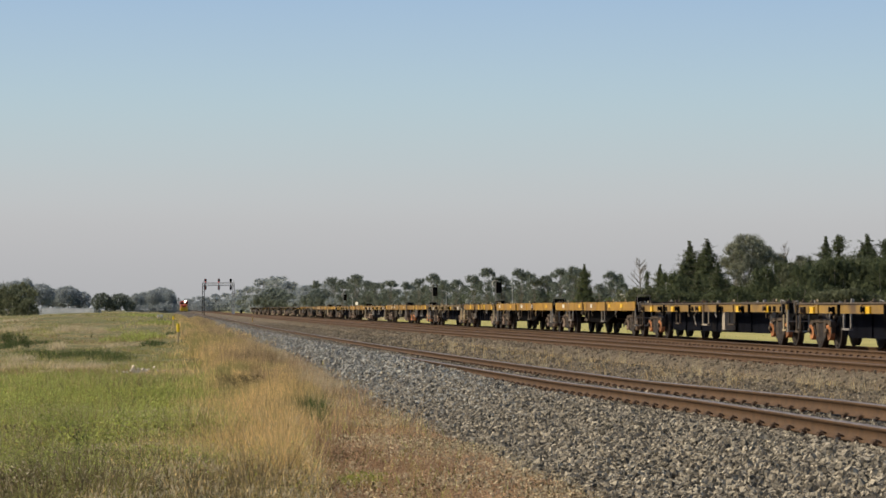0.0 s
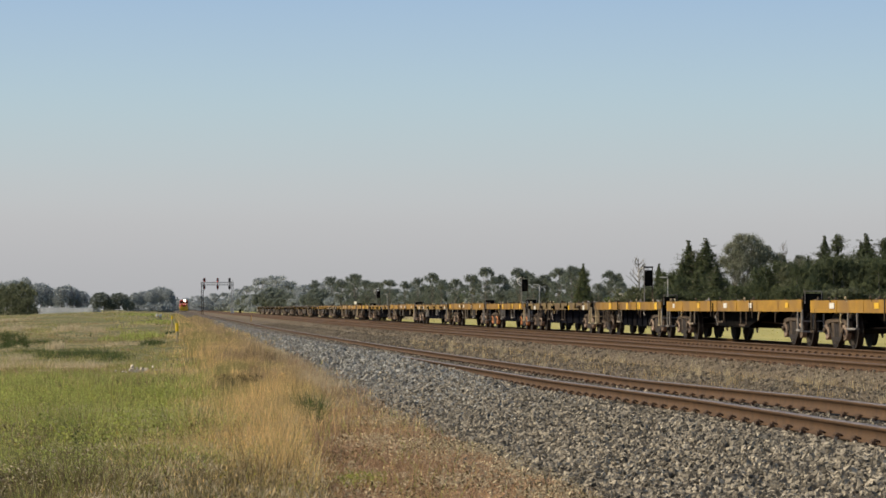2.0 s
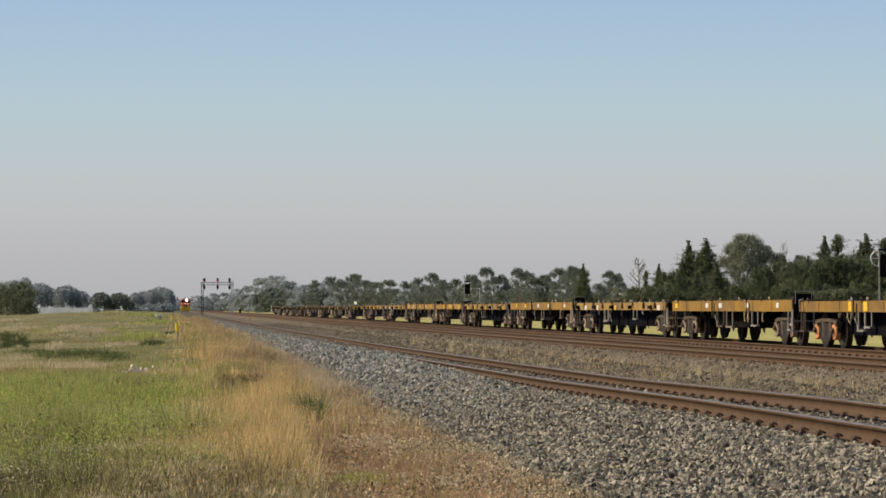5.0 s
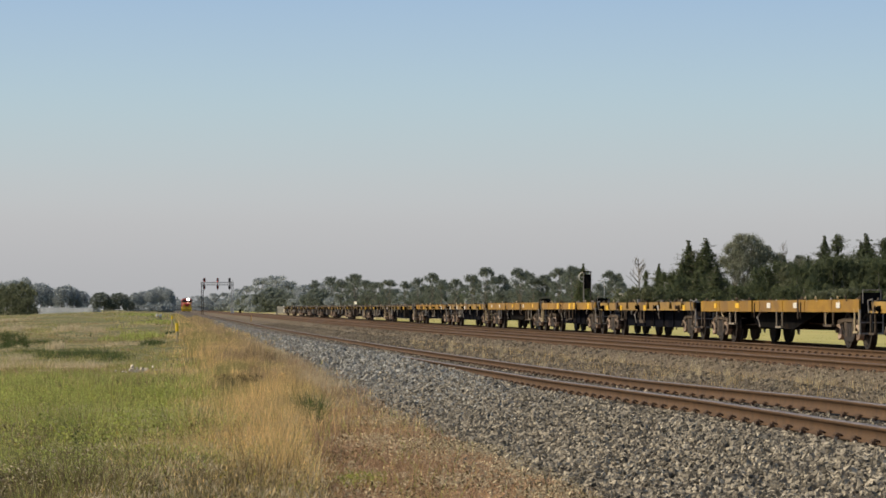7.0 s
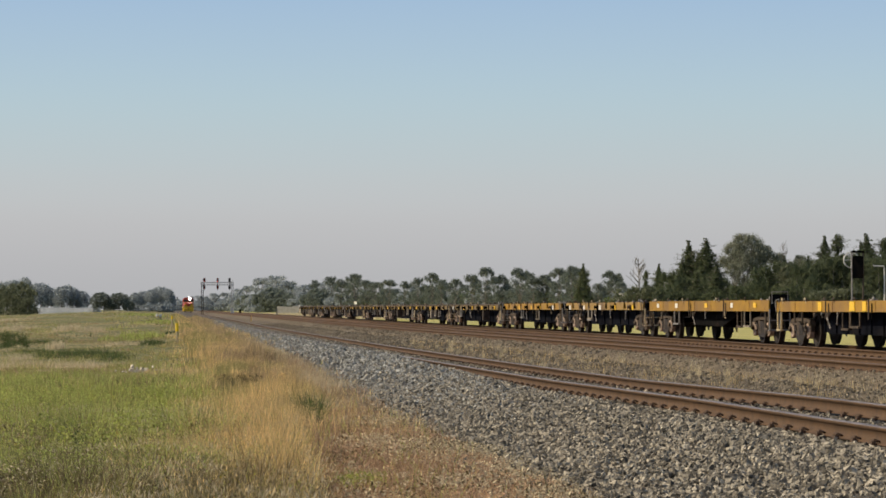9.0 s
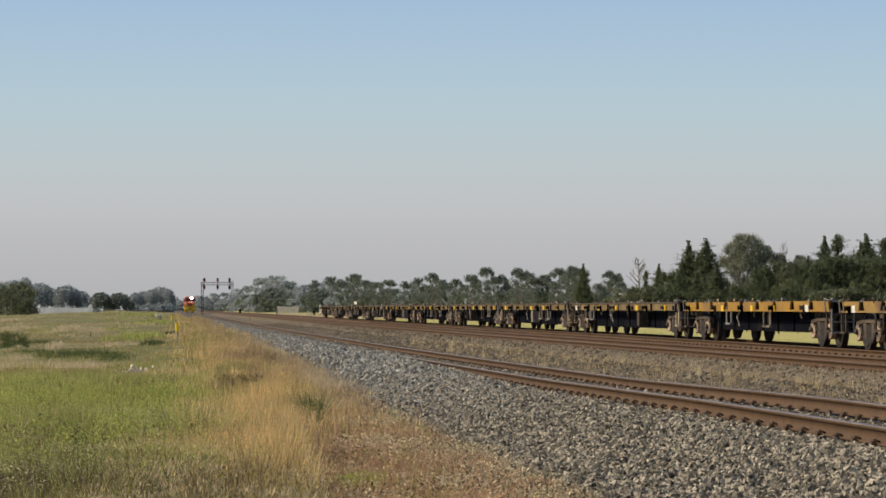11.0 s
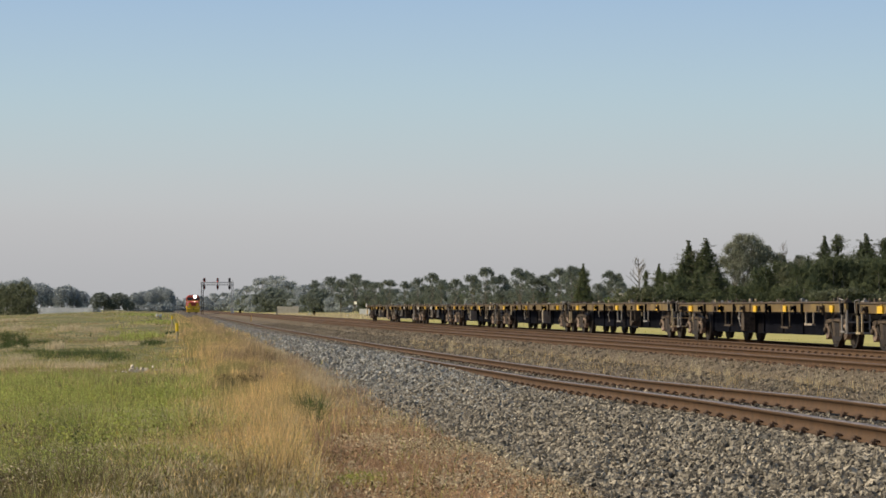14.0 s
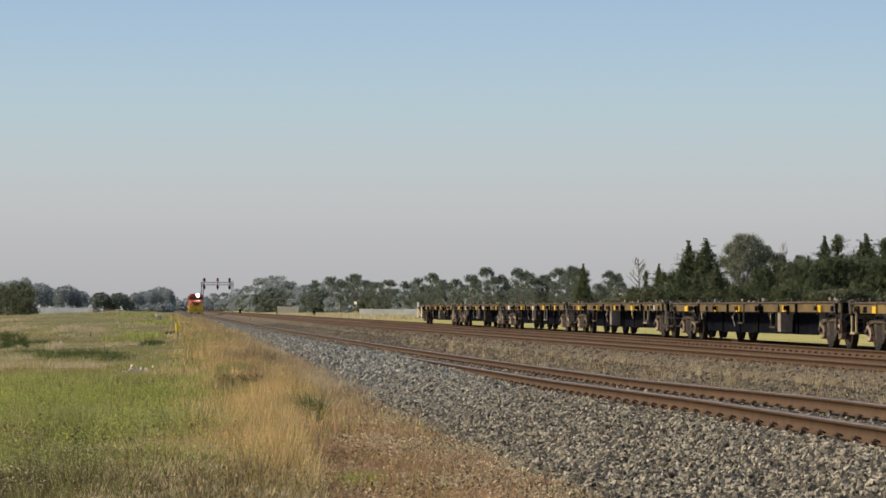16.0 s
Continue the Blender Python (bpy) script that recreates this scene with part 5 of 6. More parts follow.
    for x, y, d, b, w in ((1143, 478, 470, P[1], 0.7), (1166, 466, 450, P[0], 1.0), (1190, 482, 520, N[1], 0.7), (1219, 424, 396, P[0], 1.15), (1250, 421, 394, P[2], 1.25), (1236, 446, 394, P[0], 1.1), (1208, 455, 394, P[2], 1.0), (1268, 462, 392, P[0], 1.2), (1205, 470, 430, P[2], 1.0),
                       (1314, 411, 402, N[0], 0.82), (1356, 433, 406, N[1], 0.95), (1300, 440, 405, N[1], 0.9), (1388, 452, 400, P[0], 1.1), (1412, 450, 400, N[1], 0.6), (1430, 447, 400, close[0], 0.5),
                       (1460, 416, 398, P[0], 1.0), (1483, 413, 400, P[1], 0.9), (1508, 446, 395, close[1], 0.7), (1534, 412, 395, P[2], 1.2), (1566, 420, 395, P[1], 0.9), (1524, 428, 395, P[0], 1.1), (1500, 448, 396, close[0], 0.6), (1552, 448, 396, close[0], 0.6)):
        place(b, x, y, d, w)
    pale = gum_tree("gum_tree", 61, 10, 3.4, M["palegum"], "pale grey-green gum tree with foliage hanging low", clumps=98, leaves=9000, trunk_share=0.3, lsize=0.07, plates=6)
    for x, y, d, w in ((1318, 446, 400, 0.75), (1300, 462, 401, 0.8), (1338, 458, 403, 0.8)):
        place(pale, x, y, d, w)
    bt2 = bare_tree(5, 10)
    x = across(1386, 400)
    bt2.matrix_basis = pose(x, 400, ground_at(x, 400)) @ Matrix.Diagonal((0.55, 0.55, 1.10, 1))
    for k in range(22):
        x = 1180 + k * 19 + r.uniform(-6, 6)
        top = r.uniform(438, 466) if x > 1400 else (r.uniform(455, 470) if x > 1345 else r.uniform(472, 494))
        if 1288 < x < 1345:
            top += 28
        place(r.choice([close[0], close[0], close[1]]) if x > 1300 else close[0], x, top, r.uniform(372, 390), r.uniform(0.55, 0.75))
    for k in range(11):
        x = 1190 + k * 36 + r.uniform(-12, 12)
        place(r.choice([P[0], P[2]]) if x < 1400 else close[0], x, r.uniform(448, 464) if x > 1400 else r.uniform(466, 490) + (30 if 1288 < x < 1345 else 0), r.uniform(365, 380), r.uniform(1.0, 1.3) if x < 1400 else 0.7)
    for k in range(13):
        x = 1125 + k * 36 + r.uniform(-8, 8)
        place(r.choice([close[0], close[1], close[0]]), x, r.uniform(500, 515), 355, r.uniform(0.9, 1.2))


# ---- lineside things ----
def make_gantry():
    d = 640.0
    g = thing("signal_gantry", "grey steel signal gantry over two tracks with three signal posts", "signal gantry")
    xl, xr = across(358, d), across(411, d)
    z0 = ground_at((xl + xr) / 2, d)
    topz = CZ + (546 - 500) / F_PX * d
    g.matrix_basis = pose((xl + xr) / 2, d, z0)
    w, h = (xr - xl) / 2, topz - z0
    for side in (-1, 1):
        leg = Shape()
        for dx in (-0.22, 0.22):
            leg.box(side * w + dx - 0.07, side * w + dx + 0.07, -0.08, 0.08, -0.2, h)
        for k in range(7):
            z = 0.3 + k * (h - 0.6) / 6
            leg.tube([(side * w - 0.22, 0, z), (side * w + 0.22, 0, z + (h - 0.6) / 6 * 0.9)], 0.03, 4)
        part("post", leg, M["concrete"] if side > 0 else M["wheel"], g)
    part("white_cabinet", Shape().box(w - 0.35, w + 0.35, -0.5, -0.12, 0.0, 1.5, c=0.03), M["white"], g)
    beam = Shape()
    for z in (h - 0.6, h):
        beam.box(-w - 0.3, w + 0.3, -0.07, 0.07, z - 0.07, z + 0.07)
    for k in range(12):
        x = -w + 2 * w * k / 12
        beam.tube([(x, 0, h - 0.6), (x + w / 12, 0, h), (x + w / 6, 0, h - 0.6)], 0.03, 4)
    part("beam", beam, M["concrete"], g)
    for x_view in (362, 385.5, 406.5):
        x = across(x_view, d) - (xl + xr) / 2
        doll = part("signal_post", Shape().tube([(x, -0.25, h - 1.9), (x, -0.25, h + 1.0)], 0.07, 6), M["black"], g)
        for k, z in enumerate((h + 0.55, h - 1.15)):
            head = part("signal_head", Shape().box(x - 0.24, x + 0.24, -0.5, -0.3, z - 0.42, z + 0.42, c=0.08), M["black"], doll)
            for lz in (-0.25, 0.25):
                part("signal_hood", Shape().tube([(x, -0.78, z + lz), (x, -0.5, z + lz)], 0.13, 10), M["black"] if x_view > 400 else M["red"], doll)
        part("lamp_red", Shape().tube([(x, -0.80, h + 0.20), (x, -0.785, h + 0.20)], 0.10, 10), M["signal_red"] if x_view < 400 else M["black"], doll)


def marker_post(x_view, top_view, base_view, colour, label, width=0.1, share=0.45):
    d = ground_seen(x_view, base_view)
    x = across(x_view, d)
    g = ground_at(x, d)
    width *= d / 127
    h = CZ + (546 - top_view) / F_PX * d - g
    m = thing("marker_post", label, "marker post", group="lineside marker posts")
    m.matrix_basis = pose(x, d, g)
    part("post", Shape().tube([(0, 0, -0.1), (0, 0, h * 0.98)], width * 0.38, 10), M["pale"], m)
    part("cap", Shape().tube([(0, 0, h * (1 - share)), (0, 0, h * 0.97), (0, 0, h)], width / 2, 12), colour, m)


def make_lineside():
    marker_post(313.5, 572, 609, M["sign_yellow"], "slim lineside marker post with a bright yellow top", 0.15, 0.40)
    marker_post(305, 559, 577, M["sign_yellow"], "distant grey marker post with a small yellow top", 0.10, 0.35)
    marker_post(278, 556, 564, M["white"], "short white-topped marker post in the grass", 0.12, 0.6)
    marker_post(284, 556, 564, M["white"], "short white-topped marker post in the grass", 0.12, 0.6)
    # signs and boxes on the far side
    for xv, top, dist, label in ((630, 534, 420, "white sign board on a thin grey post"), (314, 526, 900, "distant lineside signal post")):
        x = across(xv, dist)
        g = ground_at(x, dist)
        h = CZ + (546 - top) / F_PX * dist - g
        o = thing("sign_post", label, "sign post")
        o.matrix_basis = pose(x, dist, g, 0, 0, -50)
        part("post", Shape().tube([(0, 0, -0.1), (0, 0, h)], 0.05, 8), M["grey"], o)
        part("board", Shape().box(-0.32, 0.32, -0.08, -0.04, h - 0.45, h, c=0.03), M["white"] if xv == 630 else M["black"], o)
    for xv, dist, w, h, mat in ((549, 430, 0.5, 0.6, "white"), (556, 430, 0.35, 0.9, "black"), (490, 480, 0.25, 1.3, "bark"), (615, 400, 0.25, 0.4, "white"), (445, 300, 0.12, 0.55, "straw"), (425, 620, 0.5, 1.2, "black")):
        x = across(xv, dist)
        o = thing("lineside_box", "small lineside equipment box standing beside the far track", "equipment box", group="lineside boxes")
        o.matrix_basis = pose(x, dist, ground_at(x, dist))
        part("body", Shape().box(-w / 2, w / 2, -w / 2, w / 2, -0.05, h * 0.9, c=0.03), M[mat], o)
        part("lid", Shape().box(-w / 2 - 0.03, w / 2 + 0.03, -w / 2 - 0.03, w / 2 + 0.03, h * 0.9, h, c=0.02), M[mat], o)
    # pale fences and long low sheds far off
    for x0, x1, dist, top, mat, name, label in ((60, 170, 760, 545, "roofing", "greenhouse", "long low pale greenhouse roofs beyond the field"), (632, 742, 520, 547, "roofing", "fence", "pale sheet-metal fence at the field's edge"),
                                                (489, 530, 620, 542.5, "concrete", "fence", "low pale boarded fence beyond the tracks")):
        a, b = across(x0, dist), across(x1, dist)
        g = ground_at((a + b) / 2, dist)
        h = max(0.8, CZ + (546 - top) / F_PX * dist - g)
        o = thing(name, label, name)
        o.matrix_basis = pose((a + b) / 2, dist, g, 0, 0, -20)
        n = max(4, int((b - a) / 2.4))
        for k in range(n):
            xa, xb = (a - b) / 2 + k * (b - a) / n, (a - b) / 2 + (k + 1) * (b - a) / n
            part("panel", Shape().box(xa + 0.03, xb - 0.03, -0.03, 0.03, 0.05, h - 0.04 * (k % 3)), M[mat], o)
            part("post", Shape().box(xa - 0.04, xa + 0.04, 0.04, 0.12, -0.1, h + 0.03), M["grey"], o)
    # house among the trees
    d = 500
    x = across(1104, d)
    hs = thing("house", "white-walled house with a pale roof among the trees", "house")
    hs.matrix_basis = pose(x, d, ground_at(x, d), 0, 0, 12)
    zt = CZ + (546 - 522) / F_PX * d
    part("wall", Shape().box(-0.7, 0.7, -2.5, 2.5, -0.1, zt - 0.6), M["concrete"], hs)
    part("roof", Shape().prism([(-0.85, [(-2.9, zt - 0.65), (2.9, zt - 0.65), (0, zt - 0.05)]), (0.85, [(-2.9, zt - 0.65), (2.9, zt - 0.65), (0, zt - 0.05)])]), M["concrete"], hs)
    part("window", Shape().box(-0.9, 0.9, -2.53, -2.505, 1.0, 2.0), M["glass"], hs)


def make_litter():
    """A small heap of pale rubble in the grass."""
    rng = np.random.default_rng(3)
    r = random.Random(2)
    d = ground_seen(245, 661)
    heap = thing("rubble_heap", "pale broken rubble lying in the grass", "rubble")
    x = across(245, d)
    heap.matrix_basis = pose(x, d, ground_at(x, d))
    for k in range(34):
        q = rotate_random(rng, stone_verts(rng, 1))[0]
        size = r.uniform(0.02, 0.05) if k > 8 else r.uniform(0.04, 0.075)
        sh = Shape().add([tuple(a * size) for a in q], [tuple(a) for a in STONE_FACES.tolist()])
        o = part("rubble_piece", sh, M["rubble"], heap)
        spread = 0.13 if k < 16 else 0.26
        o.location = (r.gauss(0.0, spread), r.gauss(0, 0.4), max(0.02, 0.16 - 0.3 * abs(r.gauss(0, 0.3)) - (0.06 if k > 16 else 0)))


def make_moth():
    """A pale moth that starts up out of the grass and crosses the near field."""
    moth = thing("moth", "pale fluttering moth rising out of the grass", "insect")
    part("body", Shape().prism([(-0.012, [(-0.001, -0.001), (0.001, -0.001), (0.001, 0.001), (-0.001, 0.001)]), (0.0, [(-0.0035, -0.003), (0.0035, -0.003), (0.0035, 0.003), (-0.0035, 0.003)]),
                                (0.012, [(-0.002, -0.002), (0.002, -0.002), (0.002, 0.002), (-0.002, 0.002)])]), M["pale"], moth)
    for side in (-1, 1):
        wing = [(0.009, 0.001), (0.012, 0.012), (0.003, 0.019), (-0.005, 0.015), (-0.011, 0.009), (-0.008, 0.001)]
        sh = Shape().add([(x, side * y, 0.4 * y + dz) for dz in (0, 0.0008) for x, y in wing], [tuple(range(6)), tuple(range(11, 5, -1))] + [(i, 6 + i, 6 + (i + 1) % 6, (i + 1) % 6) for i in range(6)])
        part("wing", sh, M["white"], moth, "white wing")
    return moth


# ---- grass ----
def blades(name, label, mat, x, y, height, width, rng, bend=0.35, category="grass"):
    n = len(x)
    if n == 0:
        return
    s, p = plan_inverse(x, y)
    z = np.where((p > 3.75) & (p < 7), np.maximum(ground_z(s, p), bed_height(s, np.clip(p, 3.71, 10.59))), ground_z(s, p))
    a = rng.uniform(0, 2 * math.pi, n)
    l = rng.uniform(0, 2 * math.pi, n)
    k = height * bend * rng.uniform(0.1, 1.0, n)
    base = np.stack((x, y, z - 0.02), -1)
    side = np.stack((np.cos(a), np.sin(a), np.zeros(n)), -1) * (width * 0.5)[:, None]
    tip = base + np.stack((np.cos(l) * k, np.sin(l) * k, height), -1)
    v = np.stack((base - side, base + side, tip), 1)
    f = np.arange(n * 3).reshape(-1, 3)
    me = raw_mesh(name, v.reshape(-1, 3), f, mat)
    tagged(new(name, me), label, category, kind="stuff")


def sow(rng, n, y0, y1, left, right, power=1.0):
    """Random places in the wedge between two view columns."""
    y = y0 + (y1 - y0) * rng.uniform(0, 1, n) ** power
    u = rng.uniform(0, 1, n)
    x0 = (left - 784) / F_PX * y - 0.5
    x1 = (right - 784) / F_PX * y + 0.5
    return x0 + (x1 - x0) * u, y


def make_grass():
    rng = np.random.default_rng(21)
    S_KNOTS = [15, 23, 30, 40, 62, 90, 130, 200, 500]
    def zones(x, y):
        """Left and right bounds of the golden strip beside the ballast."""
        s, p = plan_inverse(x, y)
        n = field_noise(x, y, 1.3, 2.0)
        left = np.interp(s, S_KNOTS, [0.15, 0.55, 1.1, 1.7, 2.15, 2.25, 2.4, 2.8, 3.5]) + 1.5 * (n - 0.5)
        right = np.interp(s, S_KNOTS, [1.15, 1.65, 1.95, 2.4, 3.75, 4.9, 5.8, 6.1, 6.2]) + 0.35 * (field_noise(x, y, 0.7, 4.0) - 0.5)
        return s, p, left, right, n
    bands = [(14, 24, 260000, 0.004, 0.008, 1.0), (24, 42, 420000, 0.005, 0.010, 1.0), (42, 70, 260000, 0.009, 0.018, 1.0), (70, 130, 230000, 0.014, 0.030, 1.2), (130, 340, 200000, 0.03, 0.07, 1.3)]
    def patches(rows):
        """Patches of growth by view column and line, half width, half height and strength."""
        out = []
        for xv, yv, hw, hh, k in rows:
            d = ground_seen(xv, yv)
            out.append((across(xv, d), d, hw / F_PX * d, max(1.0, (ground_seen(xv, yv - hh) - ground_seen(xv, yv + hh)) / 2), k))
        return out

    def cover(rows, x, y):
        """How far each place lies inside ragged patches, 0 to 1."""
        out = np.zeros(len(x))
        rag = 0.6 + 0.8 * field_noise(x * 1.9, y * 0.5, 0.6, 15.0)
        for px, py, ax, ay, k in rows:
            out = np.maximum(out, k * np.exp(-(((x - px) / ax) ** 2 + ((y - py) / ay) ** 2) * rag))
        return out

    LUSH = patches([(370, 672, 18, 20, 1.0), (190, 790, 60, 34, 0.95), (655, 832, 30, 14, 0.8), (60, 720, 80, 40, 0.4), (232, 598, 18, 6, 1.0), (264, 600, 12, 5, 1.0), (283, 572, 26, 16, 0.75), (250, 558, 40, 5, 0.5), (60, 680, 90, 18, 0.5), (270, 660, 40, 10, 0.4)])
    STRAWY = patches([(24, 584, 26, 5, 0.9), (122, 586, 26, 4, 0.95), (170, 588, 20, 3.5, 0.9), (30, 640, 40, 4, 0.6), (60, 650, 80, 5, 0.6), (100, 618, 9, 3, 0.9), (210, 612, 24, 4, 0.4), (145, 652, 50, 4, 0.6), (15, 568, 26, 3, 0.5)])
    DEEP = patches([(522, 742, 22, 11, 0.9), (540, 762, 20, 12, 0.9), (145, 631, 62, 5, 0.85), (205, 636, 24, 4, 0.8), (14, 612, 22, 9, 0.95), (274, 609, 22, 2.5, 0.8), (60, 625, 30, 3, 0.4), (300, 592, 6, 5, 0.6)])
    EARTHY = patches([(120, 605, 130, 9, 0.75), (60, 566, 90, 6, 0.6), (160, 575, 60, 5, 0.6), (200, 622, 60, 4, 0.5), (120, 660, 110, 6, 0.45)])
    GOLD = patches([(462, 738, 60, 34, 1.0), (510, 775, 60, 40, 1.0), (545, 805, 34, 24, 0.9), (548, 868, 36, 34, 0.8), (420, 785, 40, 26, 0.45)])
    # the patch at column 592 darkens growth to paint shade beside the mound
    MURKY = patches([(110, 895, 150, 50, 0.36), (260, 905, 130, 55, 0.42), (400, 905, 100, 55, 0.36), (412, 700, 28, 12, 0.85), (438, 706, 18, 10, 0.75), (20, 905, 80, 50, 0.55), (592, 822, 12, 42, 0.6), (480, 930, 70, 40, 0.2), (500, 655, 40, 12, 0.35)])
    buckets = {k: [] for k in ("green", "straw", "brown", "olive", "dark", "deep", "far_green", "far_straw")}
    for y0, y1, n, w0, w1, pw in bands:
        x, y = sow(rng, n, y0, y1, -20, 980, pw)
        s, p, left, right, nz = zones(x, y)
        weed = np.interp(s, [20, 40, 60, 90], [2.4, 1.8, 1.3, 0.8])
        u, u2 = rng.uniform(0, 1, n), rng.uniform(0, 1, n)
        patch = field_noise(x * 1.7, y * 0.9, 0.45, 9.0)
        dark = field_noise(x, y * 0.6, 1.1, 6.0)
        big = field_noise(x, y * 0.3, 2.2, 5.0)
        lush, strawy, deep_in, earthy, gold, murky = (cover(q, x, y) for q in (LUSH, STRAWY, DEEP, EARTHY, GOLD, MURKY))
        in_straw = (p > left - 0.5 * rng.normal(size=n)) & (p < right + 0.10 * rng.normal(size=n))
        in_weed = (p >= right) & (p < right + weed) & ~in_straw & (u < np.where((s > 32) & (s < 110), 0.25, np.where(patch > 0.60, 0.42, 0.15)) * np.clip(1.1 - (p - right) / weed, 0, 1))
        in_field = (p < right) & ~in_straw
        far = np.clip((s - 38 - 14 * (dark - 0.5)) / 40, 0, 1)
        brown = (in_weed & (u2 < np.where(s < 34, 0.88, 0.65))) | (in_straw & (dark > 0.66) & (p > left + 0.6) & (u < 0.75)) | (in_straw & (s > 34) & (p > right - 0.9 - 0.5 * (dark - 0.5)) & (u < 0.42)) | (in_field & (u < 0.05))
        straw = (in_straw & ~brown & (u < np.where(p < left + 0.5, 0.6, 0.88))) | (in_weed & ~brown & (u2 < 0.9)) | (in_field & ~brown & (u < 0.11 + 0.10 * (nz > 0.6) + 0.75 * far * (big > 0.60)))
        foot = np.clip((26.3 - s + 5 * (patch - 0.5)) / 6, 0, 1)      # darker weeds along the lower edge
        murk = (in_field | in_straw) & (rng.uniform(0, 1, n) < np.maximum(foot * np.where(in_straw, 0.14, 0.16), 0.06 + 0.2 * (dark > 0.68)) * (1 - 0.85 * far))
        murk |= (in_field | in_straw | in_weed) & (rng.uniform(0, 1, n) < murky)
        brown, straw = brown & ~murk, straw & ~murk
        u4 = rng.uniform(0, 1, n)
        deep = (in_field | in_straw | (deep_in > 0.3)) & (u4 < deep_in)
        dry = (in_field | in_straw) & ~deep & (u4 < np.maximum(strawy, gold))
        bare = in_field & ~deep & ~dry & (u4 < earthy)
        brown, straw, murk = (brown | bare) & ~deep & ~dry, (straw | dry) & ~deep & ~bare, murk & ~deep & ~dry & ~bare
        rest = (in_field | in_straw | in_weed) & ~brown & ~straw & ~murk & ~deep
        olive = rest & (u2 < far * np.where(big > 0.5, 0.97, 0.70) - lush)
        green = rest & ~olive
        thin = rng.uniform(0, 1, n) < 1 - far * np.where(big > 0.56, 0.6, 0.15) * (1 - lush)
        w = rng.uniform(w0, w1, n)
        short = np.interp(s, [30, 60, 100], [1.0, 0.75, 0.6])
        tuft = np.clip((field_noise(x * 1.3, y * 0.5, 0.5, 12.0) - 0.58) * 6, 0, 1)
        low = np.where(in_field, 1 - 0.66 * far * (1 - np.clip(np.maximum(lush, np.maximum(strawy, deep_in)), 0, 1)) * (1 - 0.9 * tuft), 1.0)
        clump = field_noise(x, y * 0.55, 0.2, 13.0)
        near = np.clip((62 - s) / 20, 0, 1)
        tuss = field_noise(x * 1.2, y * 0.6, 0.42, 31.0)
        tall = (0.65 + 0.75 * nz) * (1 + near * (1.5 * clump - 0.7)) * (0.82 + 0.5 * tuss)
        thin &= (clump > 0.45) | (rng.uniform(0, 1, n) > 0.85 * near)
        for key, mk, lo, hi, k in (("green", green, 0.07, 0.27, 1.3), ("straw", straw, 0.10, 0.38, 0.9), ("brown", brown, 0.05, 0.28, 0.9), ("olive", olive, 0.06, 0.22, 1.0), ("dark", murk, 0.08, 0.30, 1.2), ("deep", deep, 0.16, 0.42, 1.1)):
            mk = mk & thin
            h = (lo + (hi - lo) * rng.uniform(0, 1, mk.sum()) ** 1.3) * short[mk] * tall[mk] * low[mk]
            h = np.where(p[mk] > right[mk], h * np.where((s[mk] > 32) & (s[mk] < 110), 0.95, 0.6), h)
            h = h * (1 + 0.5 * np.clip(np.maximum(lush, np.maximum(np.maximum(strawy, 0.5 * gold), deep_in * (s > 60))), 0, 1)[mk])
            if key == "straw":
                h = np.where(in_field[mk], h * 0.75, h) * (1 - 0.35 * foot[mk])
            if key == "dark":
                h = h * (1 + 0.25 * foot[mk])
            away = (s[mk] > 62 + 16 * rng.uniform(-1, 1, len(h))) & in_field[mk] & (key in ("green", "straw"))
            for part_of, name in ((~away, key), (away, "far_" + key)):
                if part_of.any():
                    buckets[name].append((x[mk][part_of], y[mk][part_of], h[part_of], (w[mk] * k)[part_of]))
    for key, mat, label, bend in (("green", M["green"], "yellow-green grass and weeds in the field", 1.1), ("straw", M["straw"], "tall golden dry grass along the ballast edge", 0.6),
                                  ("brown", M["brownweed"], "reddish-brown dead weeds at the ballast edge", 0.7), ("olive", M["olive"], "short olive stubble over the far field", 0.8),
                                  ("dark", M["darkweed"], "dark brown seeding weeds among the grass", 0.7), ("deep", M["bushleaf"], "patches of deep green weeds in the field", 0.8),
                                  ("far_green", M["fieldgreen"], "short green grass over the far field", 0.8), ("far_straw", M["fieldstraw"], "patches of dry grass over the far field", 0.8)):
        x, y, h, w = (np.concatenate(q) for q in zip(*buckets[key]))
        name = {"green": "green_grass", "straw": "dry_grass", "brown": "dead_weeds", "olive": "field_stubble", "dark": "dark_weeds", "deep": "deep_green_weeds", "far_green": "far_field_grass", "far_straw": "far_dry_grass"}[key]
        if key == "straw":
            near = y < 30
            blades("dry_grass", label, mat, x[near], y[near], h[near], w[near], rng, bend)
            x, y, h, w = x[~near], y[~near], h[~near], w[~near]
        blades(name, label, mat, x, y, h, w, rng, bend)
    # rank tall growth on the verge, up to the toe of the ballast
    n = 260000
    s = 27 * (330 / 27) ** rng.uniform(0, 1, n)
    lo = np.interp(s, [27, 45, 58, 75, 106, 178, 330], [0.85, 1.75, 2.3, 2.4, 2.65, 3.1, 3.0]) + 0.5 * (field_noise(s, s * 0.7, 2.0, 3.0) - 0.5)
    hi = np.interp(s, [27, 36, 45, 57, 80, 106, 160, 250, 330], [1.7, 2.5, 3.35, 3.95, 4.6, 4.95, 5.3, 5.6, 6.0])
    f = rng.uniform(0, 1, n)
    p = lo + (hi - lo) * f + 0.12 * rng.normal(size=n)
    x, y = plan(s, p)
    clump = field_noise(x * 1.1, y * 0.45, 0.28, 17.0)
    wave = field_noise(x, y * 0.35, 0.9, 19.0)
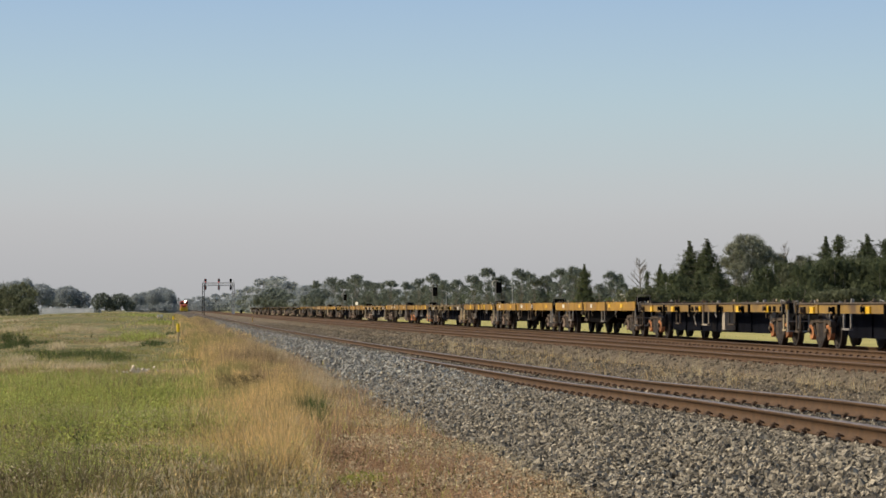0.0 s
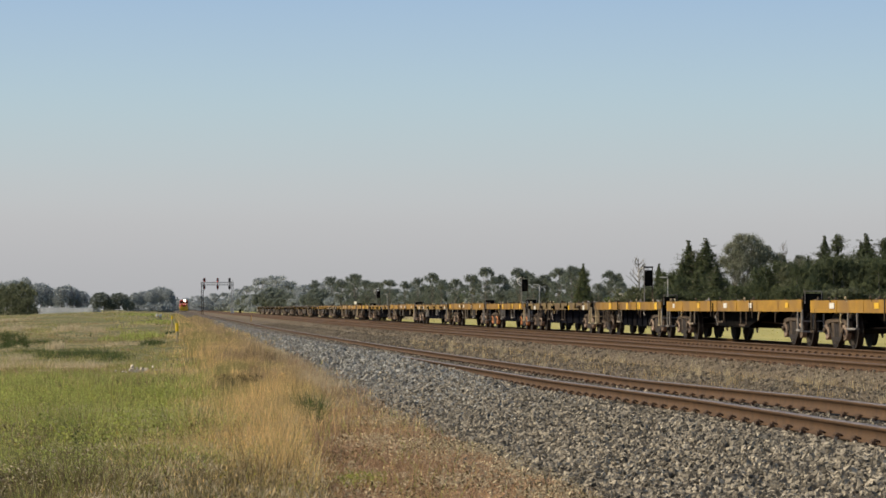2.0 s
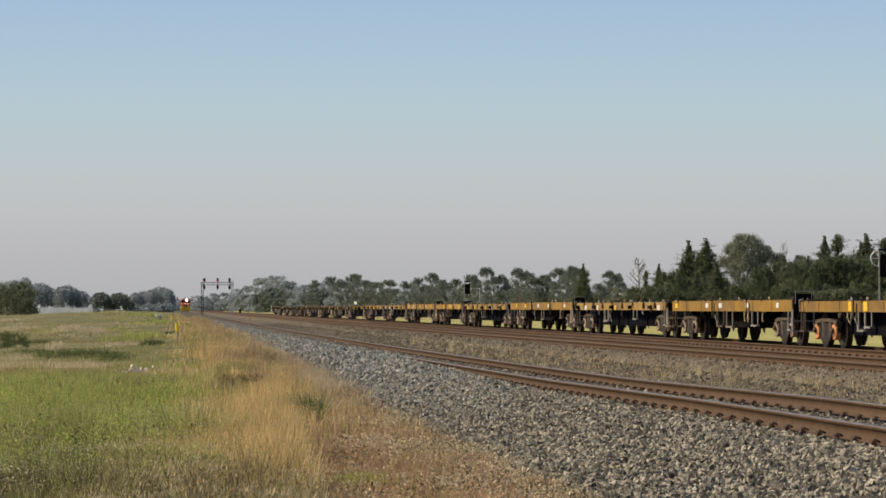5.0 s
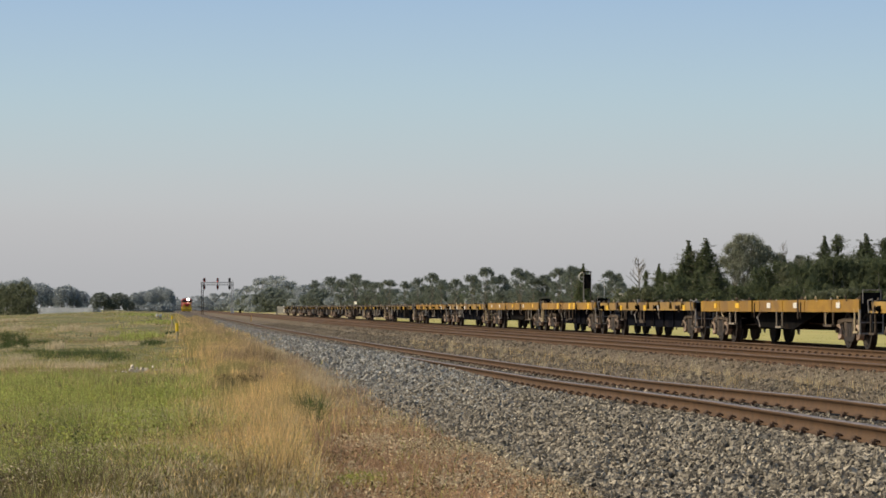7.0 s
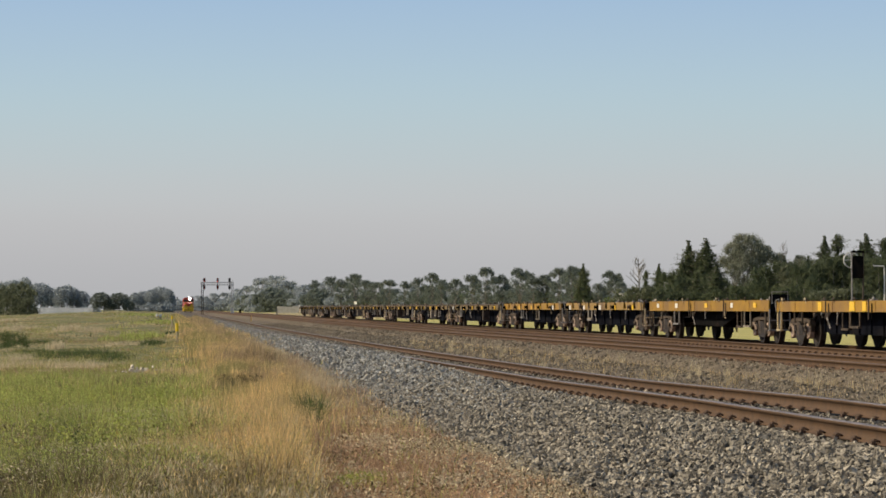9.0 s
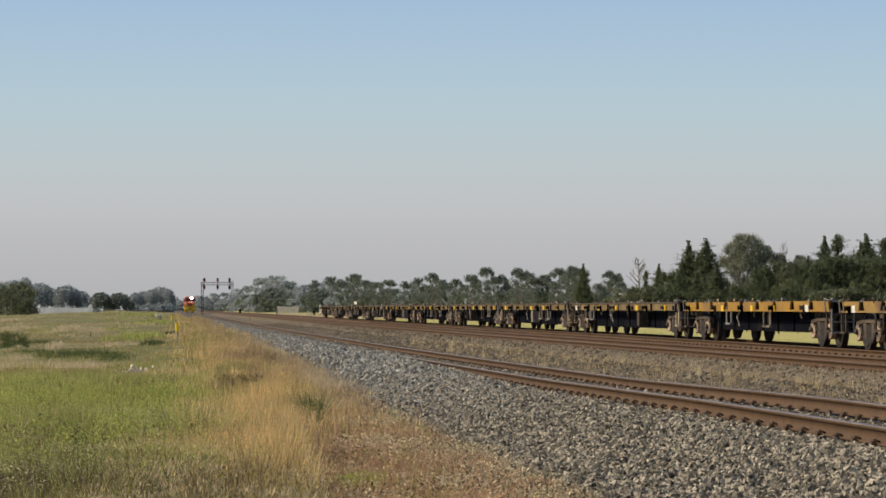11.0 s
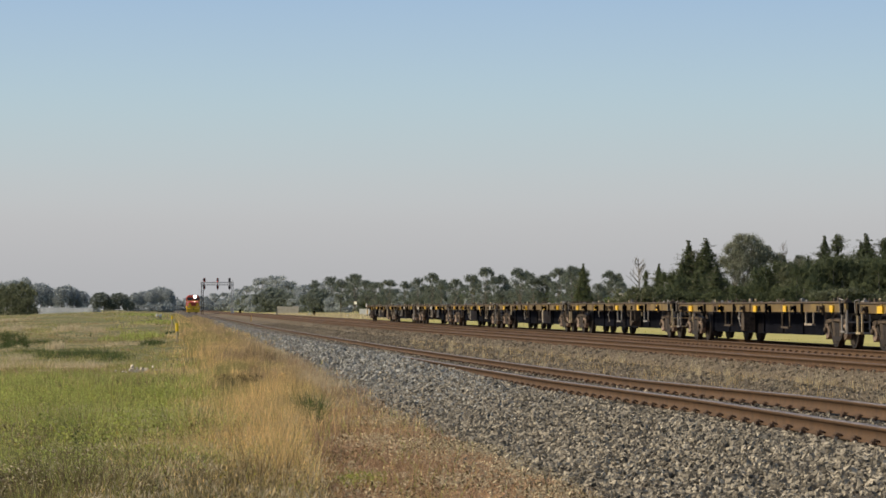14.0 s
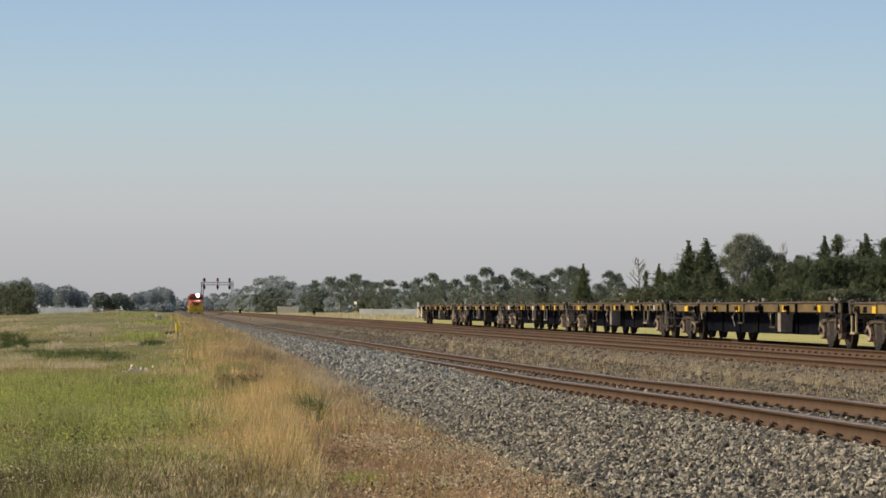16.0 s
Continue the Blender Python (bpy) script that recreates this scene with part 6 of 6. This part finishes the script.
    keep = rng.uniform(0, 1, n) < np.clip((f + 0.1) * 4, 0, 1) * np.where(clump > 0.42, 1.0, 0.45)
    h = rng.uniform(0.35, 1.0, n) ** 0.8 * (0.30 + 0.34 * wave) * (0.7 + 0.5 * clump) * np.clip((1.04 - f) * 5, 0.35, 1) * np.interp(s, [27, 42, 60, 330], [0.75, 0.9, 1.08, 1.15])
    w = rng.uniform(0.007, 0.014, n) * np.maximum(1, s / 42)
    tone = field_noise(x, y * 0.3, 1.0, 23.0) + 0.20 * rng.normal(size=n)
    russet = tone > np.interp(f, [0, 0.35, 0.8, 1], [0.95, 0.62, 0.40, 0.36])
    olive = ~russet & (tone < np.interp(f, [0, 0.5, 1], [0.46, 0.26, 0.2]))
    gold, murky, fresh = cover(GOLD, x, y), cover(MURKY, x, y), np.maximum(cover(DEEP, x, y), cover(LUSH, x, y))
    h = h * (1 + 0.10 * gold - 0.12 * murky)
    russet &= rng.uniform(0, 1, n) > gold
    olive &= rng.uniform(0, 1, n) > gold
    keep &= rng.uniform(0, 1, n) > fresh
    hollow = keep & (rng.uniform(0, 1, n) < murky) | keep & (field_noise(x, y * 0.22, 0.8, 29.0) + 0.15 * rng.normal(size=n) > np.interp(s, [30, 42, 60, 90, 140], [0.95, 0.86, 0.90, 0.90, 0.95])) & (f > 0.15)
    keep &= ~hollow
    for pick, mat, name, label in ((keep & ~russet & ~olive, M["straw"], "tall_dry_grass", "tall golden dry grass on the verge"), (keep & russet, M["russet"], "russet_grass", "tall rusty brown seeding grass on the verge"),
                                   (keep & olive, M["olive"], "olive_grass", "olive half-dry grass on the verge"), (hollow, M["darkweed"], "dark_verge_weeds", "dark brown weeds in hollows of the verge")):
        blades(name, label, mat, x[pick], y[pick], h[pick], w[pick], rng, 0.5)
    # dead growth thinning out over the toe of the ballast
    n = 90000
    s = 36 * (125 / 36) ** rng.uniform(0, 1, n)
    f = rng.uniform(0, 1, n) ** 1.6
    p = np.interp(s, [27, 36, 45, 57, 80, 106, 160], [1.7, 2.5, 3.35, 3.95, 4.6, 4.95, 5.3]) - 0.25 + f * np.interp(s, [36, 48, 62, 90, 125], [1.5, 1.4, 1.15, 0.85, 0.5])
    x, y = plan(s, p)
    tone = field_noise(x * 1.2, y * 0.4, 0.5, 37.0) + 0.2 * rng.normal(size=n)
    keep = rng.uniform(0, 1, n) < np.clip(1.15 - f, 0, 1) * np.where(field_noise(x * 1.6, y * 0.4, 0.35, 43.0) > 0.44, 1.0, 0.3)
    h = rng.uniform(0.3, 1.0, n) * (0.38 - 0.26 * f) * np.interp(s, [36, 60], [0.6, 1.0]) * np.where(tone > 0.72, 1.25, 1.0)
    w = rng.uniform(0.006, 0.012, n) * np.maximum(1, s / 42)
    for pick, mat, name, label in ((keep & (tone < 0.40), M["brownweed"], "brown_fringe", "reddish-brown dead weeds straggling over the ballast toe"), (keep & (tone >= 0.40) & (tone < 0.68), M["russet"], "russet_fringe", "thin rusty grass straggling over the ballast toe"),
                                   (keep & (tone >= 0.68), M["pale"], "pale_fringe", "pale dry stalks straggling over the ballast toe")):
        blades(name, label, mat, x[pick], y[pick], h[pick], w[pick], rng, 0.6)
    # dry and green tussocks of the far field
    for rows, mat, name, label, lo, hi in ((STRAWY, M["pale"], "dry_tussocks", "pale dry tussocks in streaks over the far field", 0.16, 0.46), (LUSH[4:8], M["green"], "green_tussocks", "bright green tussocks in the far field", 0.12, 0.42), (DEEP[4:], M["bushleaf"], "dark_tussocks", "dark green tussocks in the far field", 0.10, 0.30)):
        xs, ys, hs, ws = [], [], [], []
        for px, py, ax, ay, k in rows:
            for c in range(16):
                m = 46
                cx, cy = px + ax * 0.5 * rng.normal(), py + ay * 0.32 * rng.normal()
                xs.append(cx + rng.normal(size=m) * 0.16 * ax), ys.append(cy + rng.normal(size=m) * 0.12 * ay)
                hs.append(rng.uniform(lo, hi, m) * k * rng.uniform(0.5, 1.15)), ws.append(rng.uniform(0.012, 0.028, m) * max(1.0, py / 75))
        blades(name, label, mat, np.concatenate(xs), np.concatenate(ys), np.concatenate(hs), np.concatenate(ws), rng, 0.8)
    # pale seed heads over the dry grass
    x, y = sow(rng, 60000, 16, 45, 60, 620)
    s, p, left, right, nz = zones(x, y)
    keep = (p > left - 0.6) & (p < right + 0.15) & (rng.uniform(0, 1, len(x)) < 0.8)
    x, y, s, p, nz = x[keep], y[keep], s[keep], p[keep], nz[keep]
    z = ground_z(s, p) + rng.uniform(0.12, 0.36, len(x)) * (0.65 + 0.75 * nz)
    d = rng.normal(size=(len(x), 3)) * np.array([0.5, 0.5, 0.3]) + np.array([0, 0, 1.0])
    e = np.stack((np.cos(p * 50), np.sin(p * 50), np.zeros(len(x))), -1)
    c = np.stack((x, y, z), -1)
    w = rng.uniform(0.010, 0.024, (len(x), 1))
    v = np.stack((c - d * w, c + e * w * 0.28, c + d * w, c - e * w * 0.28), 1)
    paler = rng.uniform(0, 1, len(x)) < np.interp(y, [20, 30, 40], [0.75, 0.45, 0.1])
    for pick, mat, label in ((~paler, M["straw"], "golden seed heads over the dry grass"), (paler, M["pale"], "pale seed heads over the dry grass")):
        me = raw_mesh("seed_heads", v[pick].reshape(-1, 3), np.arange(pick.sum() * 4).reshape(-1, 4), mat)
        tagged(new("seed_heads", me), label, "grass", kind="stuff")
    # flat litter over the ballast toe
    for mat, name, label, count in ((M["pale"], "dry_litter", "pale dry stalks lying over the gravel edge", 40000), (M["brownweed"], "brown_litter", "red-brown dead stalks lying over the gravel edge", 46000)):
        s = 16 + 60 * rng.uniform(0, 1, count) ** 1.3
        edge = np.interp(s, S_KNOTS, [1.15, 1.65, 1.95, 2.4, 3.75, 4.9, 5.8, 6.1, 6.2])
        p = edge - 0.1 + rng.uniform(0, 1, count) ** 1.25 * np.interp(s, [20, 40, 60, 90], [2.6, 2.0, 0.9, 0.3])
        ok = field_noise(s * 1.4, p * 2.0, 0.35, 5.5) > 0.42
        s, p = s[ok], p[ok]
        x, y = plan(s, p)
        blades(name, label, mat, x, y, rng.uniform(0.02, 0.10, len(x)), rng.uniform(0.005, 0.012, len(x)) * np.maximum(1, s / 30), rng, 3.0)
    # broad leaves of low weeds, in clumps
    def leaves(name, label, mat, n, y0, y1, c0, c1, lo, hi, size, seed, cut):
        x, y = sow(rng, n, y0, y1, c0, c1)
        s, p, left, right, nz = zones(x, y)
        ok = field_noise(x, y * 0.5, 0.7, seed) + 0.12 * rng.normal(size=n) > cut
        if "litter" not in name:
            ok &= p < np.where(rng.uniform(0, 1, n) < 0.8, left + 0.2, right)
        else:
            ok &= (p > right - 0.3) & (p < right + 2.4)
        x, y, s, p, nz = x[ok], y[ok], s[ok], p[ok], nz[ok]
        z = ground_z(s, p) + rng.uniform(lo, hi, len(x)) * (0.65 + 0.75 * nz)
        c = np.stack((x, y, z), -1)
        a = rng.normal(size=(len(x), 3))
        a /= np.linalg.norm(a, axis=1, keepdims=True)
        b = np.cross(a, rng.normal(size=(len(x), 3)))
        b /= np.linalg.norm(b, axis=1, keepdims=True) + 1e-9
        w = size * rng.uniform(0.5, 1.3, (len(x), 1))
        v = np.stack((c - a * w, c + b * w * 0.45, c + a * w, c - b * w * 0.45), 1)
        me = raw_mesh(name, v.reshape(-1, 3), np.arange(len(x) * 4).reshape(-1, 4), mat)
        tagged(new(name, me), label, "weeds", kind="stuff")
    leaves("weed_leaves", "bright yellow-green leaves of low weeds in the grass", M["leafy"], 200000, 21, 48, -10, 470, 0.06, 0.28, 0.012, 3.0, 0.44)
    leaves("seed_specks", "pale seeds on the tips of the near weeds", M["pale"], 40000, 19, 36, -10, 620, 0.14, 0.38, 0.011, 8.0, 0.50)
    leaves("weed_tips", "yellow-green tips of the near weeds", M["green"], 75000, 22, 42, -10, 560, 0.12, 0.36, 0.015, 14.0, 0.46)
    leaves("seeding_weeds", "brown seed heads of weeds along the field's foot", M["darkweed"], 60000, 20, 31, -10, 600, 0.06, 0.30, 0.019, 6.0, 0.54)
    leaves("litter_leaves", "red-brown dry leaves lying on the gravel edge", M["brownweed"], 70000, 22, 46, 480, 980, 0.0, 0.07, 0.017, 9.0, 0.42)
    leaves("pale_litter", "pale dry twigs and leaves lying on the gravel edge", M["pale"], 60000, 22, 60, 440, 960, 0.03, 0.13, 0.018, 4.0, 0.48)
    leaves("dark_litter", "dark brown dead weeds lying on the gravel edge", M["darkweed"], 50000, 22, 60, 440, 960, 0.0, 0.12, 0.019, 12.0, 0.54)
    # bushy leafy weeds in the lush part of the near field
    vs, dull = [], []
    for k in range(1500):
        xv, d = rng.uniform(-10, 300), 24 + 26 * rng.uniform() ** 1.2
        cx, cy = across(xv, d), d
        if rng.uniform() > 0.06 + 0.94 * cover(LUSH[1:2], np.array([cx]), np.array([cy]))[0]:
            continue
        m, top, wide = int(rng.uniform(40, 90)), rng.uniform(0.22, 0.42), rng.uniform(0.07, 0.16)
        u = rng.uniform(0.25, 1.0, m)
        a, q = rng.uniform(0, 6.28, m), wide * rng.uniform(0.2, 1.0, m) * (1.25 - 0.6 * u)
        c = np.stack((cx + np.cos(a) * q, cy + np.sin(a) * q, ground_at(cx, cy) + top * u), -1)
        n1 = rng.normal(size=(m, 3)) + np.array([0, 0, 0.3])
        n1 /= np.linalg.norm(n1, axis=1, keepdims=True)
        n2 = np.cross(n1, rng.normal(size=(m, 3)))
        n2 /= np.linalg.norm(n2, axis=1, keepdims=True) + 1e-9
        w = rng.uniform(0.010, 0.026, (m, 1))
        (dull if d < 31 and k % 8 == 0 else vs).append(np.stack((c - n1 * w, c + n2 * w * 0.55, c + n1 * w, c - n2 * w * 0.55), 1))
    for rows, mat, name, label in ((vs, M["leafy"], "leafy_weeds", "bushy yellow-green weeds in the near field"), (dull, M["bushleaf"], "dark_leafy_weeds", "bushy dark green weeds in the near field")):
        v = np.concatenate(rows)
        tagged(new(name, raw_mesh(name, v.reshape(-1, 3), np.arange(len(v) * 4).reshape(-1, 4), mat)), label, "weeds", kind="stuff")
    # single stalks standing out of the near grass
    for mat, name, label, n, lo, hi in ((M["pale"], "pale_stalks", "pale dry stalks standing out of the near grass", 3600, 0.26, 0.46), (M["straw"], "golden_stalks", "golden stalks standing out of the near grass", 4200, 0.26, 0.44), (M["darkweed"], "dark_stalks", "dark brown stalks standing out of the near grass", 4200, 0.22, 0.42)):
        x, y = sow(rng, n, 19, 36, -10, 600)
        s, p, left, right, nz = zones(x, y)
        ok = (p < right + 0.1) & (field_noise(x, y * 0.5, 0.4, 51.0 + n % 7) > 0.46)
        x, y = x[ok], y[ok]
        blades(name, label, mat, x, y, rng.uniform(lo, hi, len(x)), rng.uniform(0.008, 0.014, len(x)), rng, 0.55)
    # yellow flowers
    x, y = sow(rng, 9000, 21, 46, 0, 400)
    keep = rng.uniform(0, 1, len(x)) < np.maximum(0.12 * (field_noise(x, y, 0.9, 3.0) > 0.58), 0.55 * cover(LUSH, x, y))
    x, y = x[keep], y[keep]
    s, p = plan_inverse(x, y)
    z = ground_z(s, p) + rng.uniform(0.20, 0.36, len(x))
    v = np.stack((x, y, z), -1)[:, None, :] + np.array([(-1, 0, 0), (0, -0.5, -0.6), (1, 0, 0.1), (0, 0.5, 0.8)])[None] * rng.uniform(0.004, 0.008, (len(x), 1, 1))
    me = raw_mesh("wildflowers", v.reshape(-1, 3), np.arange(len(x) * 4).reshape(-1, 4), M["petal"])
    tagged(new("wildflowers", me), "small yellow wildflowers dotted through the grass", "flowers", kind="stuff")
    # the same grass going on in the near field
    n = 26000
    x, y = rng.uniform(-9, 5, n), rng.uniform(-7, 23, n)
    s, p = plan_inverse(x, y)
    dry = (p > 0.2 + 0.9 * (field_noise(x, y, 1.3, 2.0) - 0.5)) & (p < 1.7)
    keep = (p < 1.7) & (x * x + y * y > 0.6)
    for pick, mat, name, label in ((keep & ~dry, M["green"], "near_grass", "yellow-green grass and weeds in the near field"), (keep & dry, M["straw"], "near_dry_grass", "golden dry grass along the near ballast edge")):
        m = int(pick.sum())
        blades(name, label, mat, x[pick], y[pick], rng.uniform(0.06, 0.2, m), rng.uniform(0.006, 0.012, m), rng, 0.8)
    # dry tufts between the tracks
    xs, ys, hs, ws = [], [], [], []
    for k in range(110):
        s0, p0 = 38 + 70 * rng.uniform() ** 1.3, rng.uniform(10.4, 13.0)
        m = int(rng.uniform(14, 40))
        s, p = s0 + rng.normal(size=m) * 0.06, p0 + rng.normal(size=m) * 0.03
        x, y = plan(s, p)
        xs.append(x), ys.append(y)
        hs.append(rng.uniform(0.15, 1.0, m) * rng.uniform(0.14, 0.5)), ws.append(rng.uniform(0.005, 0.010, m) * max(1, s0 / 55))
    blades("dry_tufts", "sparse pale dry grass tufts in the gravel between the tracks", M["pale"], np.concatenate(xs), np.concatenate(ys), np.concatenate(hs), np.concatenate(ws), rng, 0.5)
    n = 5000
    s = 34 * (110 / 34) ** rng.uniform(0, 1, n)
    p = rng.normal(size=n) * 0.55 + 11.6
    ok = (field_noise(s * 0.5, p * 1.5, 0.5, 41.0) > 0.48) & (p > 10.2) & (p < 13.2)
    s, p = s[ok], p[ok]
    x, y = plan(s, p)
    blades("thin_stalks", "thin golden dry stalks in the gravel between the tracks", M["straw"], x, y, rng.uniform(0.05, 0.22, len(x)), rng.uniform(0.004, 0.008, len(x)) * np.maximum(1, s / 45), rng, 0.4)
    # rank dry growth along the far fence
    s = rng.uniform(320, 640, 7000)
    p = 22.5 + rng.uniform(0, 1, 7000) ** 1.4 * 22
    x, y = plan(s, p)
    blades("rank_grass", "tall tan dry grass along the far fence", M["pale"], x, y, rng.uniform(0.15, 0.5, len(x)), rng.uniform(0.10, 0.2, len(x)), rng, 0.6)
    # field beyond the far track
    s = 50 + 450 * rng.uniform(0, 1, 60000) ** 1.5
    p = 22 + rng.uniform(0, 1, 60000) ** 1.6 * 150
    x, y = plan(s, p)
    ok = (x / y < 0.18) & (x / y > -0.12)
    x, y, s = x[ok], y[ok], s[ok]
    blades("field_grass", "sunlit yellow-green grass beyond the far track", M["pasture"], x, y, rng.uniform(0.02, 0.06, len(x)), rng.uniform(0.03, 0.08, len(x)) * np.maximum(1, s / 120), rng, 2.0)


def weed_plant(name, label, seed, x, y, height, spread, mat, stems=14, leaves=26, leaf=0.02):
    """One branching weed: thin stems with small leaves and seeds up each."""
    rng = np.random.default_rng(seed)
    plant = thing(name, label, "weed", group="weeds in the grass")
    plant.matrix_basis = pose(x, y, ground_at(x, y))
    sv, lv = [], []
    for k in range(stems):
        a, q = rng.uniform(0, 6.28), spread * rng.uniform(0.15, 1.0)
        top = np.array((math.cos(a) * q, math.sin(a) * q, height * rng.uniform(0.55, 1.0)))
        foot = np.array((math.cos(a) * q * 0.25, math.sin(a) * q * 0.25, -0.02))
        side = np.array((-math.sin(a), math.cos(a), 0)) * 0.003
        sv.append((foot - side, foot + side, top))
        t = rng.uniform(0.25, 1.02, leaves)[:, None]
        c = foot + (top - foot) * t + rng.normal(size=(leaves, 3)) * 0.02
        d = rng.normal(size=(leaves, 3)) * leaf * 0.7
        e = rng.normal(size=(leaves, 3)) * leaf * 0.35
        lv.append(np.stack((c - d, c + e, c + d, c - e), 1))
    sv = np.array(sv).reshape(-1, 3)
    part("stem", raw_mesh("stem", sv, np.arange(len(sv)).reshape(-1, 3), M["brownweed"]), None, plant)
    lv = np.concatenate(lv).reshape(-1, 3)
    part("foliage", raw_mesh("foliage", lv, np.arange(len(lv)).reshape(-1, 4), mat), None, plant)


def make_weeds():
    """Taller weeds that stand out of the grass, by view column and distance."""
    r = random.Random(8)
    rows = []
    for k in range(24):      # dark seeding weeds at the lower edge
        rows.append((r.uniform(-10, 560), r.uniform(20, 24), r.uniform(0.22, 0.36), 0.22, "darkweed", "dark brown seeding weed"))
    for k in range(70):      # bright green weeds
        rows.append((r.uniform(-20, 400), r.uniform(23, 36), r.uniform(0.24, 0.42), 0.2, "green", "bright yellow-green weed"))
    for k in range(15):      # rusty weeds in the golden strip
        rows.append((r.gauss(442, 30), r.uniform(46, 64), r.uniform(0.24, 0.44), 0.3, ("brownweed", "darkweed", "straw", "darkweed")[k % 4], "rusty brown weed"))
    for k in range(7):      # stalks along the strip's edge
        rows.append((r.gauss(580, 14), r.uniform(18.5, 27), r.uniform(0.18, 0.36), 0.07, "brownweed", "dark dry weed stalk"))
    for k in range(6):
        rows.append((r.gauss(543, 13), r.uniform(36, 41), r.uniform(0.2, 0.36), 0.2, "bushleaf", "low green weed"))
    for k in range(5):
        rows.append((r.gauss(655, 25), r.uniform(24.5, 26.5), r.uniform(0.10, 0.18), 0.2, "leafy", "low green weed"))
    for k in range(7):
        rows.append((r.gauss(640, 40), r.uniform(30, 40), r.uniform(0.10, 0.20), 0.2, "pale", "pale dry weed"))
    for k in range(7):
        rows.append((r.gauss(15, 12), r.uniform(105, 120), r.uniform(0.35, 0.6), 0.5, "bushleaf", "dark green weed"))
    for i, (xv, d, h, w, mat, label) in enumerate(rows):
        weed_plant("weed_plant", label + " standing in the grass", 300 + i, across(xv, d), d, h, w, M[mat], leaf=(0.013 if mat in ("green", "leafy") else 0.009) if d < 36 else 0.018, leaves=24 if d < 36 else 70)


# ---- build ----
make_ground()
make_train()
make_approaching()
make_trees()
make_gantry()
make_lineside()
make_litter()
moth = make_moth()
make_grass()
make_weeds()
make_ballast()
make_track("standard-gauge track on grey concrete sleepers with rust-brown rails", P1, GAUGE1, head_1, 0.667, M["sleeper"], 18, 240, 0.2)
make_track("broad-gauge track with rust-brown rails on stained sleepers", P2, GAUGE2, lambda s: HEAD2, 0.68, M["rusty"], 36, 210, 0.1)
make_track("broad-gauge track with rust-brown rails under the passing wagons", P3, GAUGE2, lambda s: HEAD3 + float(dip(s)), 0.68, M["rusty"], 44, 220, 0.4)

# ---- what moves ----
def motions():
    times = [0.0] + [1.0 * k for k in range(1, 16)] + [16.0]
    for w, u in wagons:
        walk(w, [(t, on_line(u - TRAIN_SPEED * t, P3, HEAD3 + float(dip(u - TRAIN_SPEED * t)))) for t in times])
    for v, s0 in approaching:
        walk(v, [(t, on_line(s0 - LOCO_SPEED * t, P1, float(head_1(s0 - LOCO_SPEED * t)), 180)) for t in times])
    rest, gone = pose(across(330, 21), 21, 0.06, 0, 0, 10), pose(-9.5, 24, 2.6, 0, 0, 10)
    walk(moth, [(0.0, rest), (3.0, rest), (3.1, pose(across(315, 21), 21, 0.5, 0, -25, 10)), (3.3, pose(across(197, 20.5), 20.5, CZ + 113 / F_PX * 20.5, 0, -10, 10)),
                (3.5, pose(across(38, 20), 20, CZ + 108 / F_PX * 20, 40, -45, 10)), (3.7, pose(across(-120, 20), 20, 2.15, 0, 0, 10)), (5.0, gone), (16.0, gone)])


motions()
